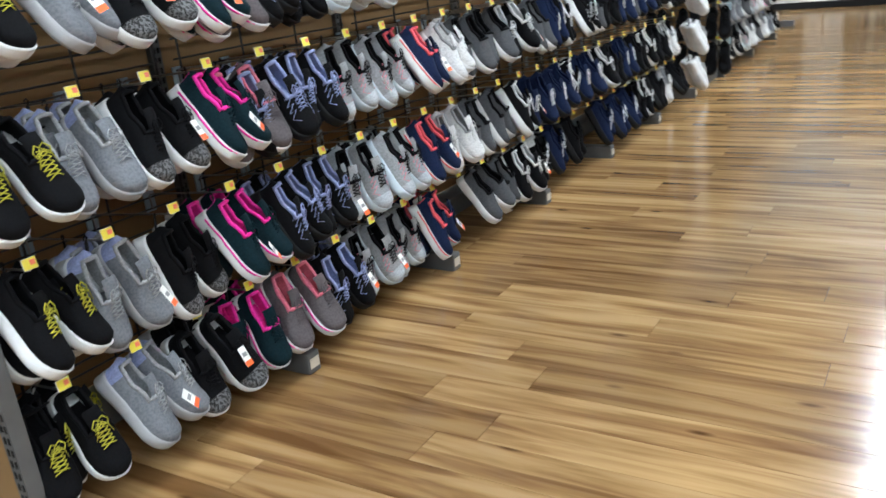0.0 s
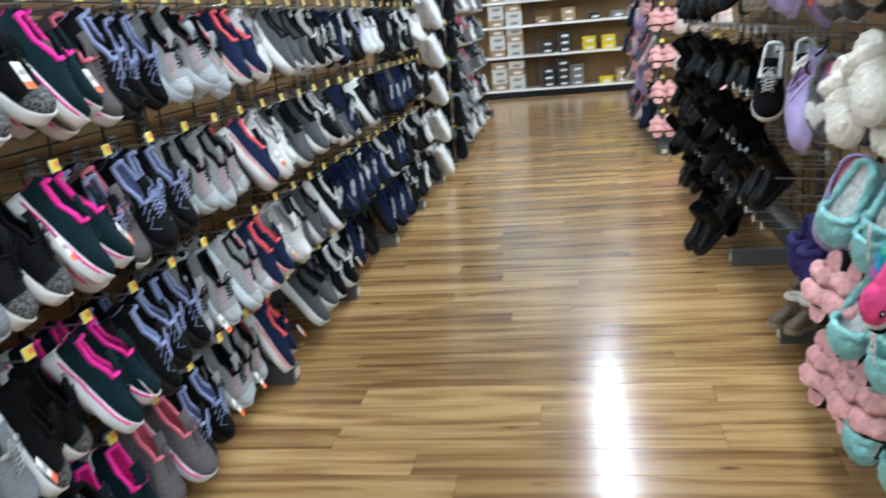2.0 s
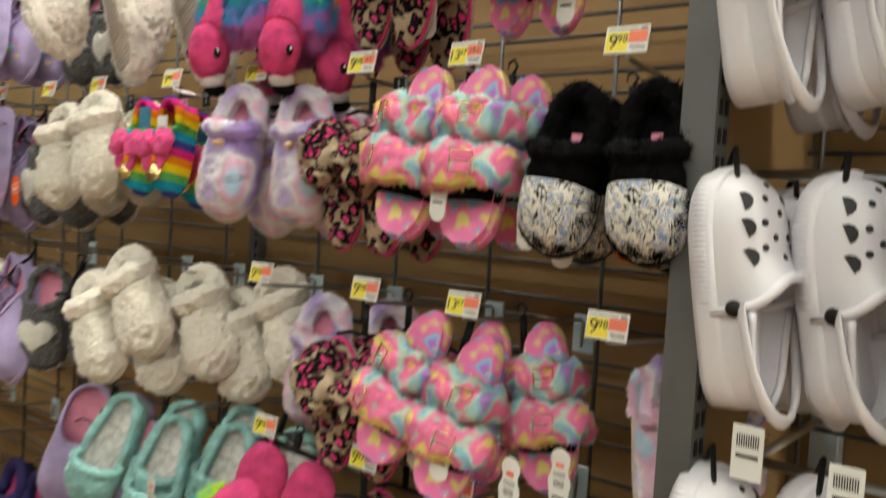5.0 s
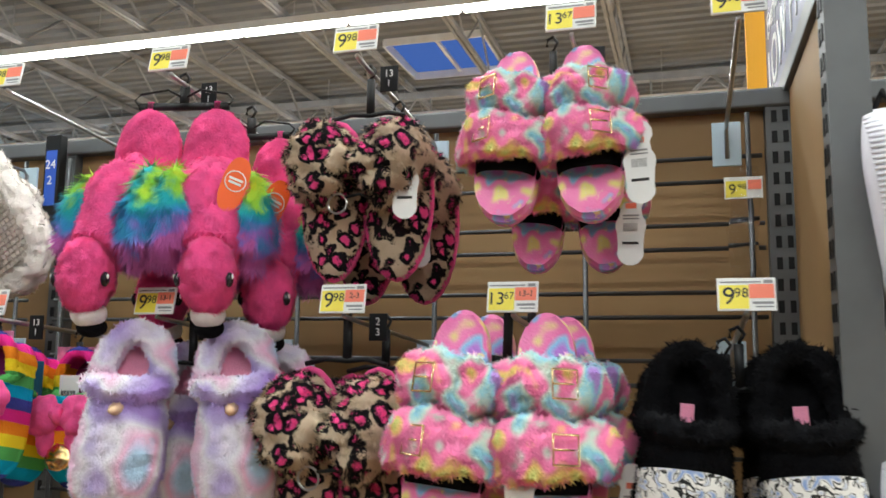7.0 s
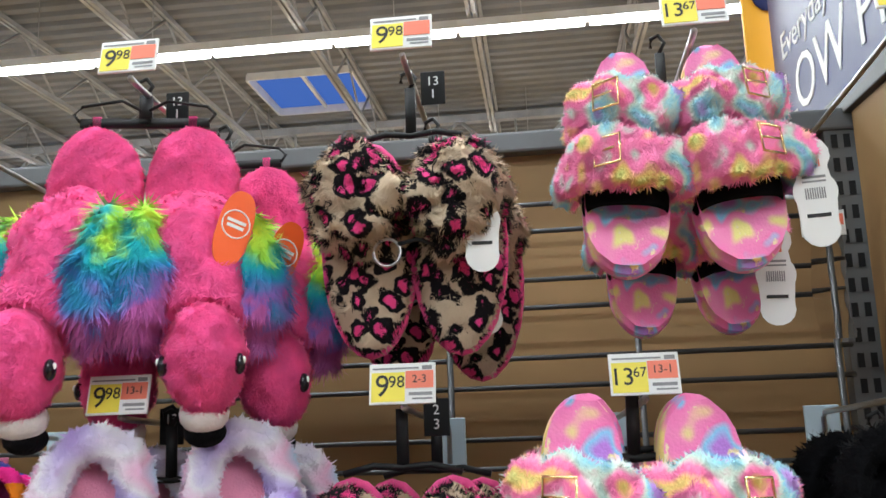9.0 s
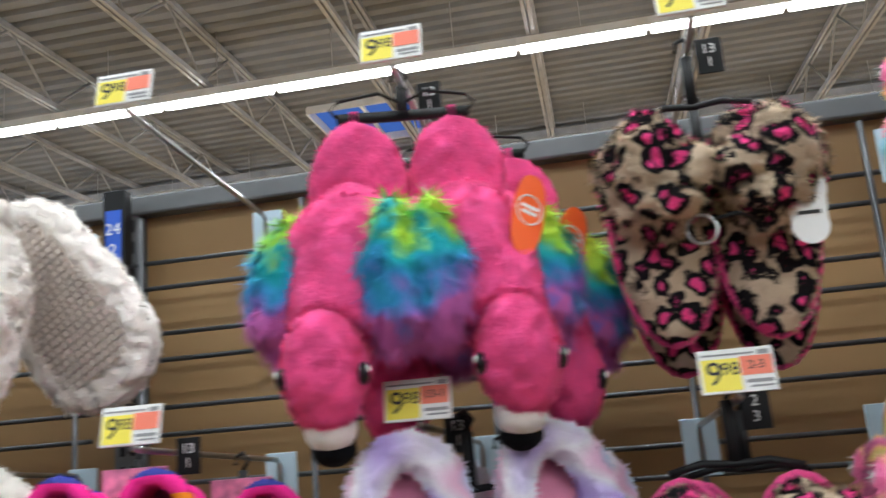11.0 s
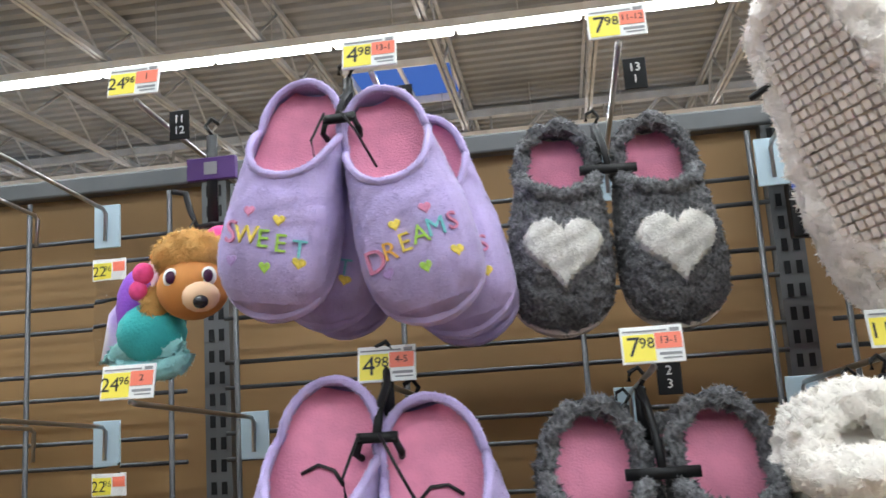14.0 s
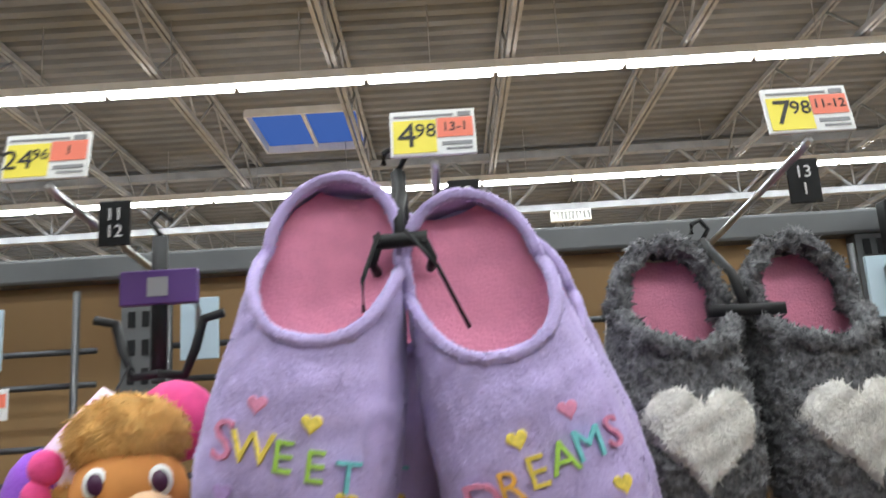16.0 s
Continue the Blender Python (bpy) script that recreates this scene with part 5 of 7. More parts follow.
def rainbow_pair(m):
    """Knit booties in cross stripes with a bow on the instep, on a hanger with cards."""
    if "rain" in THING_CACHE:
        return copy_thing(THING_CACHE["rain"], m)
    t = thing("slipper_pair", "rainbow striped knit slippers with hot pink bows", "slippers", "rainbow slippers", m)
    L, w, H = 0.19, 0.044, 0.055
    knit = bpy.data.materials.new("rainbow_knit")
    knit.use_nodes = True
    nt = knit.node_tree
    b = nt.nodes["Principled BSDF"]
    b.inputs["Roughness"].default_value, b.inputs["Specular IOR Level"].default_value = 0.9, 0.12
    tc, sx, mu, fr, rp, nz, bp = [nt.nodes.new("ShaderNode" + k) for k in ("TexCoord", "SeparateXYZ", "Math", "Math", "ValToRGB", "TexNoise", "Bump")]
    nt.links.new(tc.outputs["Object"], sx.inputs[0])
    mu.operation, fr.operation = "MULTIPLY", "FRACT"
    mu.inputs[1].default_value = 10.0
    nt.links.new(sx.outputs["X"], mu.inputs[0])
    nt.links.new(mu.outputs[0], fr.inputs[0])
    nt.links.new(fr.outputs[0], rp.inputs["Fac"])
    rp.color_ramp.interpolation = "CONSTANT"
    cols = ((0.85, 0.03, 0.28), (0.88, 0.26, 0.02), (0.88, 0.66, 0.03), (0.10, 0.45, 0.12), (0.0, 0.36, 0.58), (0.05, 0.06, 0.30))
    for _ in range(4):
        rp.color_ramp.elements.new(0.5)
    for k, e in enumerate(rp.color_ramp.elements):
        e.position = k / 6
    for e, c in zip(rp.color_ramp.elements, cols):
        e.color = (*c, 1)
    nz.inputs["Scale"].default_value = 350
    nt.links.new(tc.outputs["Object"], nz.inputs["Vector"])
    bp.inputs["Strength"].default_value, bp.inputs["Distance"].default_value = 0.5, 0.002
    nt.links.new(nz.outputs["Fac"], bp.inputs["Height"])
    nt.links.new(bp.outputs["Normal"], b.inputs["Normal"])
    nt.links.new(rp.outputs["Color"], b.inputs["Base Color"])
    inner = mat("plum_knit", (0.22, 0.01, 0.12), 0.9, 0, 60, 0.1, 0.4, 400)
    part("hanger", HANGER, M_BLACK, t, "black plastic hanger")
    part("header_card", box_data(0.006, 0.008, -0.034, 0.034, -0.034, -0.008, 0.0005), mat("pink_card", (0.70, 0.24, 0.40), 0.5, 0, 90, 0.2), t, "pink printed header card")
    part("card", box_data(0.066, 0.068, -0.046, -0.006, -0.14, -0.03, 0.0005), mat("blue_card", (0.03, 0.20, 0.34), 0.4, 0, 40, 0.06), t, "blue printed card")
    part("card_print", box_data(0.068, 0.0685, -0.040, -0.012, -0.098, -0.076), M_RED, t)
    tag = part("tag_card", box_data(0.070, 0.0712, 0.028, 0.062, -0.135, -0.05, 0.0005), M_CARD, t, "white barcode card")
    bars = Build()
    for k in range(10):
        bars.box(0.0712, 0.0717, 0.032 + 0.0026 * k, 0.0334 + 0.0026 * k, -0.092, -0.072)
    part("barcode", bars.mesh("barcode", False), M_INK, tag)
    body, collar, ins, sole = slipper_builds(L, w, H, 0.26, 0.14, 0.012, 0.008, 0.046, 1.2)
    body = lumpy(body, 0.003, 0.02, 1, 1)
    for sg in (1, -1):
        sl = part("slipper", body.mesh("slipper"), knit, t, "", foot_at(sg, 14, 0.046, 3, 0, -0.03))
        part("collar", collar.mesh("collar"), knit, sl)
        part("fur", fur("collar_pile", collar, 1200, 0.004, 0.0014, 0.2, 51), knit, sl)
        part("insole", ins.mesh("insole"), inner, sl, "dark plum lining")
        part("sole", sole.mesh("sole"), knit, sl)
        bow = Build().ball((0.50 * L, 0.030, 0.070), (0.030, 0.030, 0.014), 14, 10).ball((0.50 * L, -0.030, 0.070), (0.030, 0.030, 0.014), 14, 10).ball((0.50 * L, 0, 0.076), (0.013, 0.011, 0.013)).ball((0.64 * L, 0.024, 0.062), (0.030, 0.016, 0.007), 12, 8).ball((0.64 * L, -0.024, 0.062), (0.030, 0.016, 0.007), 12, 8)
        part("bow", lumpy(bow, 0.005, 0.016, 1, sg).mesh("bow"), M_HOTPINK, sl, "hot pink bow")
        part("motif", lumpy(Build().ball((0.80 * L, 0, 0.056), (0.020, 0.024, 0.010), 12, 8), 0.005, 0.01, 1, 2).mesh("motif"), M_GOLD, sl, "gold sequin motif")
    THING_CACHE["rain"] = t
    return t


def bow_band_pair(m):
    return band_sandal_pair(m, "blush", "blush pink plush cross-band slippers", M_BABYPINK, M_BABYPINK, M_BABYPINK, False, 16, "blush slippers")


# ---- boots and clogs ----
def boot_pair(m, key, mt, sole_mt, words, shaft=0.12, cuff=None, L=0.24, w=0.045, upright=False, laces=None):
    if key in THING_CACHE:
        return copy_thing(THING_CACHE[key], m)
    t = thing("boot_pair", words, "boots", key.replace("_", " ") + " boots", m)
    if not upright:
        part("hanger", HANGER, M_BLACK, t, "black plastic hanger")
    ns, nq = 20, 14
    foot = Build()
    Hs, Hv = (0, 0.1, 0.3, 0.42, 0.6, 0.8, 0.93, 1.0), (0.085, 0.095, 0.095, 0.085, 0.058, 0.048, 0.036, 0.006)
    ss = stations(ns)

    def at(u, v):
        j = int(round(v * (ns - 1)))
        s = ss[j]
        q = u * 2 - 1
        th = q * math.pi / 2
        hw = max(half_width(s, w, 1.15), 0.003)
        return (s * L, hw * math.copysign(abs(math.sin(th)) ** 0.7, th), 0.028 + float(np.interp(s, Hs, Hv)) * max(0, math.cos(th)) ** 0.6)
    foot.grid(at, nq, ns)
    tube = Build().tube([(0.17 * L, 0, 0.07), (0.165 * L, 0, 0.10), (0.155 * L, 0, 0.10 + shaft * 0.5), (0.15 * L, 0, 0.10 + shaft)], [0.043, 0.044, 0.046, 0.048], 16, caps=False)
    sole = sole_build(L, w, 0.03, 1.1, 0.008, 1.15, 1.2)
    for sg in (1, -1):
        if upright:
            fm = pose(0.0, sg * 0.052, 0.0, 0, 0, 4 * sg)
        else:
            fm = pose(0.0, sg * 0.05, -0.02) @ pose(0, 0, 0, 0, 0, 3 * sg) @ pose(0.0, 0, -0.11 - shaft, 0, 38, 0)
        bt = part("boot", foot.mesh("boot"), mt, t, "", fm)
        part("shaft", tube.mesh("shaft"), mt, bt)
        part("sole", sole.mesh("sole"), sole_mt, bt)
        if cuff is not None:
            cb = Build().tube([(0.15 * L + 0.046 * math.cos(k * math.pi / 8), 0.046 * math.sin(k * math.pi / 8), 0.10 + shaft) for k in range(16)], 0.014, 8, closed=True)
            part("cuff", cb.mesh("cuff"), cuff, bt, "fluffy cuff")
            part("fur", fur("cuff_pile", cb, 900, 0.008, 0.002, 0.2, 61), cuff, bt)
        if laces is not None:
            lb = Build()
            for k in range(5):
                x, z = (0.42 - 0.05 * k) * L, 0.105 + 0.02 * k
                lb.tube([(x, -0.022, z), (x + 0.01, 0, z + 0.012), (x, 0.022, z)], 0.0025, 5)
            part("laces", lb.mesh("laces"), laces, bt)
        else:
            part("pull_tab", box_data(0.15 * L - 0.052, 0.15 * L - 0.047, -0.008, 0.008, 0.06 + shaft, 0.12 + shaft, 0.001), M_BLACK, bt)
    THING_CACHE[key] = t
    return t


def clog(m):
    """A white foam clog, toe up, hung from its strap."""
    if "clog" in THING_CACHE:
        return copy_thing(THING_CACHE["clog"], m)
    t = thing("foam_clog", "white foam clog with vent holes, hanging from a black loop", "clog", "white foam clogs", m)
    L, w, H = 0.262, 0.050, 0.086
    fm = Matrix(((-0.12, 0, 0.993, 0), (0, -1, 0, 0), (0.993, 0, 0.12, 0), (0, 0, 0, 1)))
    fm = pose(0, 0, -0.275) @ fm

    def prof(s):
        return H * (0.70 + 0.42 * max(0.0, min(1.0, (0.66 - s) / 0.22)) ** 1.6) * max(0.0, 1 - max(0, (s - 0.66) / 0.34) ** 3) ** 0.5

    def dome(u, v):
        th = (u * 2 - 1) * math.pi / 2
        so = 0.40 + 0.14 * math.cos(th) ** 1.3
        s = so + (1 - so) * v
        hw = half_width(min(s, 0.999), w, 1.25) * 1.06
        return (s * L, hw * math.copysign(abs(math.sin(th)) ** 0.75, th), 0.022 + prof(s) * max(0, math.cos(th)) ** 0.65)
    body = Build().grid(dome, 21, 18)
    ss = [0.42 * (1 - i / 12) for i in range(13)]
    path = [(s * L, -half_width(s, w, 1.25) * 1.06) for s in ss[:-1]] + [(0.0, 0.0)] + [(s * L, half_width(s, w, 1.25) * 1.06) for s in ss[::-1][1:]]
    n = len(path)
    body.grid(lambda u, v: (path[int(round(u * (n - 1)))][0] - 0.004 * v, path[int(round(u * (n - 1)))][1], 0.01 + v * (0.046 + 0.012 * abs(2 * u - 1))), n, 4)
    bo = part("shell", body.mesh("shell"), M_EVA, t, "", fm)
    edge = [dome(i / 20, 0) for i in range(21)]
    part("rim", Build().tube(edge, 0.0055, 8).mesh("rim"), M_EVA, bo)
    part("heel_rim", Build().tube([(p[0] - 0.004, p[1], 0.056 + 0.012 * abs(2 * i / (n - 1) - 1)) for i, p in enumerate(path)], 0.0045, 7).mesh("heel_rim"), M_EVA, bo)
    part("sole", sole_build(L, w, 0.03, 1.14, 0.012, 1.3, 1.25).mesh("sole"), M_EVA, bo)
    part("insole", Build().grid(lambda u, v: ((0.02 + 0.9 * v) * L, (u * 2 - 1) * half_width(0.02 + 0.9 * v, w, 1.25), 0.031 + 0.005 * (u * 2 - 1) ** 2), 9, 14).mesh("insole"), M_EVA, bo)
    ribs = Build()
    for sg in (-1, 1):
        for k in range(26):
            s = 0.45 + 0.021 * k
            y = sg * half_width(s, w, 1.25) * 1.16
            ribs.ball((s * L, y, 0.016), (0.0024, 0.003, 0.009), 6, 5)
    part("sole_ribs", ribs.mesh("sole_ribs"), M_EVA, bo)

    # no hole is cut: a dark plug on the shell paints its shaded inside
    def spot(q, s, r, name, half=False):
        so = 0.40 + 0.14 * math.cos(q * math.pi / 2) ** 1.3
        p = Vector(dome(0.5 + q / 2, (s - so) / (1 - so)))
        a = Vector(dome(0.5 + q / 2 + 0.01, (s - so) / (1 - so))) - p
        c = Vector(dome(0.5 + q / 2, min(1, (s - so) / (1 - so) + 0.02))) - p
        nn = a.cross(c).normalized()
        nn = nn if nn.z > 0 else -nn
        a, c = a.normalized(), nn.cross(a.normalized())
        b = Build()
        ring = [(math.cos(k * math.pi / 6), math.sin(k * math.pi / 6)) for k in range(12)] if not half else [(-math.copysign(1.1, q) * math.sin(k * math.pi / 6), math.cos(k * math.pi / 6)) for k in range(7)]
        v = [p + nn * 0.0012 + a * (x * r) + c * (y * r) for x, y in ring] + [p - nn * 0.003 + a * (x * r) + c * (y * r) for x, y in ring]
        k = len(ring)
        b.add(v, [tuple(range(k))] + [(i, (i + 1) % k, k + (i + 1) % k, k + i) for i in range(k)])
        part(name, b.mesh(name, False), M_VENT_SHADE, bo)
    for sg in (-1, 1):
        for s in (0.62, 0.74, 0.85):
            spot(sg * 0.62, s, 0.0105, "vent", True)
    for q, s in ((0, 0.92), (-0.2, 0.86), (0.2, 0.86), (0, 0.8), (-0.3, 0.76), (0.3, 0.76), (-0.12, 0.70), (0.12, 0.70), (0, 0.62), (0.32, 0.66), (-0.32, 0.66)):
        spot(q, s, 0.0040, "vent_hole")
    for sg in (-1, 1):
        y = sg * half_width(0.42, w, 1.25) * 1.17
        part("rivet", Build().ball((0.42 * L, y, 0.05), (0.0095, 0.006, 0.0095), 12, 7).mesh("rivet"), M_BLACK, bo, "black strap rivet")
    st = [(0.42 * L - 0.47 * L * math.sin(k * math.pi / 12) ** 0.8, 0.060 * math.cos(k * math.pi / 12), 0.062 + 0.016 * math.sin(k * math.pi / 12)) for k in range(13)]
    sb = Build().grid(lambda u, v: (lambda p, a: (p[0] + 0.008 * math.cos(a), p[1] * (1 + 0.05 * math.sin(a)), p[2] + 0.004 * math.sin(a) + 0.003 * math.cos(a)))(st[int(round(v * 12))], 2 * math.pi * u), 10, 13, True)
    part("strap", sb.mesh("strap"), M_EVA, bo)
    part("loop", Build().tube([(0.05, -0.02, -0.09), (0.02, -0.03, -0.03), (0.0, 0, 0.012), (-0.01, 0.004, -0.01)], 0.0035, 6).mesh("loop"), M_BLACK, t, "black plastic hanging loop")
    THING_CACHE["clog"] = t
    return t


def swing_tag(m, kind="white", parent_words="", digits=""):
    """A card tag. white: scalloped card; orange: oval with a white ring."""
    key = ("tag", kind)
    if key in THING_CACHE:
        return copy_thing(THING_CACHE[key], m)
    if kind == "white":
        t = thing("swing_tag", "white scalloped card tag with printed bars", "tag", "white swing tags", m)
        out = []
        for cz, r, a0, a1 in ((0.030, 0.015, -40, 220), (0.0, 0.017, 140, 205), (-0.030, 0.015, 160, 380), (0.0, 0.017, -25, 40)):
            out += [(r * math.cos(radians(a0 + (a1 - a0) * k / 9)), cz + r * math.sin(radians(a0 + (a1 - a0) * k / 9))) for k in range(10)]
        card = Build()
        n = len(out)
        card.add([(0, y, z) for y, z in out] + [(0.0012, y, z) for y, z in out], [tuple(range(n)), tuple(range(n, 2 * n))[::-1]] + [(i, (i + 1) % n, n + (i + 1) % n, n + i) for i in range(n)])
        part("card", card.mesh("card", False), M_CARD, t)
        part("size_print", Build().box(0.0012, 0.0018, -0.006, 0.006, 0.020, 0.026).mesh("size_print", False), M_RED, t)
        bars = Build()
        for k in range(9):
            bars.box(0.0012, 0.0018, -0.008 + 0.0018 * k, -0.0072 + 0.0018 * k, -0.006, 0.003)
        part("barcode", bars.mesh("barcode", False), M_GREYINK, t)
        part("text_bar", Build().box(0.0012, 0.0018, -0.009, 0.009, -0.021, -0.018).mesh("text_bar", False), M_INK, t)
        part("small_print", Build().box(0.0012, 0.0016, -0.009, 0.009, 0.011, 0.013).box(0.0012, 0.0016, -0.009, 0.009, 0.0075, 0.009).mesh("small_print", False), M_GREYINK, t)
    else:
        t = thing("swing_tag", "orange oval card tag with a white ring", "tag", "orange swing tags", m)
        out = [(0.016 * math.copysign(abs(math.cos(a)) ** 0.8, math.cos(a)), 0.036 * math.copysign(abs(math.sin(a)) ** 0.8, math.sin(a))) for a in [2 * math.pi * k / 28 for k in range(28)]]
        n = len(out)
        part("card", Build().add([(0, y, z) for y, z in out] + [(0.0012, y, z) for y, z in out], [tuple(range(n)), tuple(range(n, 2 * n))[::-1]] + [(i, (i + 1) % n, n + (i + 1) % n, n + i) for i in range(n)]).mesh("card", False), M_ORANGE, t)
        part("ring_print", Build().tube([(0.0012, 0.013 * math.cos(k * 0.393), 0.004 + 0.013 * math.sin(k * 0.393)) for k in range(16)], 0.0008, 4, closed=True).mesh("ring_print"), M_CARD, t)
        part("word_bar", Build().box(0.0012, 0.0018, -0.009, 0.009, 0.005, 0.008).box(0.0012, 0.0018, -0.008, 0.008, 0.0, 0.003).mesh("word_bar", False), M_CARD, t)
    THING_CACHE[key] = t
    return t


def peg_hook(m, price="", size_text="", reach=0.34, tag=True, digits=True, key=None, small=False, plate=""):
    """A wire peg with its clip; a price label in a clear holder at its tip. Origin at the tip."""
    key = key or ("hook", price, size_text, round(reach, 2), tag, small, plate)
    if key in THING_CACHE:
        return copy_thing(THING_CACHE[key], m)
    words = "zinc wire peg hook with a yellow and red price label" if tag else "bare zinc wire peg hook"
    t = thing("peg_hook", words, "display hook", "display peg hooks", m)
    part("wire", Build().tube([(0, 0, 0), (-0.01, 0, -0.002), (-reach + 0.012, 0, -0.028), (-reach + 0.004, 0, -0.034), (-reach + 0.006, 0, -0.075)], 0.0032, 6).mesh("wire"), M_CHROME, t)
    part("clip", box_data(-reach - 0.004, -reach + 0.0015, -0.02, 0.02, -0.085, -0.02, 0.001), M_FROST, t, "pale blue-grey mounting clip")
    if tag:
        w, h = (0.018, 0.014) if small else (0.0285, 0.0175)
        at = pose(0.004, 0, h + 0.002) @ pose(0, 0, 0, 0, -12, 0)
        card = part("price_tag", box_data(-0.0015, 0.0012, -w, w, -h, h, 0.0006), M_CARD, t, "clear holder with price label", at)
        if small:
            part("yellow_field", box_data(0.0012, 0.0017, -w * 0.95, w * 0.95, -h * 0.95, h * 0.95), M_YELLOW, card)
            part("red_field", box_data(0.0017, 0.0021, w * 0.05, w * 0.8, -h * 0.3, h * 0.6), M_RED, card)
        else:
            part("yellow_field", box_data(0.0012, 0.0017, -w * 0.93, w * 0.08, -h * 0.88, h * 0.55), M_YELLOW, card)
            part("red_field", box_data(0.0012, 0.0017, w * 0.1, w * 0.94, -h * 0.25, h * 0.6), M_RED, card)
            part("print_line", Build().box(0.0012, 0.0017, -w * 0.9, w * 0.5, h * 0.70, h * 0.78).box(0.0012, 0.0017, w * 0.3, w * 0.9, -h * 0.8, -h * 0.72).box(0.0012, 0.0017, w * 0.2, w * 0.9, -h * 0.6, -h * 0.45).box(0.0012, 0.0017, w * 0.6, w * 0.9, h * 0.65, h * 0.85).mesh("print_line", False), M_GREYINK, card)
            if price:
                big, cents = price.split(".")
                one = len(big) == 1
                letters("price_figure", big, 0.0265 if one else 0.0205, M_INK, card, pose(0, -w * (0.60 if one else 0.64), -h * 0.16) @ FACE, 0.0002)
                letters("cents_figure", cents, 0.0145 if one else 0.0115, M_INK, card, pose(0, -w * (0.17 if one else 0.13), h * 0.05) @ FACE, 0.0002)
            if size_text:
                letters("size_figure", size_text, 0.0095, M_INK, card, pose(0, w * 0.52, h * 0.18) @ FACE, 0.0002)
    if plate:
        pl = part("size_plate", box_data(-0.062, -0.060, 0.008, 0.032, -0.028, 0.006, 0.0008), M_BLACK, t, "black size marker")
        letters("size_number", plate, 0.013, M_CARD, pl, pose(-0.0615, 0.02, -0.011) @ FACE, 0.0002)
    THING_CACHE[key] = t
    return t



# ---- goods on the sneaker wall ----
rng = random.Random(4)
PLAN = ["black_lime", "grey_fleece", "leopard", "pink_navy", "lilac_black", "lilac_black", "ombre", "ombre", "coral_navy", "white", "grey_slip", "grey_slip", "black_white", "bw_zig", "navy", "black_white", "bw_zig", "white", "black", "navy", "black", "black_white", "black", "white", "black"]
SHOE = Matrix.Diagonal((1.0, 0.97, 0.97, 1))
LROWS = (1.735, 1.385, 1.02, 0.665, 0.352)
COLS_L = [1.27 + 0.2165 * k for k in range(25)]


def jig(s):
    return rng.uniform(-s, s)


def left_at(y, z, back=0.0, turn=0.0):
    return pose(-1.58 - back, y + 0.05, z + 0.012, 0, 0, turn)


for r, z in enumerate(LROWS):
    for k, y in enumerate(COLS_L):
        style = PLAN[k]
        if r == 4 and k == 4:
            style = "rose_grey"
        if k > 12 and rng.random() < 0.3:
            style = rng.choice(["navy", "black_white", "grey_slip", "lilac_black", "black"])
        peg_hook(left_at(y, z), reach=0.36, small=True, key=("hook", "left"))
        if z < 0.4 and k in (9, 16):
            continue
        sneaker_pair(style, left_at(y + jig(0.014), z - 0.012 + jig(0.008), 0.085 + jig(0.025), 20 + jig(20)) @ pose(0, 0, 0, jig(8), jig(9), 0) @ SHOE)
        if k < 9 and (r + k) % 3 != 2:
            sneaker_pair(style, left_at(y + jig(0.014), z - 0.016, 0.175 + jig(0.015), 20 + jig(16)) @ SHOE)
    if r in (0, 1, 2):
        sneaker_pair("rose_grey", left_at(2.05, z - 0.014, 0.10, 4))
# orange and white size cards on a few shoes
M_ORCARD = mat("orange_white_card", (0.80, 0.79, 0.76), 0.5, 0, 20, 0.04)


def size_card(m):
    if "scard" in THING_CACHE:
        return copy_thing(THING_CACHE["scard"], m)
    t = thing("size_card", "white card tag with an orange foot", "tag", "shoe size cards", m)
    part("card", box_data(0, 0.0012, -0.016, 0.016, -0.03, 0.03, 0.0004), M_ORCARD, t)
    part("orange_foot", box_data(0.0012, 0.0017, -0.016, 0.016, -0.03, -0.014), M_ORANGE, t)
    part("print", Build().box(0.0012, 0.0017, -0.010, 0.010, 0.0, 0.012).mesh("print", False), M_GREYINK, t)
    THING_CACHE["scard"] = t
    return t


for r, z in enumerate(LROWS):
    for k in (1, 2, 3, 5, 6, 8, 12):
        if (r * 3 + k) % 4 != 3:
            size_card(pose(-1.475 + jig(0.01), COLS_L[k] + 0.10 + jig(0.02), z - 0.15 + jig(0.03), 12 + jig(20), -28, 20 + jig(25)))

# ---- goods on the slipper wall ----
SMALL = Matrix.Diagonal((0.93, 0.93, 0.93, 1))
BS = Matrix.Diagonal((0.84, 0.84, 0.84, 1))
NARROW = Matrix.Diagonal((1, 0.86, 1, 1))
BIG = Matrix.Diagonal((1.05, 1.05, 1.05, 1))

def R(y, z, x=0.235, lean=0.0, turn=0.0):
    return pose(x + 0.037, y + 0.03, z + 0.017, 0, 0, 180 + turn) @ pose(0, 0, 0, lean, 0, 0)


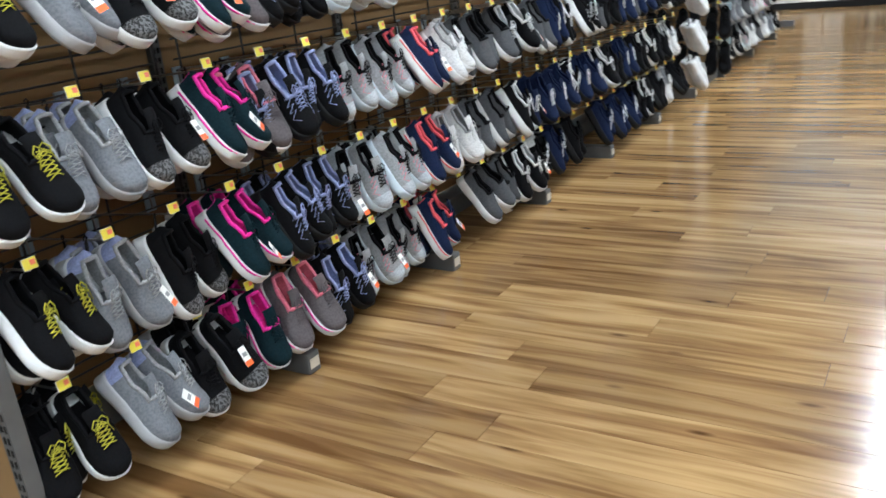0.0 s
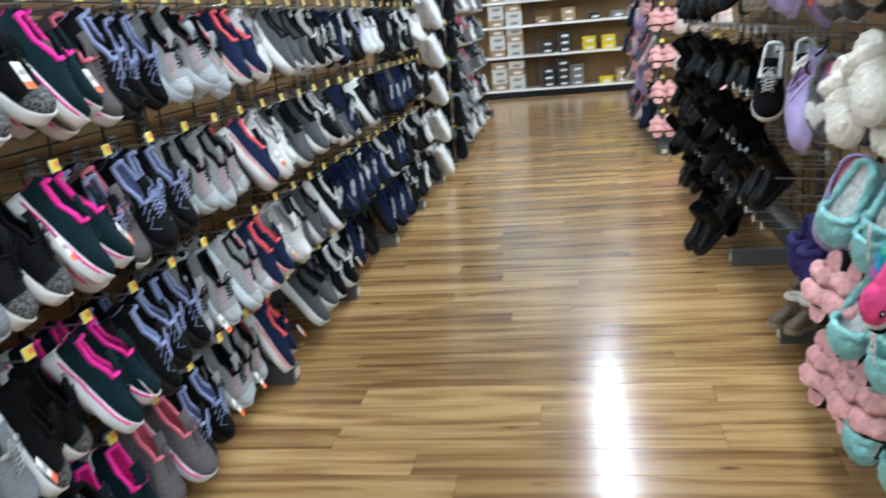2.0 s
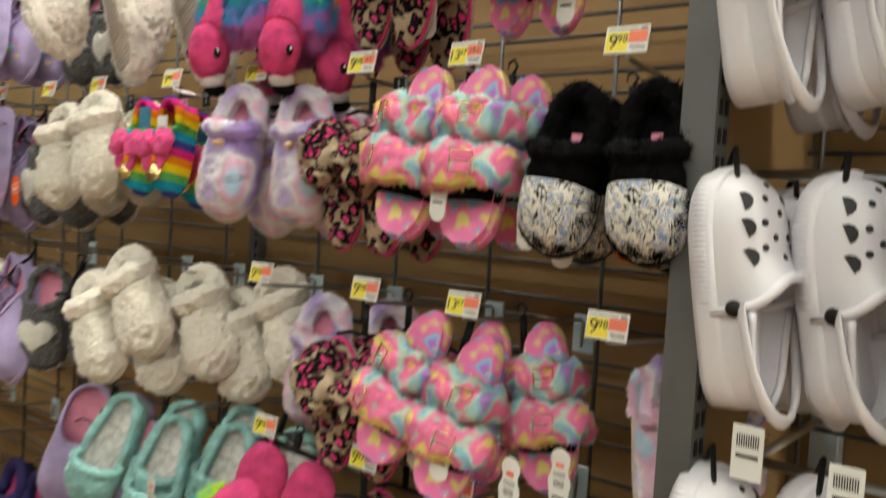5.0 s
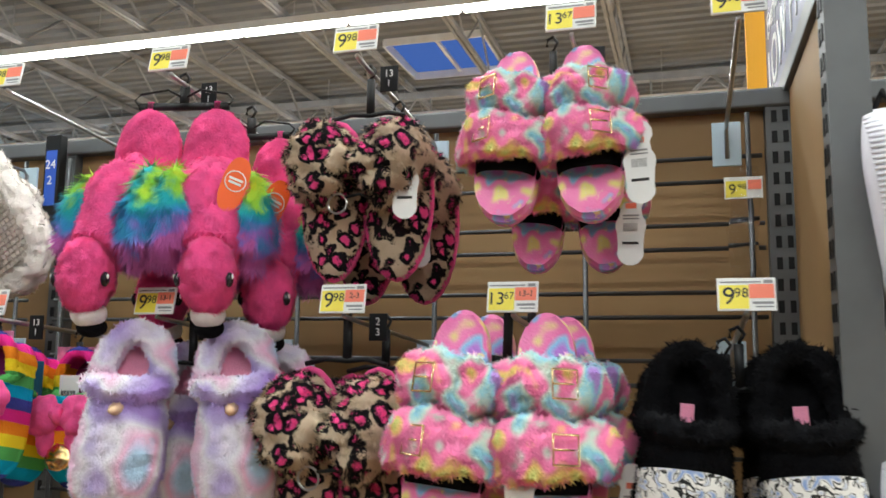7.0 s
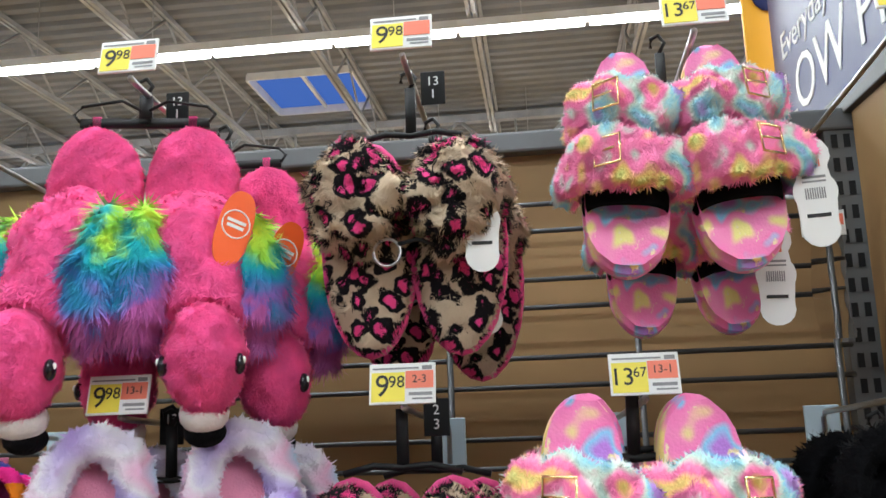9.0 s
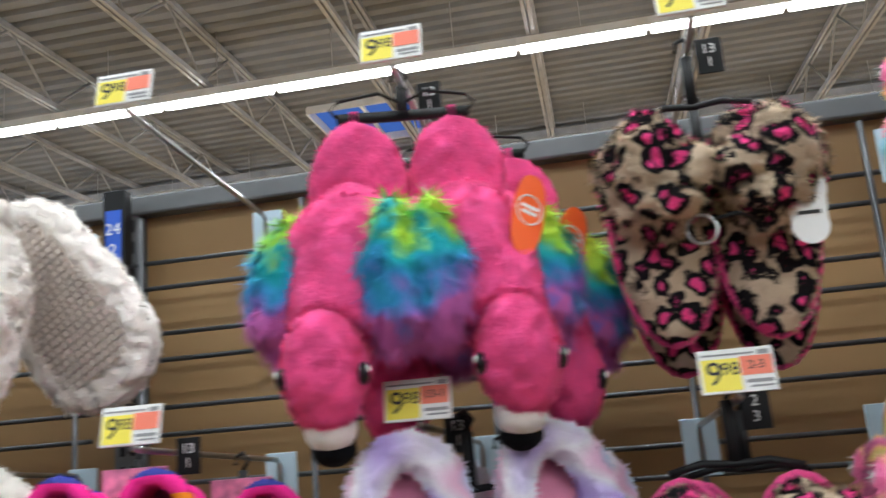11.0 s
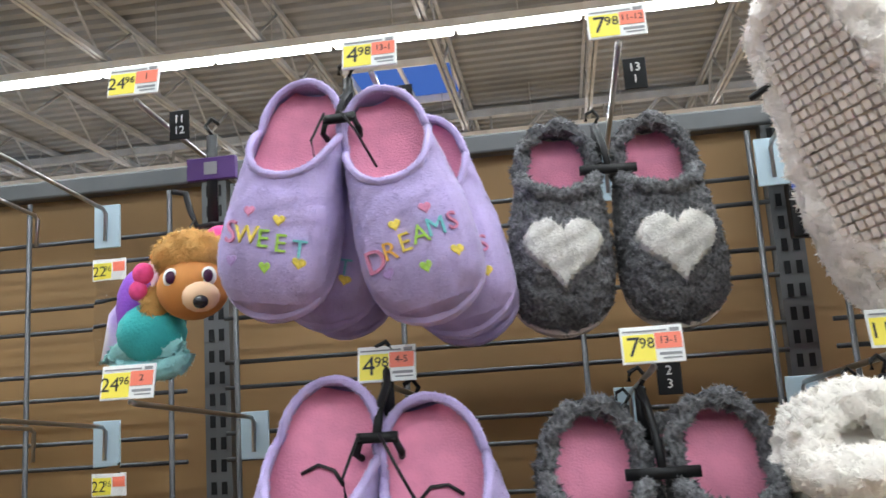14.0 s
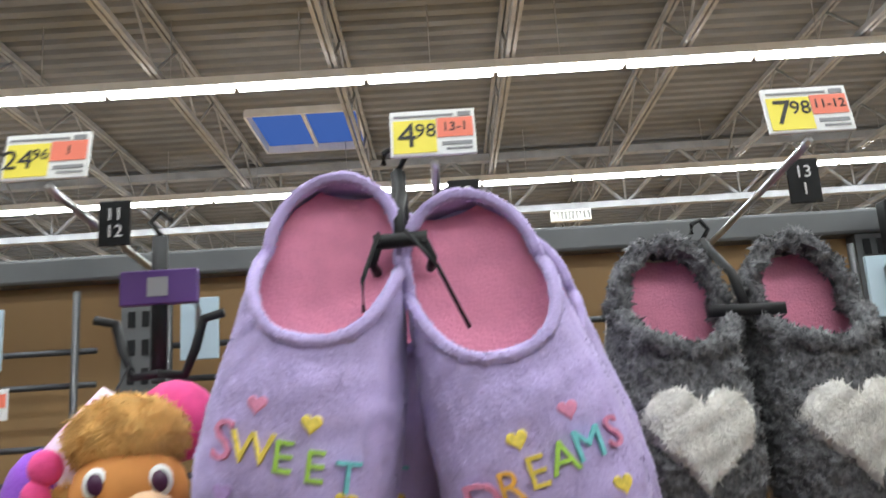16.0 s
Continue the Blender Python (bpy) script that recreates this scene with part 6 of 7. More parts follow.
A, B, C, D, E_, F = 1.785, 1.468, 1.122, 0.862, 0.612, 0.365
HOOKS = {
    A: [(1.32, "9.98", "", ""), (1.499, "13.67", "", "13\n1"), (1.76, "9.98", "", "13\n1"), (2.022, "9.98", "", "13\n1"), (2.285, "9.98", "", ""), (2.557, "11.87", "", ""), (2.775, "7.98", "11-12", "13\n1"), (3.025, "4.98", "13-1", "13\n1"), (3.282, "24.96", "1", "11\n12"), (3.51, "", "", "")],
    B: [(1.323, "9.98", "", ""), (1.566, "13.67", "13-1", ""), (1.768, "9.98", "2-3", "2\n3"), (2.022, "9.98", "13-1", "13\n1"), (2.28, "9.98", "", "13\n1"), (2.557, "11.87", "", "12\n13"), (2.774, "7.98", "13-1", "2\n3"), (3.024, "4.98", "4-5", ""), (3.289, "24.96", "2", ""), (3.51, "22.96", "1", "")],
    C: [(1.323, "9.98", "", ""), (1.546, "13.67", "", ""), (1.736, "9.98", "", ""), (1.987, "9.98", "", ""), (2.224, "", "", ""), (2.50, "", "", ""), (2.72, "", "", ""), (2.95, "", "", ""), (3.2, "", "", "")],
    D: [(1.333, "9.98", "", ""), (1.539, "13.67", "", ""), (1.72, "9.97", "", ""), (1.957, "9.98", "", ""), (2.21, "", "", ""), (2.45, "", "", ""), (2.70, "", "", ""), (2.95, "", "", ""), (3.2, "", "", ""), (3.45, "", "", ""), (3.7, "", "", ""), (3.95, "", "", "")],
    E_: [(1.33, "", "", ""), (1.504, "13.67", "", ""), (1.658, "9.97", "", ""), (1.95, "", "", ""), (2.187, "", "", ""), (2.37, "", "", ""), (2.58, "", "", ""), (2.81, "", "", ""), (3.1, "", "", ""), (3.4, "", "", ""), (3.7, "", "", ""), (4.0, "", "", "")],
    F: [(1.5, "", "", ""), (1.75, "", "", ""), (2.2, "", "", ""), (2.5, "", "", ""), (2.8, "", "", ""), (3.15, "", "", "")],
}
for z, row in HOOKS.items():
    for y, price, size, plate in row:
        peg_hook(R(y, z), price, size, plate=plate, key=None if price else ("hook", "right_plain"), tag=not (z == A and y == 3.51))
# empty pegs keep a second small label on their clip and a clear plastic strip
def clip_label(y, z, price, words):
    t = thing("clip_label", words, "price label", "clip labels", pose(0.602, y + 0.03, z + 0.017, 0, 0, 180))
    lab = part("price_tag", box_data(0, 0.0015, -0.026, 0.026, -0.016, 0.016, 0.0005), M_CARD, t)
    part("yellow_field", box_data(0.0015, 0.002, -0.024, 0.004, -0.014, 0.010), M_YELLOW, lab)
    part("red_field", box_data(0.0015, 0.002, 0.006, 0.024, -0.003, 0.011), M_RED, lab)
    big, cents = price.split(".")
    letters("price_figure", big, 0.022, M_INK, lab, pose(0, -0.015, -0.003) @ FACE, 0.0002)
    letters("cents_figure", cents, 0.012, M_INK, lab, pose(0, -0.002, 0.001) @ FACE, 0.0002)
    return t


M_FILM = bpy.data.materials.new("clear_film")
M_FILM.use_nodes = True
fb = M_FILM.node_tree.nodes["Principled BSDF"]
fb.inputs["Transmission Weight"].default_value, fb.inputs["Roughness"].default_value, fb.inputs["IOR"].default_value = 1.0, 0.05, 1.4


def film_strip(y, z, h, words="clear plastic sleeve hanging from an empty clip"):
    b = Build().grid(lambda u, v: (0.004 * math.sin(9 * v * math.pi) * (0.4 + u), (u - 0.5) * 0.04 + 0.003 * math.sin(7 * v), -v * h), 5, 24)
    ob = tagged(part("plastic_sleeve", b.mesh("plastic_sleeve"), M_FILM, None, "", pose(0.597, y + 0.03, z + 0.017, 0, 0, 180)), words, "plastic sleeve")
    ob.visible_shadow = False
    return ob


for y, z, price in ((1.30, 1.665, "9.98"), (2.28, 1.665, "9.98"), (3.50, 1.665, "22.96"), (3.50, 1.36, "22.96")):
    clip_label(y, z, price, "small yellow and red price label under an empty clip")
    film_strip(y, z + 0.03, 0.17)

# top row
band_sandal_pair(R(1.525, A - 0.005, 0.27) @ NARROW, "tie", "pink tie-dye plush two-strap sandals with gold buckles", M_TIEDYE, M_TIEDYE, M_TIEGOLD, True, 10, "tie-dye sandals")
copy_thing(THING_CACHE["tie"], R(1.515, A - 0.05, 0.36, 0, 4) @ NARROW)
leopard_pair(R(1.762, A - 0.012, 0.29))
leopard_pair(R(1.750, A - 0.035, 0.37, 0, -3))
flamingo_pair(R(2.025, A - 0.004, 0.275, 0, 12))
flamingo_pair(R(1.985, A - 0.02, 0.385, 0, 4))
furry_pair("cream_slides", "cream fleece slippers hung with dotted beige soles outward", R(2.640, A - 0.030, 0.165, 15, -14), M_CREAMPINK, M_CREAMPINK, 9000, 0.0065, L=0.235, w=0.060, H=0.078, back=True, group="cream slippers")
furry_pair("cream_slides", "", R(2.585, A - 0.03, 0.30, 26, -4), None, None)
grey_heart_pair(R(2.795, A - 0.025, 0.42, 0, 6) @ BIG)
lavender_pair(R(3.050, A - 0.005, 0.235, 2, 0))
lavender_pair(R(3.015, A - 0.012, 0.315, 0, -6))
lavender_pair(R(3.015, A - 0.016, 0.39, 0, -6))
dog_pair(R(3.245, A - 0.01, 0.345, 0, 0) @ Matrix.Diagonal((1, -1, 1, 1)))

# second row
furry_pair("black_plush", "black plush slippers with white scrawled print on the toes", R(1.33, B - 0.03, 0.27), M_BLACKFUR, M_BLACKFUR, 4200, 0.009, L=0.205, w=0.044, spread=0.05, insole=M_BLACKFUR, sole=M_BLACKRUB, group="black plush slippers")
M_SCRAWL = ramp_mat("scrawled_print", [(0.40, (0.78, 0.76, 0.72)), (0.455, (0.78, 0.76, 0.72)), (0.47, (0.02, 0.02, 0.02)), (0.53, (0.02, 0.02, 0.02)), (0.545, (0.8, 0.78, 0.74)), (0.74, (0.25, 0.35, 0.6))], 110, detail=0.0, distortion=1.0)
for sl in [o for o in THING_CACHE["black_plush"].children if o.name.startswith("slipper")]:
    cap = Build().grid(lambda u, v: (lambda th, s: (s * 0.205, half_width(min(s, 0.999), 0.044, 1.2) * 1.10 * math.copysign(abs(math.sin(th)) ** 0.8, th), 0.0126 + 0.066 * (1 - max(0, (s - 0.45) / 0.55) ** 2.6) ** 0.5 * max(0, math.cos(th)) ** 0.7))((u * 2 - 1) * math.pi / 2, 0.60 + 0.395 * v), 17, 12)
    part("printed_toe", cap.mesh("printed_toe"), M_SCRAWL, sl, "white toe with scrawled print")
    part("badge", box_data(0.05, 0.075, -0.007, 0.007, 0.024, 0.026), M_PINK, sl)
furry_pair("black_plush", "", R(1.34, B - 0.04, 0.36), None, None)
for dx, dy in ((0.02, 0.0), (0.11, -0.01)):
    copy_thing(THING_CACHE["tie"], R(1.575 + dy, B + 0.008, 0.235 + dx, -2, 4) @ Matrix.Diagonal((1.2, 1.2, 1.2, 1)))
leopard_pair(R(1.775, B - 0.002, 0.265) @ BIG)
leopard_pair(R(1.755, B - 0.012, 0.345, 0, -4) @ BIG)
furry_pair("unicorn", "white and lilac unicorn plush slippers with closed eyes", R(1.99, B - 0.01, 0.27, 0, 22), M_UNICORN, M_UNICORN, 7000, 0.007, L=0.22, w=0.048, rim=0.016, s_open=0.28, insole=M_PINK, group="unicorn slippers")
for sl in [o for o in THING_CACHE["unicorn"].children if o.name.startswith("slipper")]:
    for e in (-0.022, 0.022):
        part("eyelash", Build().tube([(0.135, e - 0.008, 0.062), (0.141, e, 0.066), (0.135, e + 0.008, 0.062)], 0.0013, 5).mesh("eyelash"), M_INK, sl)
    part("horn", Build().tube([(0.10, 0, 0.07), (0.108, 0, 0.098)], [0.009, 0.002], 8).mesh("horn"), M_PEACH, sl, "peach plush horn")
furry_pair("unicorn", "", R(1.97, B - 0.035, 0.36, 0, 14), None, None)
rainbow_pair(R(2.29, B - 0.01, 0.26) @ SMALL)
rainbow_pair(R(2.23, B - 0.03, 0.35))
furry_pair("cream", "fluffy cream fleece slippers with cream lining", R(2.575, B - 0.02, 0.24, 12, 6) @ SMALL, M_CREAM, M_CREAM, 8000, 0.0065, L=0.225, w=0.06, rim=0.023, s_open=0.22, insole=M_CREAM, group="cream slippers")
furry_pair("cream", "", R(2.57, B - 0.03, 0.34, 12, 10), None, None)
grey_heart_pair(R(2.78, B - 0.02, 0.34, 0, 6) @ Matrix.Diagonal((1.12, 1.12, 1.12, 1)))
grey_heart_pair(R(2.79, B - 0.04, 0.45))
lavender_pair(R(3.025, B + 0.020, 0.235) @ Matrix.Diagonal((1.15, 1.15, 1.15, 1)), False)
lavender_pair(R(3.02, B - 0.016, 0.34, 0, -6), False)

# third row
furry_pair("unicorn", "", R(1.32, C - 0.03, 0.42, 0, 78), None, None)
for k in range(2):
    copy_thing(THING_CACHE["tie"], R(1.55 - 0.02 * k, C - 0.005, 0.26 + 0.1 * k, -16 + 22 * k, 6 + 4 * k) @ Matrix.Diagonal((1.15, 1.15, 1.15, 1)))
    leopard_pair(R(1.75 - 0.01 * k, C - 0.005, 0.25 + 0.09 * k, 0, 6) @ BIG)
furry_pair("unicorn", "", R(1.90, C - 0.02, 0.40, 0, 30), None, None)
furry_pair("cream", "", R(2.42, C - 0.005, 0.22, 30, 12), None, None)
furry_pair("cream", "", R(2.30, C - 0.02, 0.30, 20, 14), None, None)
furry_pair("cream", "", R(2.16, C - 0.02, 0.38, 24, 14), None, None)
grey_heart_pair(R(2.73, C - 0.03, 0.30, 0, 40))
lavender_pair(R(2.86, C - 0.012, 0.25, 0, -10), False)
# fourth row
for k in range(2):
    copy_thing(THING_CACHE["tie"], R(1.545 - 0.02 * k, D - 0.005, 0.25 + 0.1 * k, 9 - 14 * k, 4 + 4 * k) @ Matrix.Diagonal((1.15, 1.15, 1.15, 1)))
    leopard_pair(R(1.745 - 0.01 * k, D - 0.01, 0.26 + 0.09 * k, 0, 10) @ BIG)
furry_pair("blush_socks", "pale pink and grey fuzzy slipper socks", R(1.33, D - 0.02, 0.42, 0, 74), M_BABYPINK, M_WHITEFUR, 3000, 0.008, L=0.22, group="fuzzy slipper socks")
flamingo_pair(R(1.90, D + 0.01, 0.26, -14, 24))
MINT_Y = ((D, 2.30, 0.22), (D, 2.20, 0.29), (D, 2.10, 0.36), (E_, 2.20, 0.23), (E_, 2.10, 0.30), (E_, 2.0, 0.37))
furry_pair("mint", "mint plush slippers with light grey knit heels", R(2.30, D - 0.01, 0.26, -14, 20), M_MINT, M_MINT, 4200, 0.009, L=0.225, w=0.050, rim=0.006, insole=M_GREYKNIT, sole=M_GREYKNIT, group="mint slippers", s_open=0.60, a=18)
for z, y, x in MINT_Y[1:]:
    furry_pair("mint", "", R(y, z - 0.015, x + 0.04, -14, 22), None, None)
lavender_pair(R(2.60, D - 0.02, 0.32, 0, 50), False)
# fifth and sixth rows
bow_band_pair(R(2.42, E_ - 0.0, 0.22, 0, 14))
for z, y, x in ((E_, 2.36, 0.31), (E_, 2.48, 0.28), (F, 2.46, 0.23), (F, 2.36, 0.31), (F, 2.56, 0.27), (F, 2.28, 0.25)):
    bow_band_pair(R(y, z - 0.005, x, jig(8), 14 + jig(12)))
for y, z, x in ((1.53, E_, 0.26), (1.50, E_, 0.36), (1.52, F, 0.28)):
    copy_thing(THING_CACHE["tie"], R(y, z - 0.01, x, 0, 6))
for y, z, x in ((1.72, E_, 0.28), (1.74, F, 0.28), (1.33, E_, 0.3)):
    leopard_pair(R(y, z - 0.02, x) @ SMALL)
for y, z, x in ((2.16, F, 0.25), (2.06, F, 0.33)):
    furry_pair("mint", "", R(y, z - 0.015, x + 0.04, -8, 18), None, None)
furry_pair("plum", "navy plush slippers with hot pink lining", R(2.78, E_ - 0.0, 0.25), M_NAVYP, M_NAVYP, 2400, 0.006, L=0.19, w=0.05, insole=M_HOTPINK, sole=M_BLACKRUB, group="navy slippers")
furry_pair("plum", "", R(2.76, E_ - 0.01, 0.34, 0, 8), None, None)

# white scalloped tags and orange tags
for y, z, x, ln in ((1.425, 1.625, 0.20, 2), (1.44, 1.57, 0.28, -2), (1.695, 1.625, 0.235, 0), (1.70, 1.575, 0.30, 4), (1.545, 1.30, 0.165, -4), (1.44, 1.27, 0.22, 0), (1.40, 1.25, 0.24, 3), (1.52, 0.955, 0.17, -6), (1.43, 0.915, 0.20, -3), (1.38, 0.93, 0.24, 0),
                    (1.66, 0.95, 0.2, -8), (1.62, 0.935, 0.23, 8), (2.20, 0.70, 0.17, 0), (2.10, 0.675, 0.21, 4), (2.14, 0.475, 0.17, 0), (1.47, 0.655, 0.18, -6), (1.40, 0.67, 0.24, 0), (2.44, 1.005, 0.18, 4), (3.00, 1.60, 0.38, 0)):
    swing_tag(R(y, z, x, ln, jig(8)))
for y, z, x, ln in ((1.915, 1.63, 0.225, -18), (1.885, 1.61, 0.27, -24), (2.86, 1.25, 0.20, 0), (2.62, 1.33, 0.20, 16), (1.97, 0.715, 0.17, 24), (1.36, 1.25, 0.34, 0), (2.76, 0.95, 0.24, 0), (1.34, 0.66, 0.25, 0)):
    swing_tag(R(y, z, x, ln, 42 if z > 1.6 else 6), "orange")
# aisle marker plate on the upright
t = thing("section_marker", "black plastic section marker with blue number label", "marker", "", R(2.52, 1.74, 0.61))
part("holder", box_data(0, 0.02, -0.017, 0.017, -0.11, 0.09, 0.002), M_BLACK, t)
bl = part("blue_label", box_data(0.0202, 0.021, -0.012, 0.012, -0.045, 0.06), mat("blue_label", (0.02, 0.10, 0.55), 0.4), t)
letters("aisle_number", "24", 0.024, M_CARD, bl, pose(0.0205, 0, 0.032) @ FACE, 0.0002)
letters("section_number", "2", 0.024, M_CARD, bl, pose(0.0205, 0, 0.002) @ FACE, 0.0002)

# ---- foam clogs on horizontal bars ----
for zz in (1.67, 1.335, 1.0, 0.68):
    rail = thing("hang_bar", "zinc hanging bar on wall brackets", "display bar", "clog hanging bars", pose(0.34, 0.02, zz + 0.017))
    part("bar", Build().tube([(0, 0.6, 0), (0, 1.19, 0)], 0.006, 8).mesh("bar"), M_CHROME, rail)
    for yy in (0.64, 1.17):
        part("bracket", Build().tube([(0, yy, 0), (0.30, yy, 0), (0.33, yy, -0.05)], 0.006, 8).mesh("bracket"), M_CHROME, rail)
        part("bracket_clip", box_data(0.31, 0.345, yy - 0.02, yy + 0.02, -0.08, 0.01, 0.002), M_FROST, rail)
    k = 0
    yy = 1.185
    while yy > 0.72:
        m = R(yy, zz + 0.012, 0.24 + (0.05 if k % 2 else 0), 0, 84 if k % 2 == 0 else 66)
        clog(m)
        clog(R(yy - 0.03, zz - 0.005, 0.36, 0, 80)) if zz > 1 else None
        yy -= 0.105
        k += 1
for y, z in ((1.14, 1.03), (1.04, 1.01), (0.96, 1.02), (1.1, 0.69)):
    t = thing("barcode_tag", "white card tag with barcode", "tag", "barcode tags", R(y, z, 0.22))
    part("card", box_data(0, 0.001, -0.017, 0.017, -0.03, 0.03, 0.0003), M_CARD, t)
    bars = Build()
    for k in range(10):
        bars.box(0.001, 0.0015, -0.012 + 0.0025 * k, -0.0107 + 0.0025 * k, 0.006, 0.02)
    part("barcode", bars.mesh("barcode", False), M_INK, t)
    part("text_bar", Build().box(0.001, 0.0015, -0.012, 0.012, -0.006, -0.002).mesh("text_bar", False), M_INK, t)

# ---- boots further along ----
boot_kinds = [("chelsea", M_LEATHER, M_BLACKRUB, "black leather ankle boots with lug soles", 0.09, None), ("suede_tall", M_SUEDE, M_BLACKRUB, "tall black suede boots", 0.2, None), ("combat", M_LEATHER, M_BLACKRUB, "black laced combat boots", 0.12, "lace"), ("taupe_lace", M_TAUPE, mat("taupe_rubber", (0.25, 0.19, 0.14), 0.6, 0, 20, 0.08), "taupe laced boots with fleece trim", 0.09, "taupe")]


def boots(kind, m):
    k, mt, so, words, sh, extra = boot_kinds[kind]
    return boot_pair(m, k, mt, so, words, sh, M_CREAM if extra == "taupe" else None, laces=M_BLACK if extra == "lace" else (M_CARD if extra == "taupe" else None))


for y, z in ((3.82, A), (3.70, B), (3.86, B), (3.1, C)):
    boots(3, R(y, z - 0.02, 0.36, 0, 12 + jig(15)) @ BS)
def white_peg(m, reach):
    """A peg with a small white label at its tip."""
    key = ("white_peg", reach)
    if key in THING_CACHE:
        return copy_thing(THING_CACHE[key], m)
    t = thing("peg_hook", "zinc wire peg hook with a small white label", "display hook", "white label peg hooks", m)
    part("wire", Build().tube([(0, 0, 0), (-0.01, 0, -0.002), (-reach + 0.012, 0, -0.028), (-reach + 0.004, 0, -0.034), (-reach + 0.006, 0, -0.075)], 0.0032, 6).mesh("wire"), M_CHROME, t)
    part("price_tag", box_data(0.0, 0.002, -0.011, 0.011, -0.006, 0.024, 0.0006), M_CARD, t, "small white label")
    THING_CACHE[key] = t
    return t


for r, z in enumerate((A, B, C, D, E_, F)):
    for i in range(17):
        y = 3.62 + 0.155 * i
        white_peg(R(y, z + jig(0.006)), 0.34)
        if y < (3.95 + 0.12 * r if r < 3 else 4.2) or (r == 4 and y < 4.5 and i % 2) or (r == 5 and y < 4.6):
            continue
        boots(0 if (z in (C, B) and y < 4.9) else rng.choice([0, 1, 2, 0]), R(y + jig(0.02), z - 0.02 + jig(0.02), 0.34 + jig(0.04), jig(9), 20 + jig(45)) @ BS)
sneaker_pair("black_white", R(3.36, C - 0.01, 0.27, 0, 70))
boots(0, R(4.42, 0.36, 0.22, 0, 20))
boots(0, R(3.62, D - 0.1, 0.34, 0, 12))
boot_pair(R(3.30, 0.076, 0.33, 0, 30) @ Matrix.Diagonal((0.66, 0.66, 0.66, 1)), "fur_bootie", M_TAUPE, mat("taupe_rubber", (0.25, 0.19, 0.14)), "taupe suede booties with cream fleece cuffs, standing on the base", 0.06, M_CREAM, L=0.2, w=0.042, upright=True)
boot_pair(R(3.42, 0.18, 0.36, 0, 60) @ Matrix.Diagonal((0.66, 0.66, 0.66, 1)), "fur_bootie", M_TAUPE, None, "")

# ---- far runs, end displays ----
for z in (1.55, 1.25, 0.95, 0.65, 0.36):
    for i in range(3):
        x = -1.52 - 0.26 * i
        peg_hook(pose(x, 7.66, z, 0, 0, -90), key=("hook", "left"))
        sneaker_pair("black", pose(x + jig(0.01), 7.70, z - 0.01, 0, 0, -90 + jig(6)))
        x = 0.30 + 0.22 * i
        peg_hook(pose(x, 7.72, z, 0, 0, -90), key=("hook", "left"))
        mm = pose(x + jig(0.01), 7.76, z - 0.01, 0, 0, -90 + jig(6))
        (bow_band_pair if i == 0 or z < 0.7 else (lambda q: furry_pair("blush_socks", "", q, None, None)))(mm)
for z in (1.6, 1.3, 1.0, 0.7, 0.4):
    for i in range(7):
        sneaker_pair(rng.choice(["white", "ombre", "grey_fleece", "white", "grey_slip", "rose_grey", "bw_zig"]), left_at(8.1 + 0.3 * i, z, 0.02, jig(6)))
    for i in range(7):
        q = R(8.35 + 0.34 * i, z, 0.26, 0, jig(10))
        rng.choice([bow_band_pair, lambda m: lavender_pair(m, False), lambda m: furry_pair("blush_socks", "", m, None, None), lambda m: sneaker_pair("rose_grey", m), lambda m: sneaker_pair("navy", m)])(q)
for z in (1.5, 1.2, 0.9, 0.6, 0.32):
    sneaker_pair("white", pose(-1.60, 7.02, z, 0, 0, 60))

# ---- back wall shelving and signs ----
BY = 13.75
shelf = thing("wall_shelving", "grey steel shelving with shoe boxes along the back wall", "store shelving", "", pose(0, BY, 0))
part("back_board", box_data(-2.6, 3.2, 0.5, 0.53, 0.1, 1.95), M_TAN, shelf)
part("base", box_data(-2.6, 3.2, 0.0, 0.5, 0.0, 0.10, 0.004), M_BLACK, shelf, "black plinth")
for z in (0.10, 0.62, 1.08, 1.45, 1.83):
    sh = part("shelf", box_data(-2.6, 3.2, 0.01, 0.5, z, z + 0.03, 0.003), mat("cream_steel", (0.6, 0.58, 0.52), 0.5, 0, 6, 0.05), shelf)
    part("price_rail", box_data(-2.6, 3.2, 0.0, 0.009, z - 0.003, z + 0.034), M_CARD, sh)
for x in (-2.6, -1.05, 0.5, 2.05, 3.2):
    part("upright", box_data(x - 0.015, x + 0.015, 0.46, 0.50, 0, 2.0), M_GREY, shelf)
shades = [mat("box_white", (0.66, 0.64, 0.6), 0.6, 0, 20, 0.04), mat("box_black", (0.02, 0.02, 0.022), 0.5), mat("box_yellow", (0.8, 0.6, 0.02), 0.5), mat("box_tan", (0.42, 0.28, 0.16), 0.6, 0, 14, 0.06), mat("box_grey", (0.2, 0.2, 0.21), 0.6)]


def shoe_box(x, z, w, h, k, y=0.05):
    b = thing("shoe_box", ("white", "black", "yellow", "brown", "grey")[k] + " cardboard shoe box stacked on a shelf", "shoe box", "shoe boxes", pose(x, BY + y, z))
    part("box", box_data(-w / 2, w / 2, 0, 0.3, 0, h - 0.03, 0.002), shades[k], b)
    part("lid", box_data(-w / 2 - 0.004, w / 2 + 0.004, -0.004, 0.304, h - 0.034, h - 0.002, 0.002), shades[k], b)
    part("end_label", box_data(-w * 0.2, w * 0.3, -0.003, 0.0, h * 0.2, h * 0.55), M_CARD if k else M_GREYINK, b)


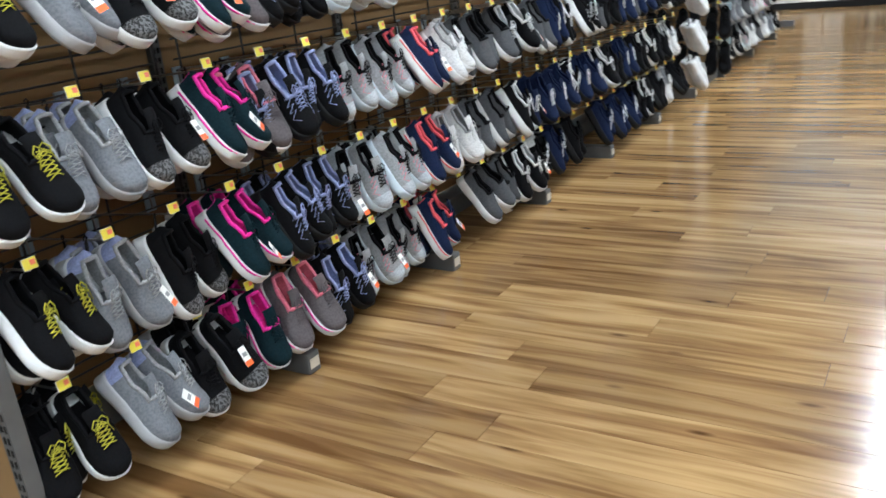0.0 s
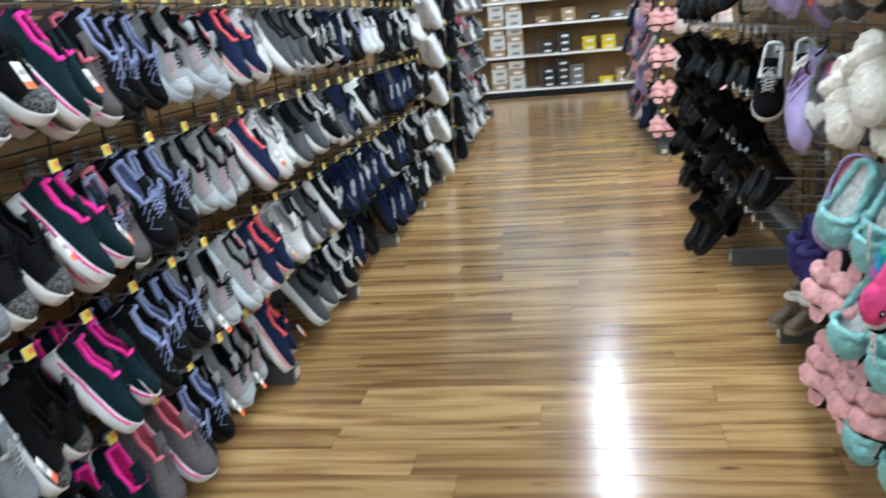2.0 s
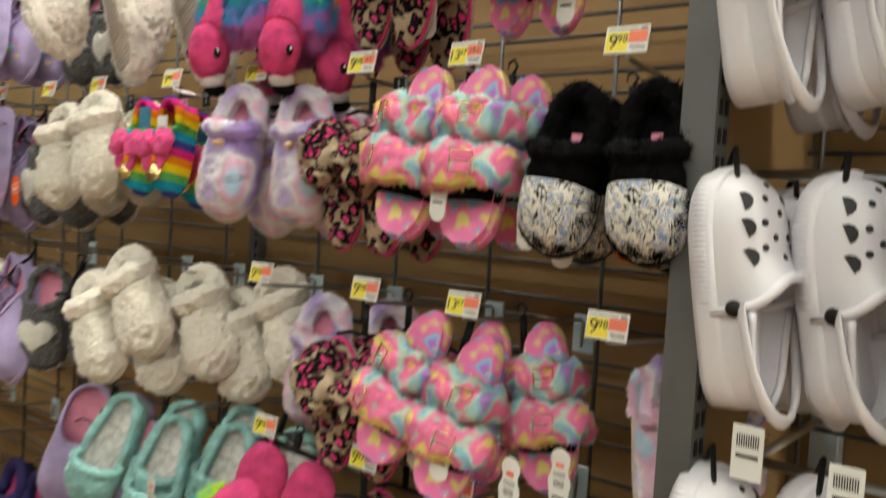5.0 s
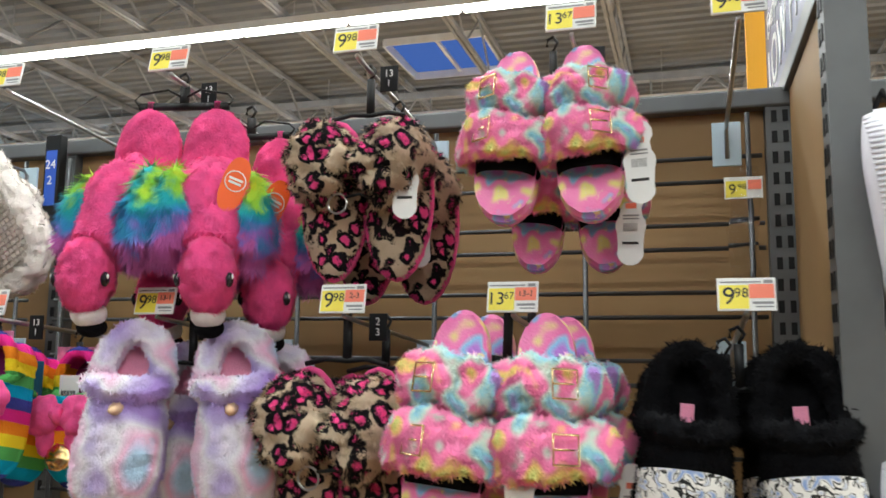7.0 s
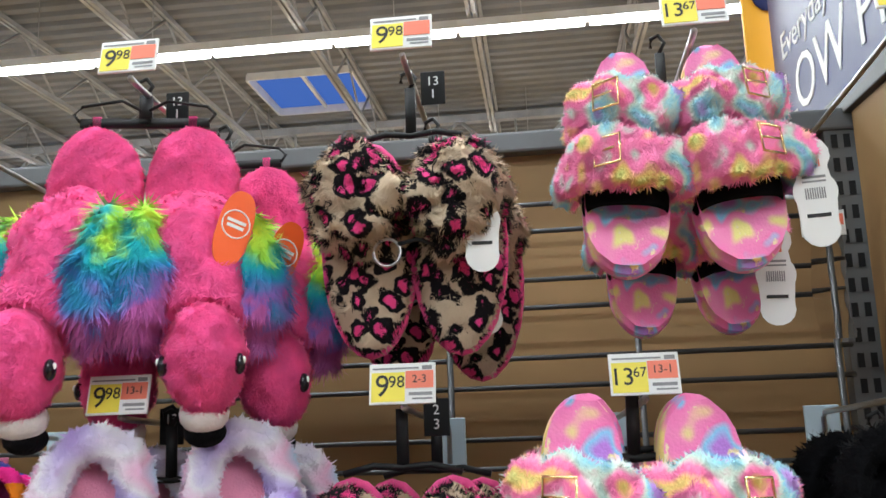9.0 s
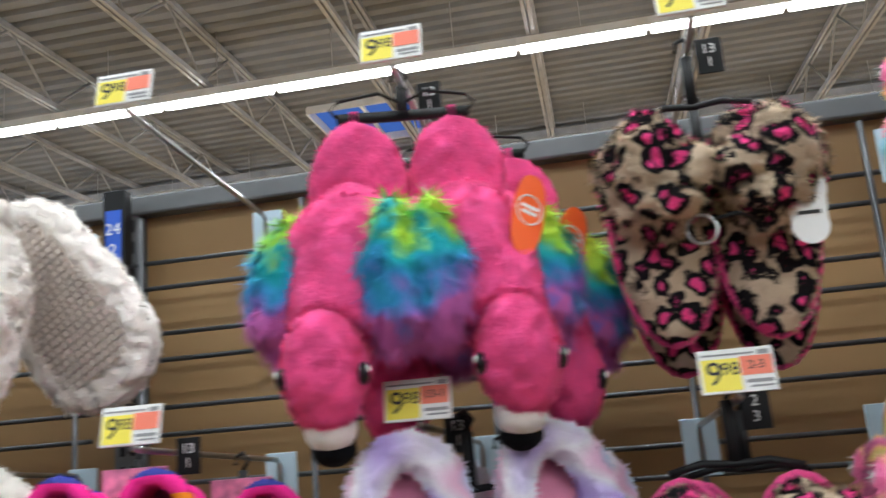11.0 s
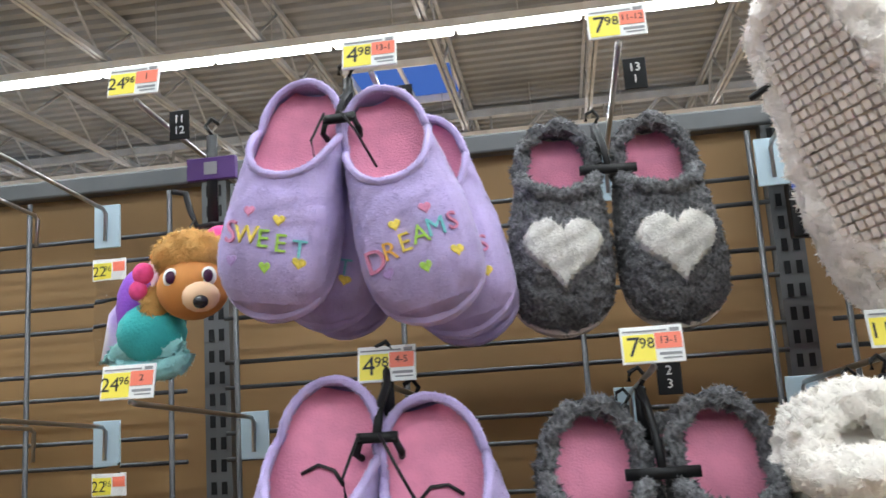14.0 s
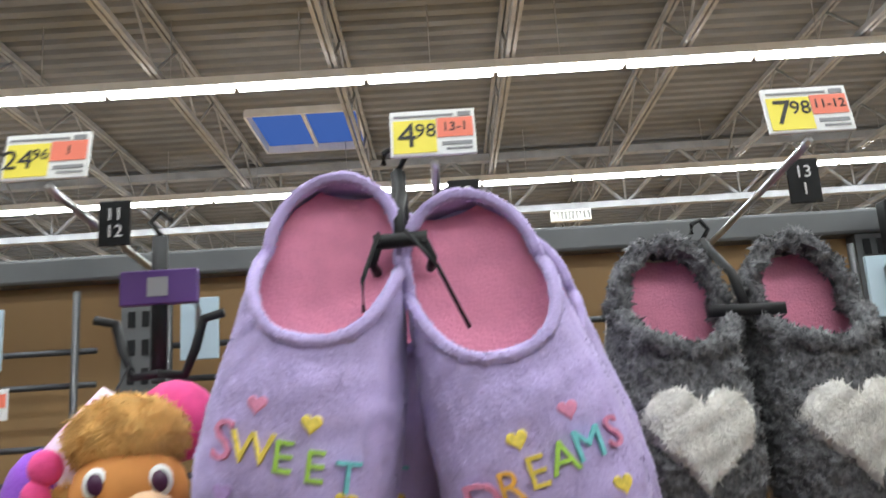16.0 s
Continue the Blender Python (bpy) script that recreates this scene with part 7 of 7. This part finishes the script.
for z in (0.13, 0.65, 1.11, 1.48):
    n = 4 if z < 1.0 else 3
    for c in range(2):
        for r in range(n):
            shoe_box(-1.62 + 0.27 * c, z + 0.11 * r, 0.24, 0.11, 0 if (r + c) % 3 else 3)
for z, spec in ((0.13, ((-0.85, 3, 1), (-0.62, 4, 1), (-0.40, 3, 4), (0.05, 1, 2), (0.3, 2, 3), (0.75, 4, 0))), (0.65, ((-0.85, 2, 1), (-0.58, 3, 1), (-0.2, 2, 2), (0.1, 2, 2), (0.75, 3, 1))), (1.11, ((-0.9, 1, 3), (-0.5, 2, 3), (-0.1, 1, 1), (0.25, 1, 4))), (1.48, ((-0.8, 1, 4), (-0.3, 2, 3), (0.2, 2, 3)))):
    for x, n, k in spec:
        for r in range(n):
            shoe_box(x, z + 0.105 * r, 0.2, 0.105, k)
for i in range(9):
    boots(0, pose(-1.25 + 0.2 * i, BY + 0.1, 1.86 + 0.23, 0, 0, -90))
M_NAVY = mat("navy_sign", (0.012, 0.02, 0.12), 0.35, 0, 4, 0.04)
M_SKYB = mat("blue_sign", (0.06, 0.30, 0.72), 0.35, 0, 4, 0.03)
M_SIGNY = mat("yellow_sign", (0.92, 0.78, 0.02), 0.4, 0, 4, 0.02)


def wall_sign(name, x0, x1, y, z0, z1, mt, words):
    s = thing(name, words, "sign", "", pose(0, y, 0))
    part("panel", box_data(x0, x1, 0, 0.02, z0, z1, 0.003), mt, s)
    return s


NFACE = Matrix(((1, 0, 0, 0), (0, 0, -1, -0.004), (0, 1, 0, 0), (0, 0, 0, 1)))
ph = wall_sign("photo_sign", -1.2, 0.78, 15.6, 2.2, 3.5, M_CARD, "white photo panel showing a grey shoe")
big = Build()
SIL_X = (-0.75, -0.68, -0.52, -0.38, -0.25, -0.12, 0.12, 0.4, 0.62, 0.66)
SIL_T = (3.35, 3.36, 3.28, 3.15, 3.18, 3.14, 2.85, 2.68, 2.55, 2.45)
SIL_B = (2.85, 2.8, 2.68, 2.6, 2.52, 2.46, 2.36, 2.3, 2.3, 2.36)
n = len(SIL_X)
big.add([(x, -0.004, z) for x, z in zip(SIL_X, SIL_T)] + [(x, -0.004, z) for x, z in zip(SIL_X, SIL_B)], [(i, n + i, n + i + 1, i + 1) for i in range(n - 1)])
part("shoe_print", big.mesh("shoe_print", False), mat("shoe_print_grey", (0.045, 0.045, 0.05), 0.5, 0, 5, 0.3), ph, "printed grey shoe")
bs = wall_sign("blue_sign", 1.2, 3.6, 15.58, 2.5, 3.2, M_SKYB, "bright blue hanging sign with yellow flower shapes")
for cx in (1.75, 3.3):
    for k in range(6):
        a = k * math.pi / 3
        part("petal", Build().ball((cx + 0.1 * math.cos(a), -0.01, 2.92 + 0.1 * math.sin(a)), (0.05, 0.01, 0.05)).mesh("petal"), M_SIGNY, bs)
ys = wall_sign("clearance_sign", 0.06, 0.68, 8.02, 1.68, 2.06, M_SIGNY, "yellow clearance sign standing on the end display")
letters("sign_words", "Clearance", 0.12, M_INK, ys, pose(0.37, 0, 1.74) @ NFACE, 0.001)
part("print_bar", Build().box(0.12, 0.34, -0.004, 0, 1.95, 1.97).box(0.12, 0.36, -0.004, 0, 1.88, 1.90).mesh("print_bar", False), M_INK, ys)
part("pole", Build().tube([(0.4, 0.012, 1.60), (0.4, 0.012, 1.80)], 0.006, 6).mesh("pole"), M_GREY, ys)
ns_ = wall_sign("price_sign", -2.85, -1.89, 7.95, 1.75, 2.26, M_NAVY, "navy price sign with white words and a yellow flower")
letters("sign_words", "Price", 0.16, M_CARD, ns_, pose(-2.10, 0, 1.82) @ NFACE, 0.001)
for k in range(6):
    a = k * math.pi / 3
    part("petal", Build().ball((-2.55 + 0.06 * math.cos(a), -0.004, 2.1 + 0.06 * math.sin(a)), (0.03, 0.006, 0.03)).mesh("petal"), M_SIGNY, ns_)
part("pole", Build().tube([(-2.2, 0.012, 1.66), (-2.2, 0.012, 1.85)], 0.006, 6).mesh("pole"), M_GREY, ns_)
n2 = wall_sign("white_price_sign", -1.87, -1.50, 7.95, 1.72, 1.98, M_CARD, "white price panel under a navy strip")
part("navy_strip", box_data(-1.87, -1.50, -0.005, 0.02, 1.98, 2.12), M_NAVY, n2)
letters("price", "3", 0.26, M_NAVY, n2, pose(-1.79, 0, 1.85) @ NFACE, 0.001)
letters("cents_figure", "98", 0.16, M_NAVY, n2, pose(-1.64, 0, 1.89) @ NFACE, 0.001)
part("pole", Build().tube([(-1.7, 0.012, 1.66), (-1.7, 0.012, 1.8)], 0.006, 6).mesh("pole"), M_GREY, n2)
ts = wall_sign("shelf_sign", 0.05, 0.6, BY, 1.88, 2.12, M_NAVY, "navy sign on the shelf top with white words")
part("print_bar", Build().box(0.12, 0.5, -0.004, 0, 2.03, 2.06).box(0.15, 0.45, -0.004, 0, 1.96, 1.99).mesh("print_bar", False), M_CARD, ts)
part("pole", Build().tube([(0.3, 0.03, 1.86), (0.3, 0.03, 1.95)], 0.008, 6).mesh("pole"), M_GREY, ts)
wl = thing("shelf_cabinet", "pale grey display cabinet beyond the sneakers", "cabinet", "", pose(-2.6, 14.3, 0))
part("body", box_data(-0.5, 0.5, 0, 0.6, 0, 1.95, 0.01), M_WHITE, wl)
part("top_panel", box_data(-0.52, 0.52, -0.02, 0.62, 1.95, 2.0, 0.004), M_WHITE, wl)
sp = thing("shelf_talker", "small orange flag label", "label", "", pose(-1.95, 13.6, 1.95))
part("flag", box_data(-0.09, 0.09, 0, 0.01, 0, 0.26, 0.002), mat("orange_flag", (0.85, 0.42, 0.03), 0.5), sp)
part("stem", box_data(-0.01, 0.01, 0.01, 0.6, -0.03, 0.02), M_GREY, sp)

# price banner over the divider
SFACE = Matrix(((-1, 0, 0, 0), (0, 0, 1, 0.0085), (0, 1, 0, 0), (0, 0, 0, 1)))
pb = thing("price_banner", "navy low price banner standing on the divider top", "sign", "", pose(0, 1.25, 0))
part("rail", box_data(0.28, 0.98, -0.014, 0.014, 1.842, 1.872, 0.002), M_GREY, pb, "grey metal rail")
nv = part("navy_panel", box_data(0.15, 0.96, -0.008, 0.008, 1.872, 2.26, 0.002), M_NAVY, pb, "navy panel with white words")
letters("small_words", "Everyday", 0.062, M_CARD, nv, pose(0.80, 0, 2.03) @ SFACE, 0.0008)
letters("large_words", "LOW PRICE", 0.12, M_CARD, nv, pose(0.61, 0, 1.94) @ SFACE, 0.0008)
ab = thing("amber_sign", "amber yellow store sign panel with a navy badge", "sign", "", pose(1.0, 1.245, 1.85))
part("panel", box_data(0, 0.01, -0.045, 0.045, 0.0, 0.55, 0.002), mat("amber_sign", (0.9, 0.42, 0.02), 0.4, 0, 4, 0.03), ab)
part("badge", Build().ball((-0.002, 0, 0.33), (0.003, 0.03, 0.04)).mesh("badge"), M_NAVY, ab, "navy badge")
part("navy_bar", box_data(-0.003, 0.0, -0.012, -0.004, 0.02, 0.1), M_NAVY, ab)

# ---- floor planks, laid across the aisle ----
PL, PW = 1.22, 0.152
pr = random.Random(9)
plank_mesh = mesh_of("plank", *(lambda b: (b.v, b.f))(Build().box(0.001, PL - 0.001, 0.0008, PW - 0.0008, -0.004, 0.0)), False)
plank_mesh.materials.append(M_FLOOR)
rest = Build()
row, y, near = 0, -12.0, 0
while y < 15.4:
    x = -16.0 + pr.random() * PL - PL
    while x < 22:
        if -2.0 < x < 0.1 and 1.4 < y < 15.0 and near < 120:
            part("plank", plank_mesh, None, floor, "", pose(x, y, 0))
            near += 1
        else:
            rest.box(x + 0.001, x + PL - 0.001, y + 0.0008, y + PW - 0.0008, -0.004, 0.0)
        x += PL
    y += PW
part("plank_field", rest.mesh("plank_field", False), M_FLOOR, floor)["kind"] = "stuff"
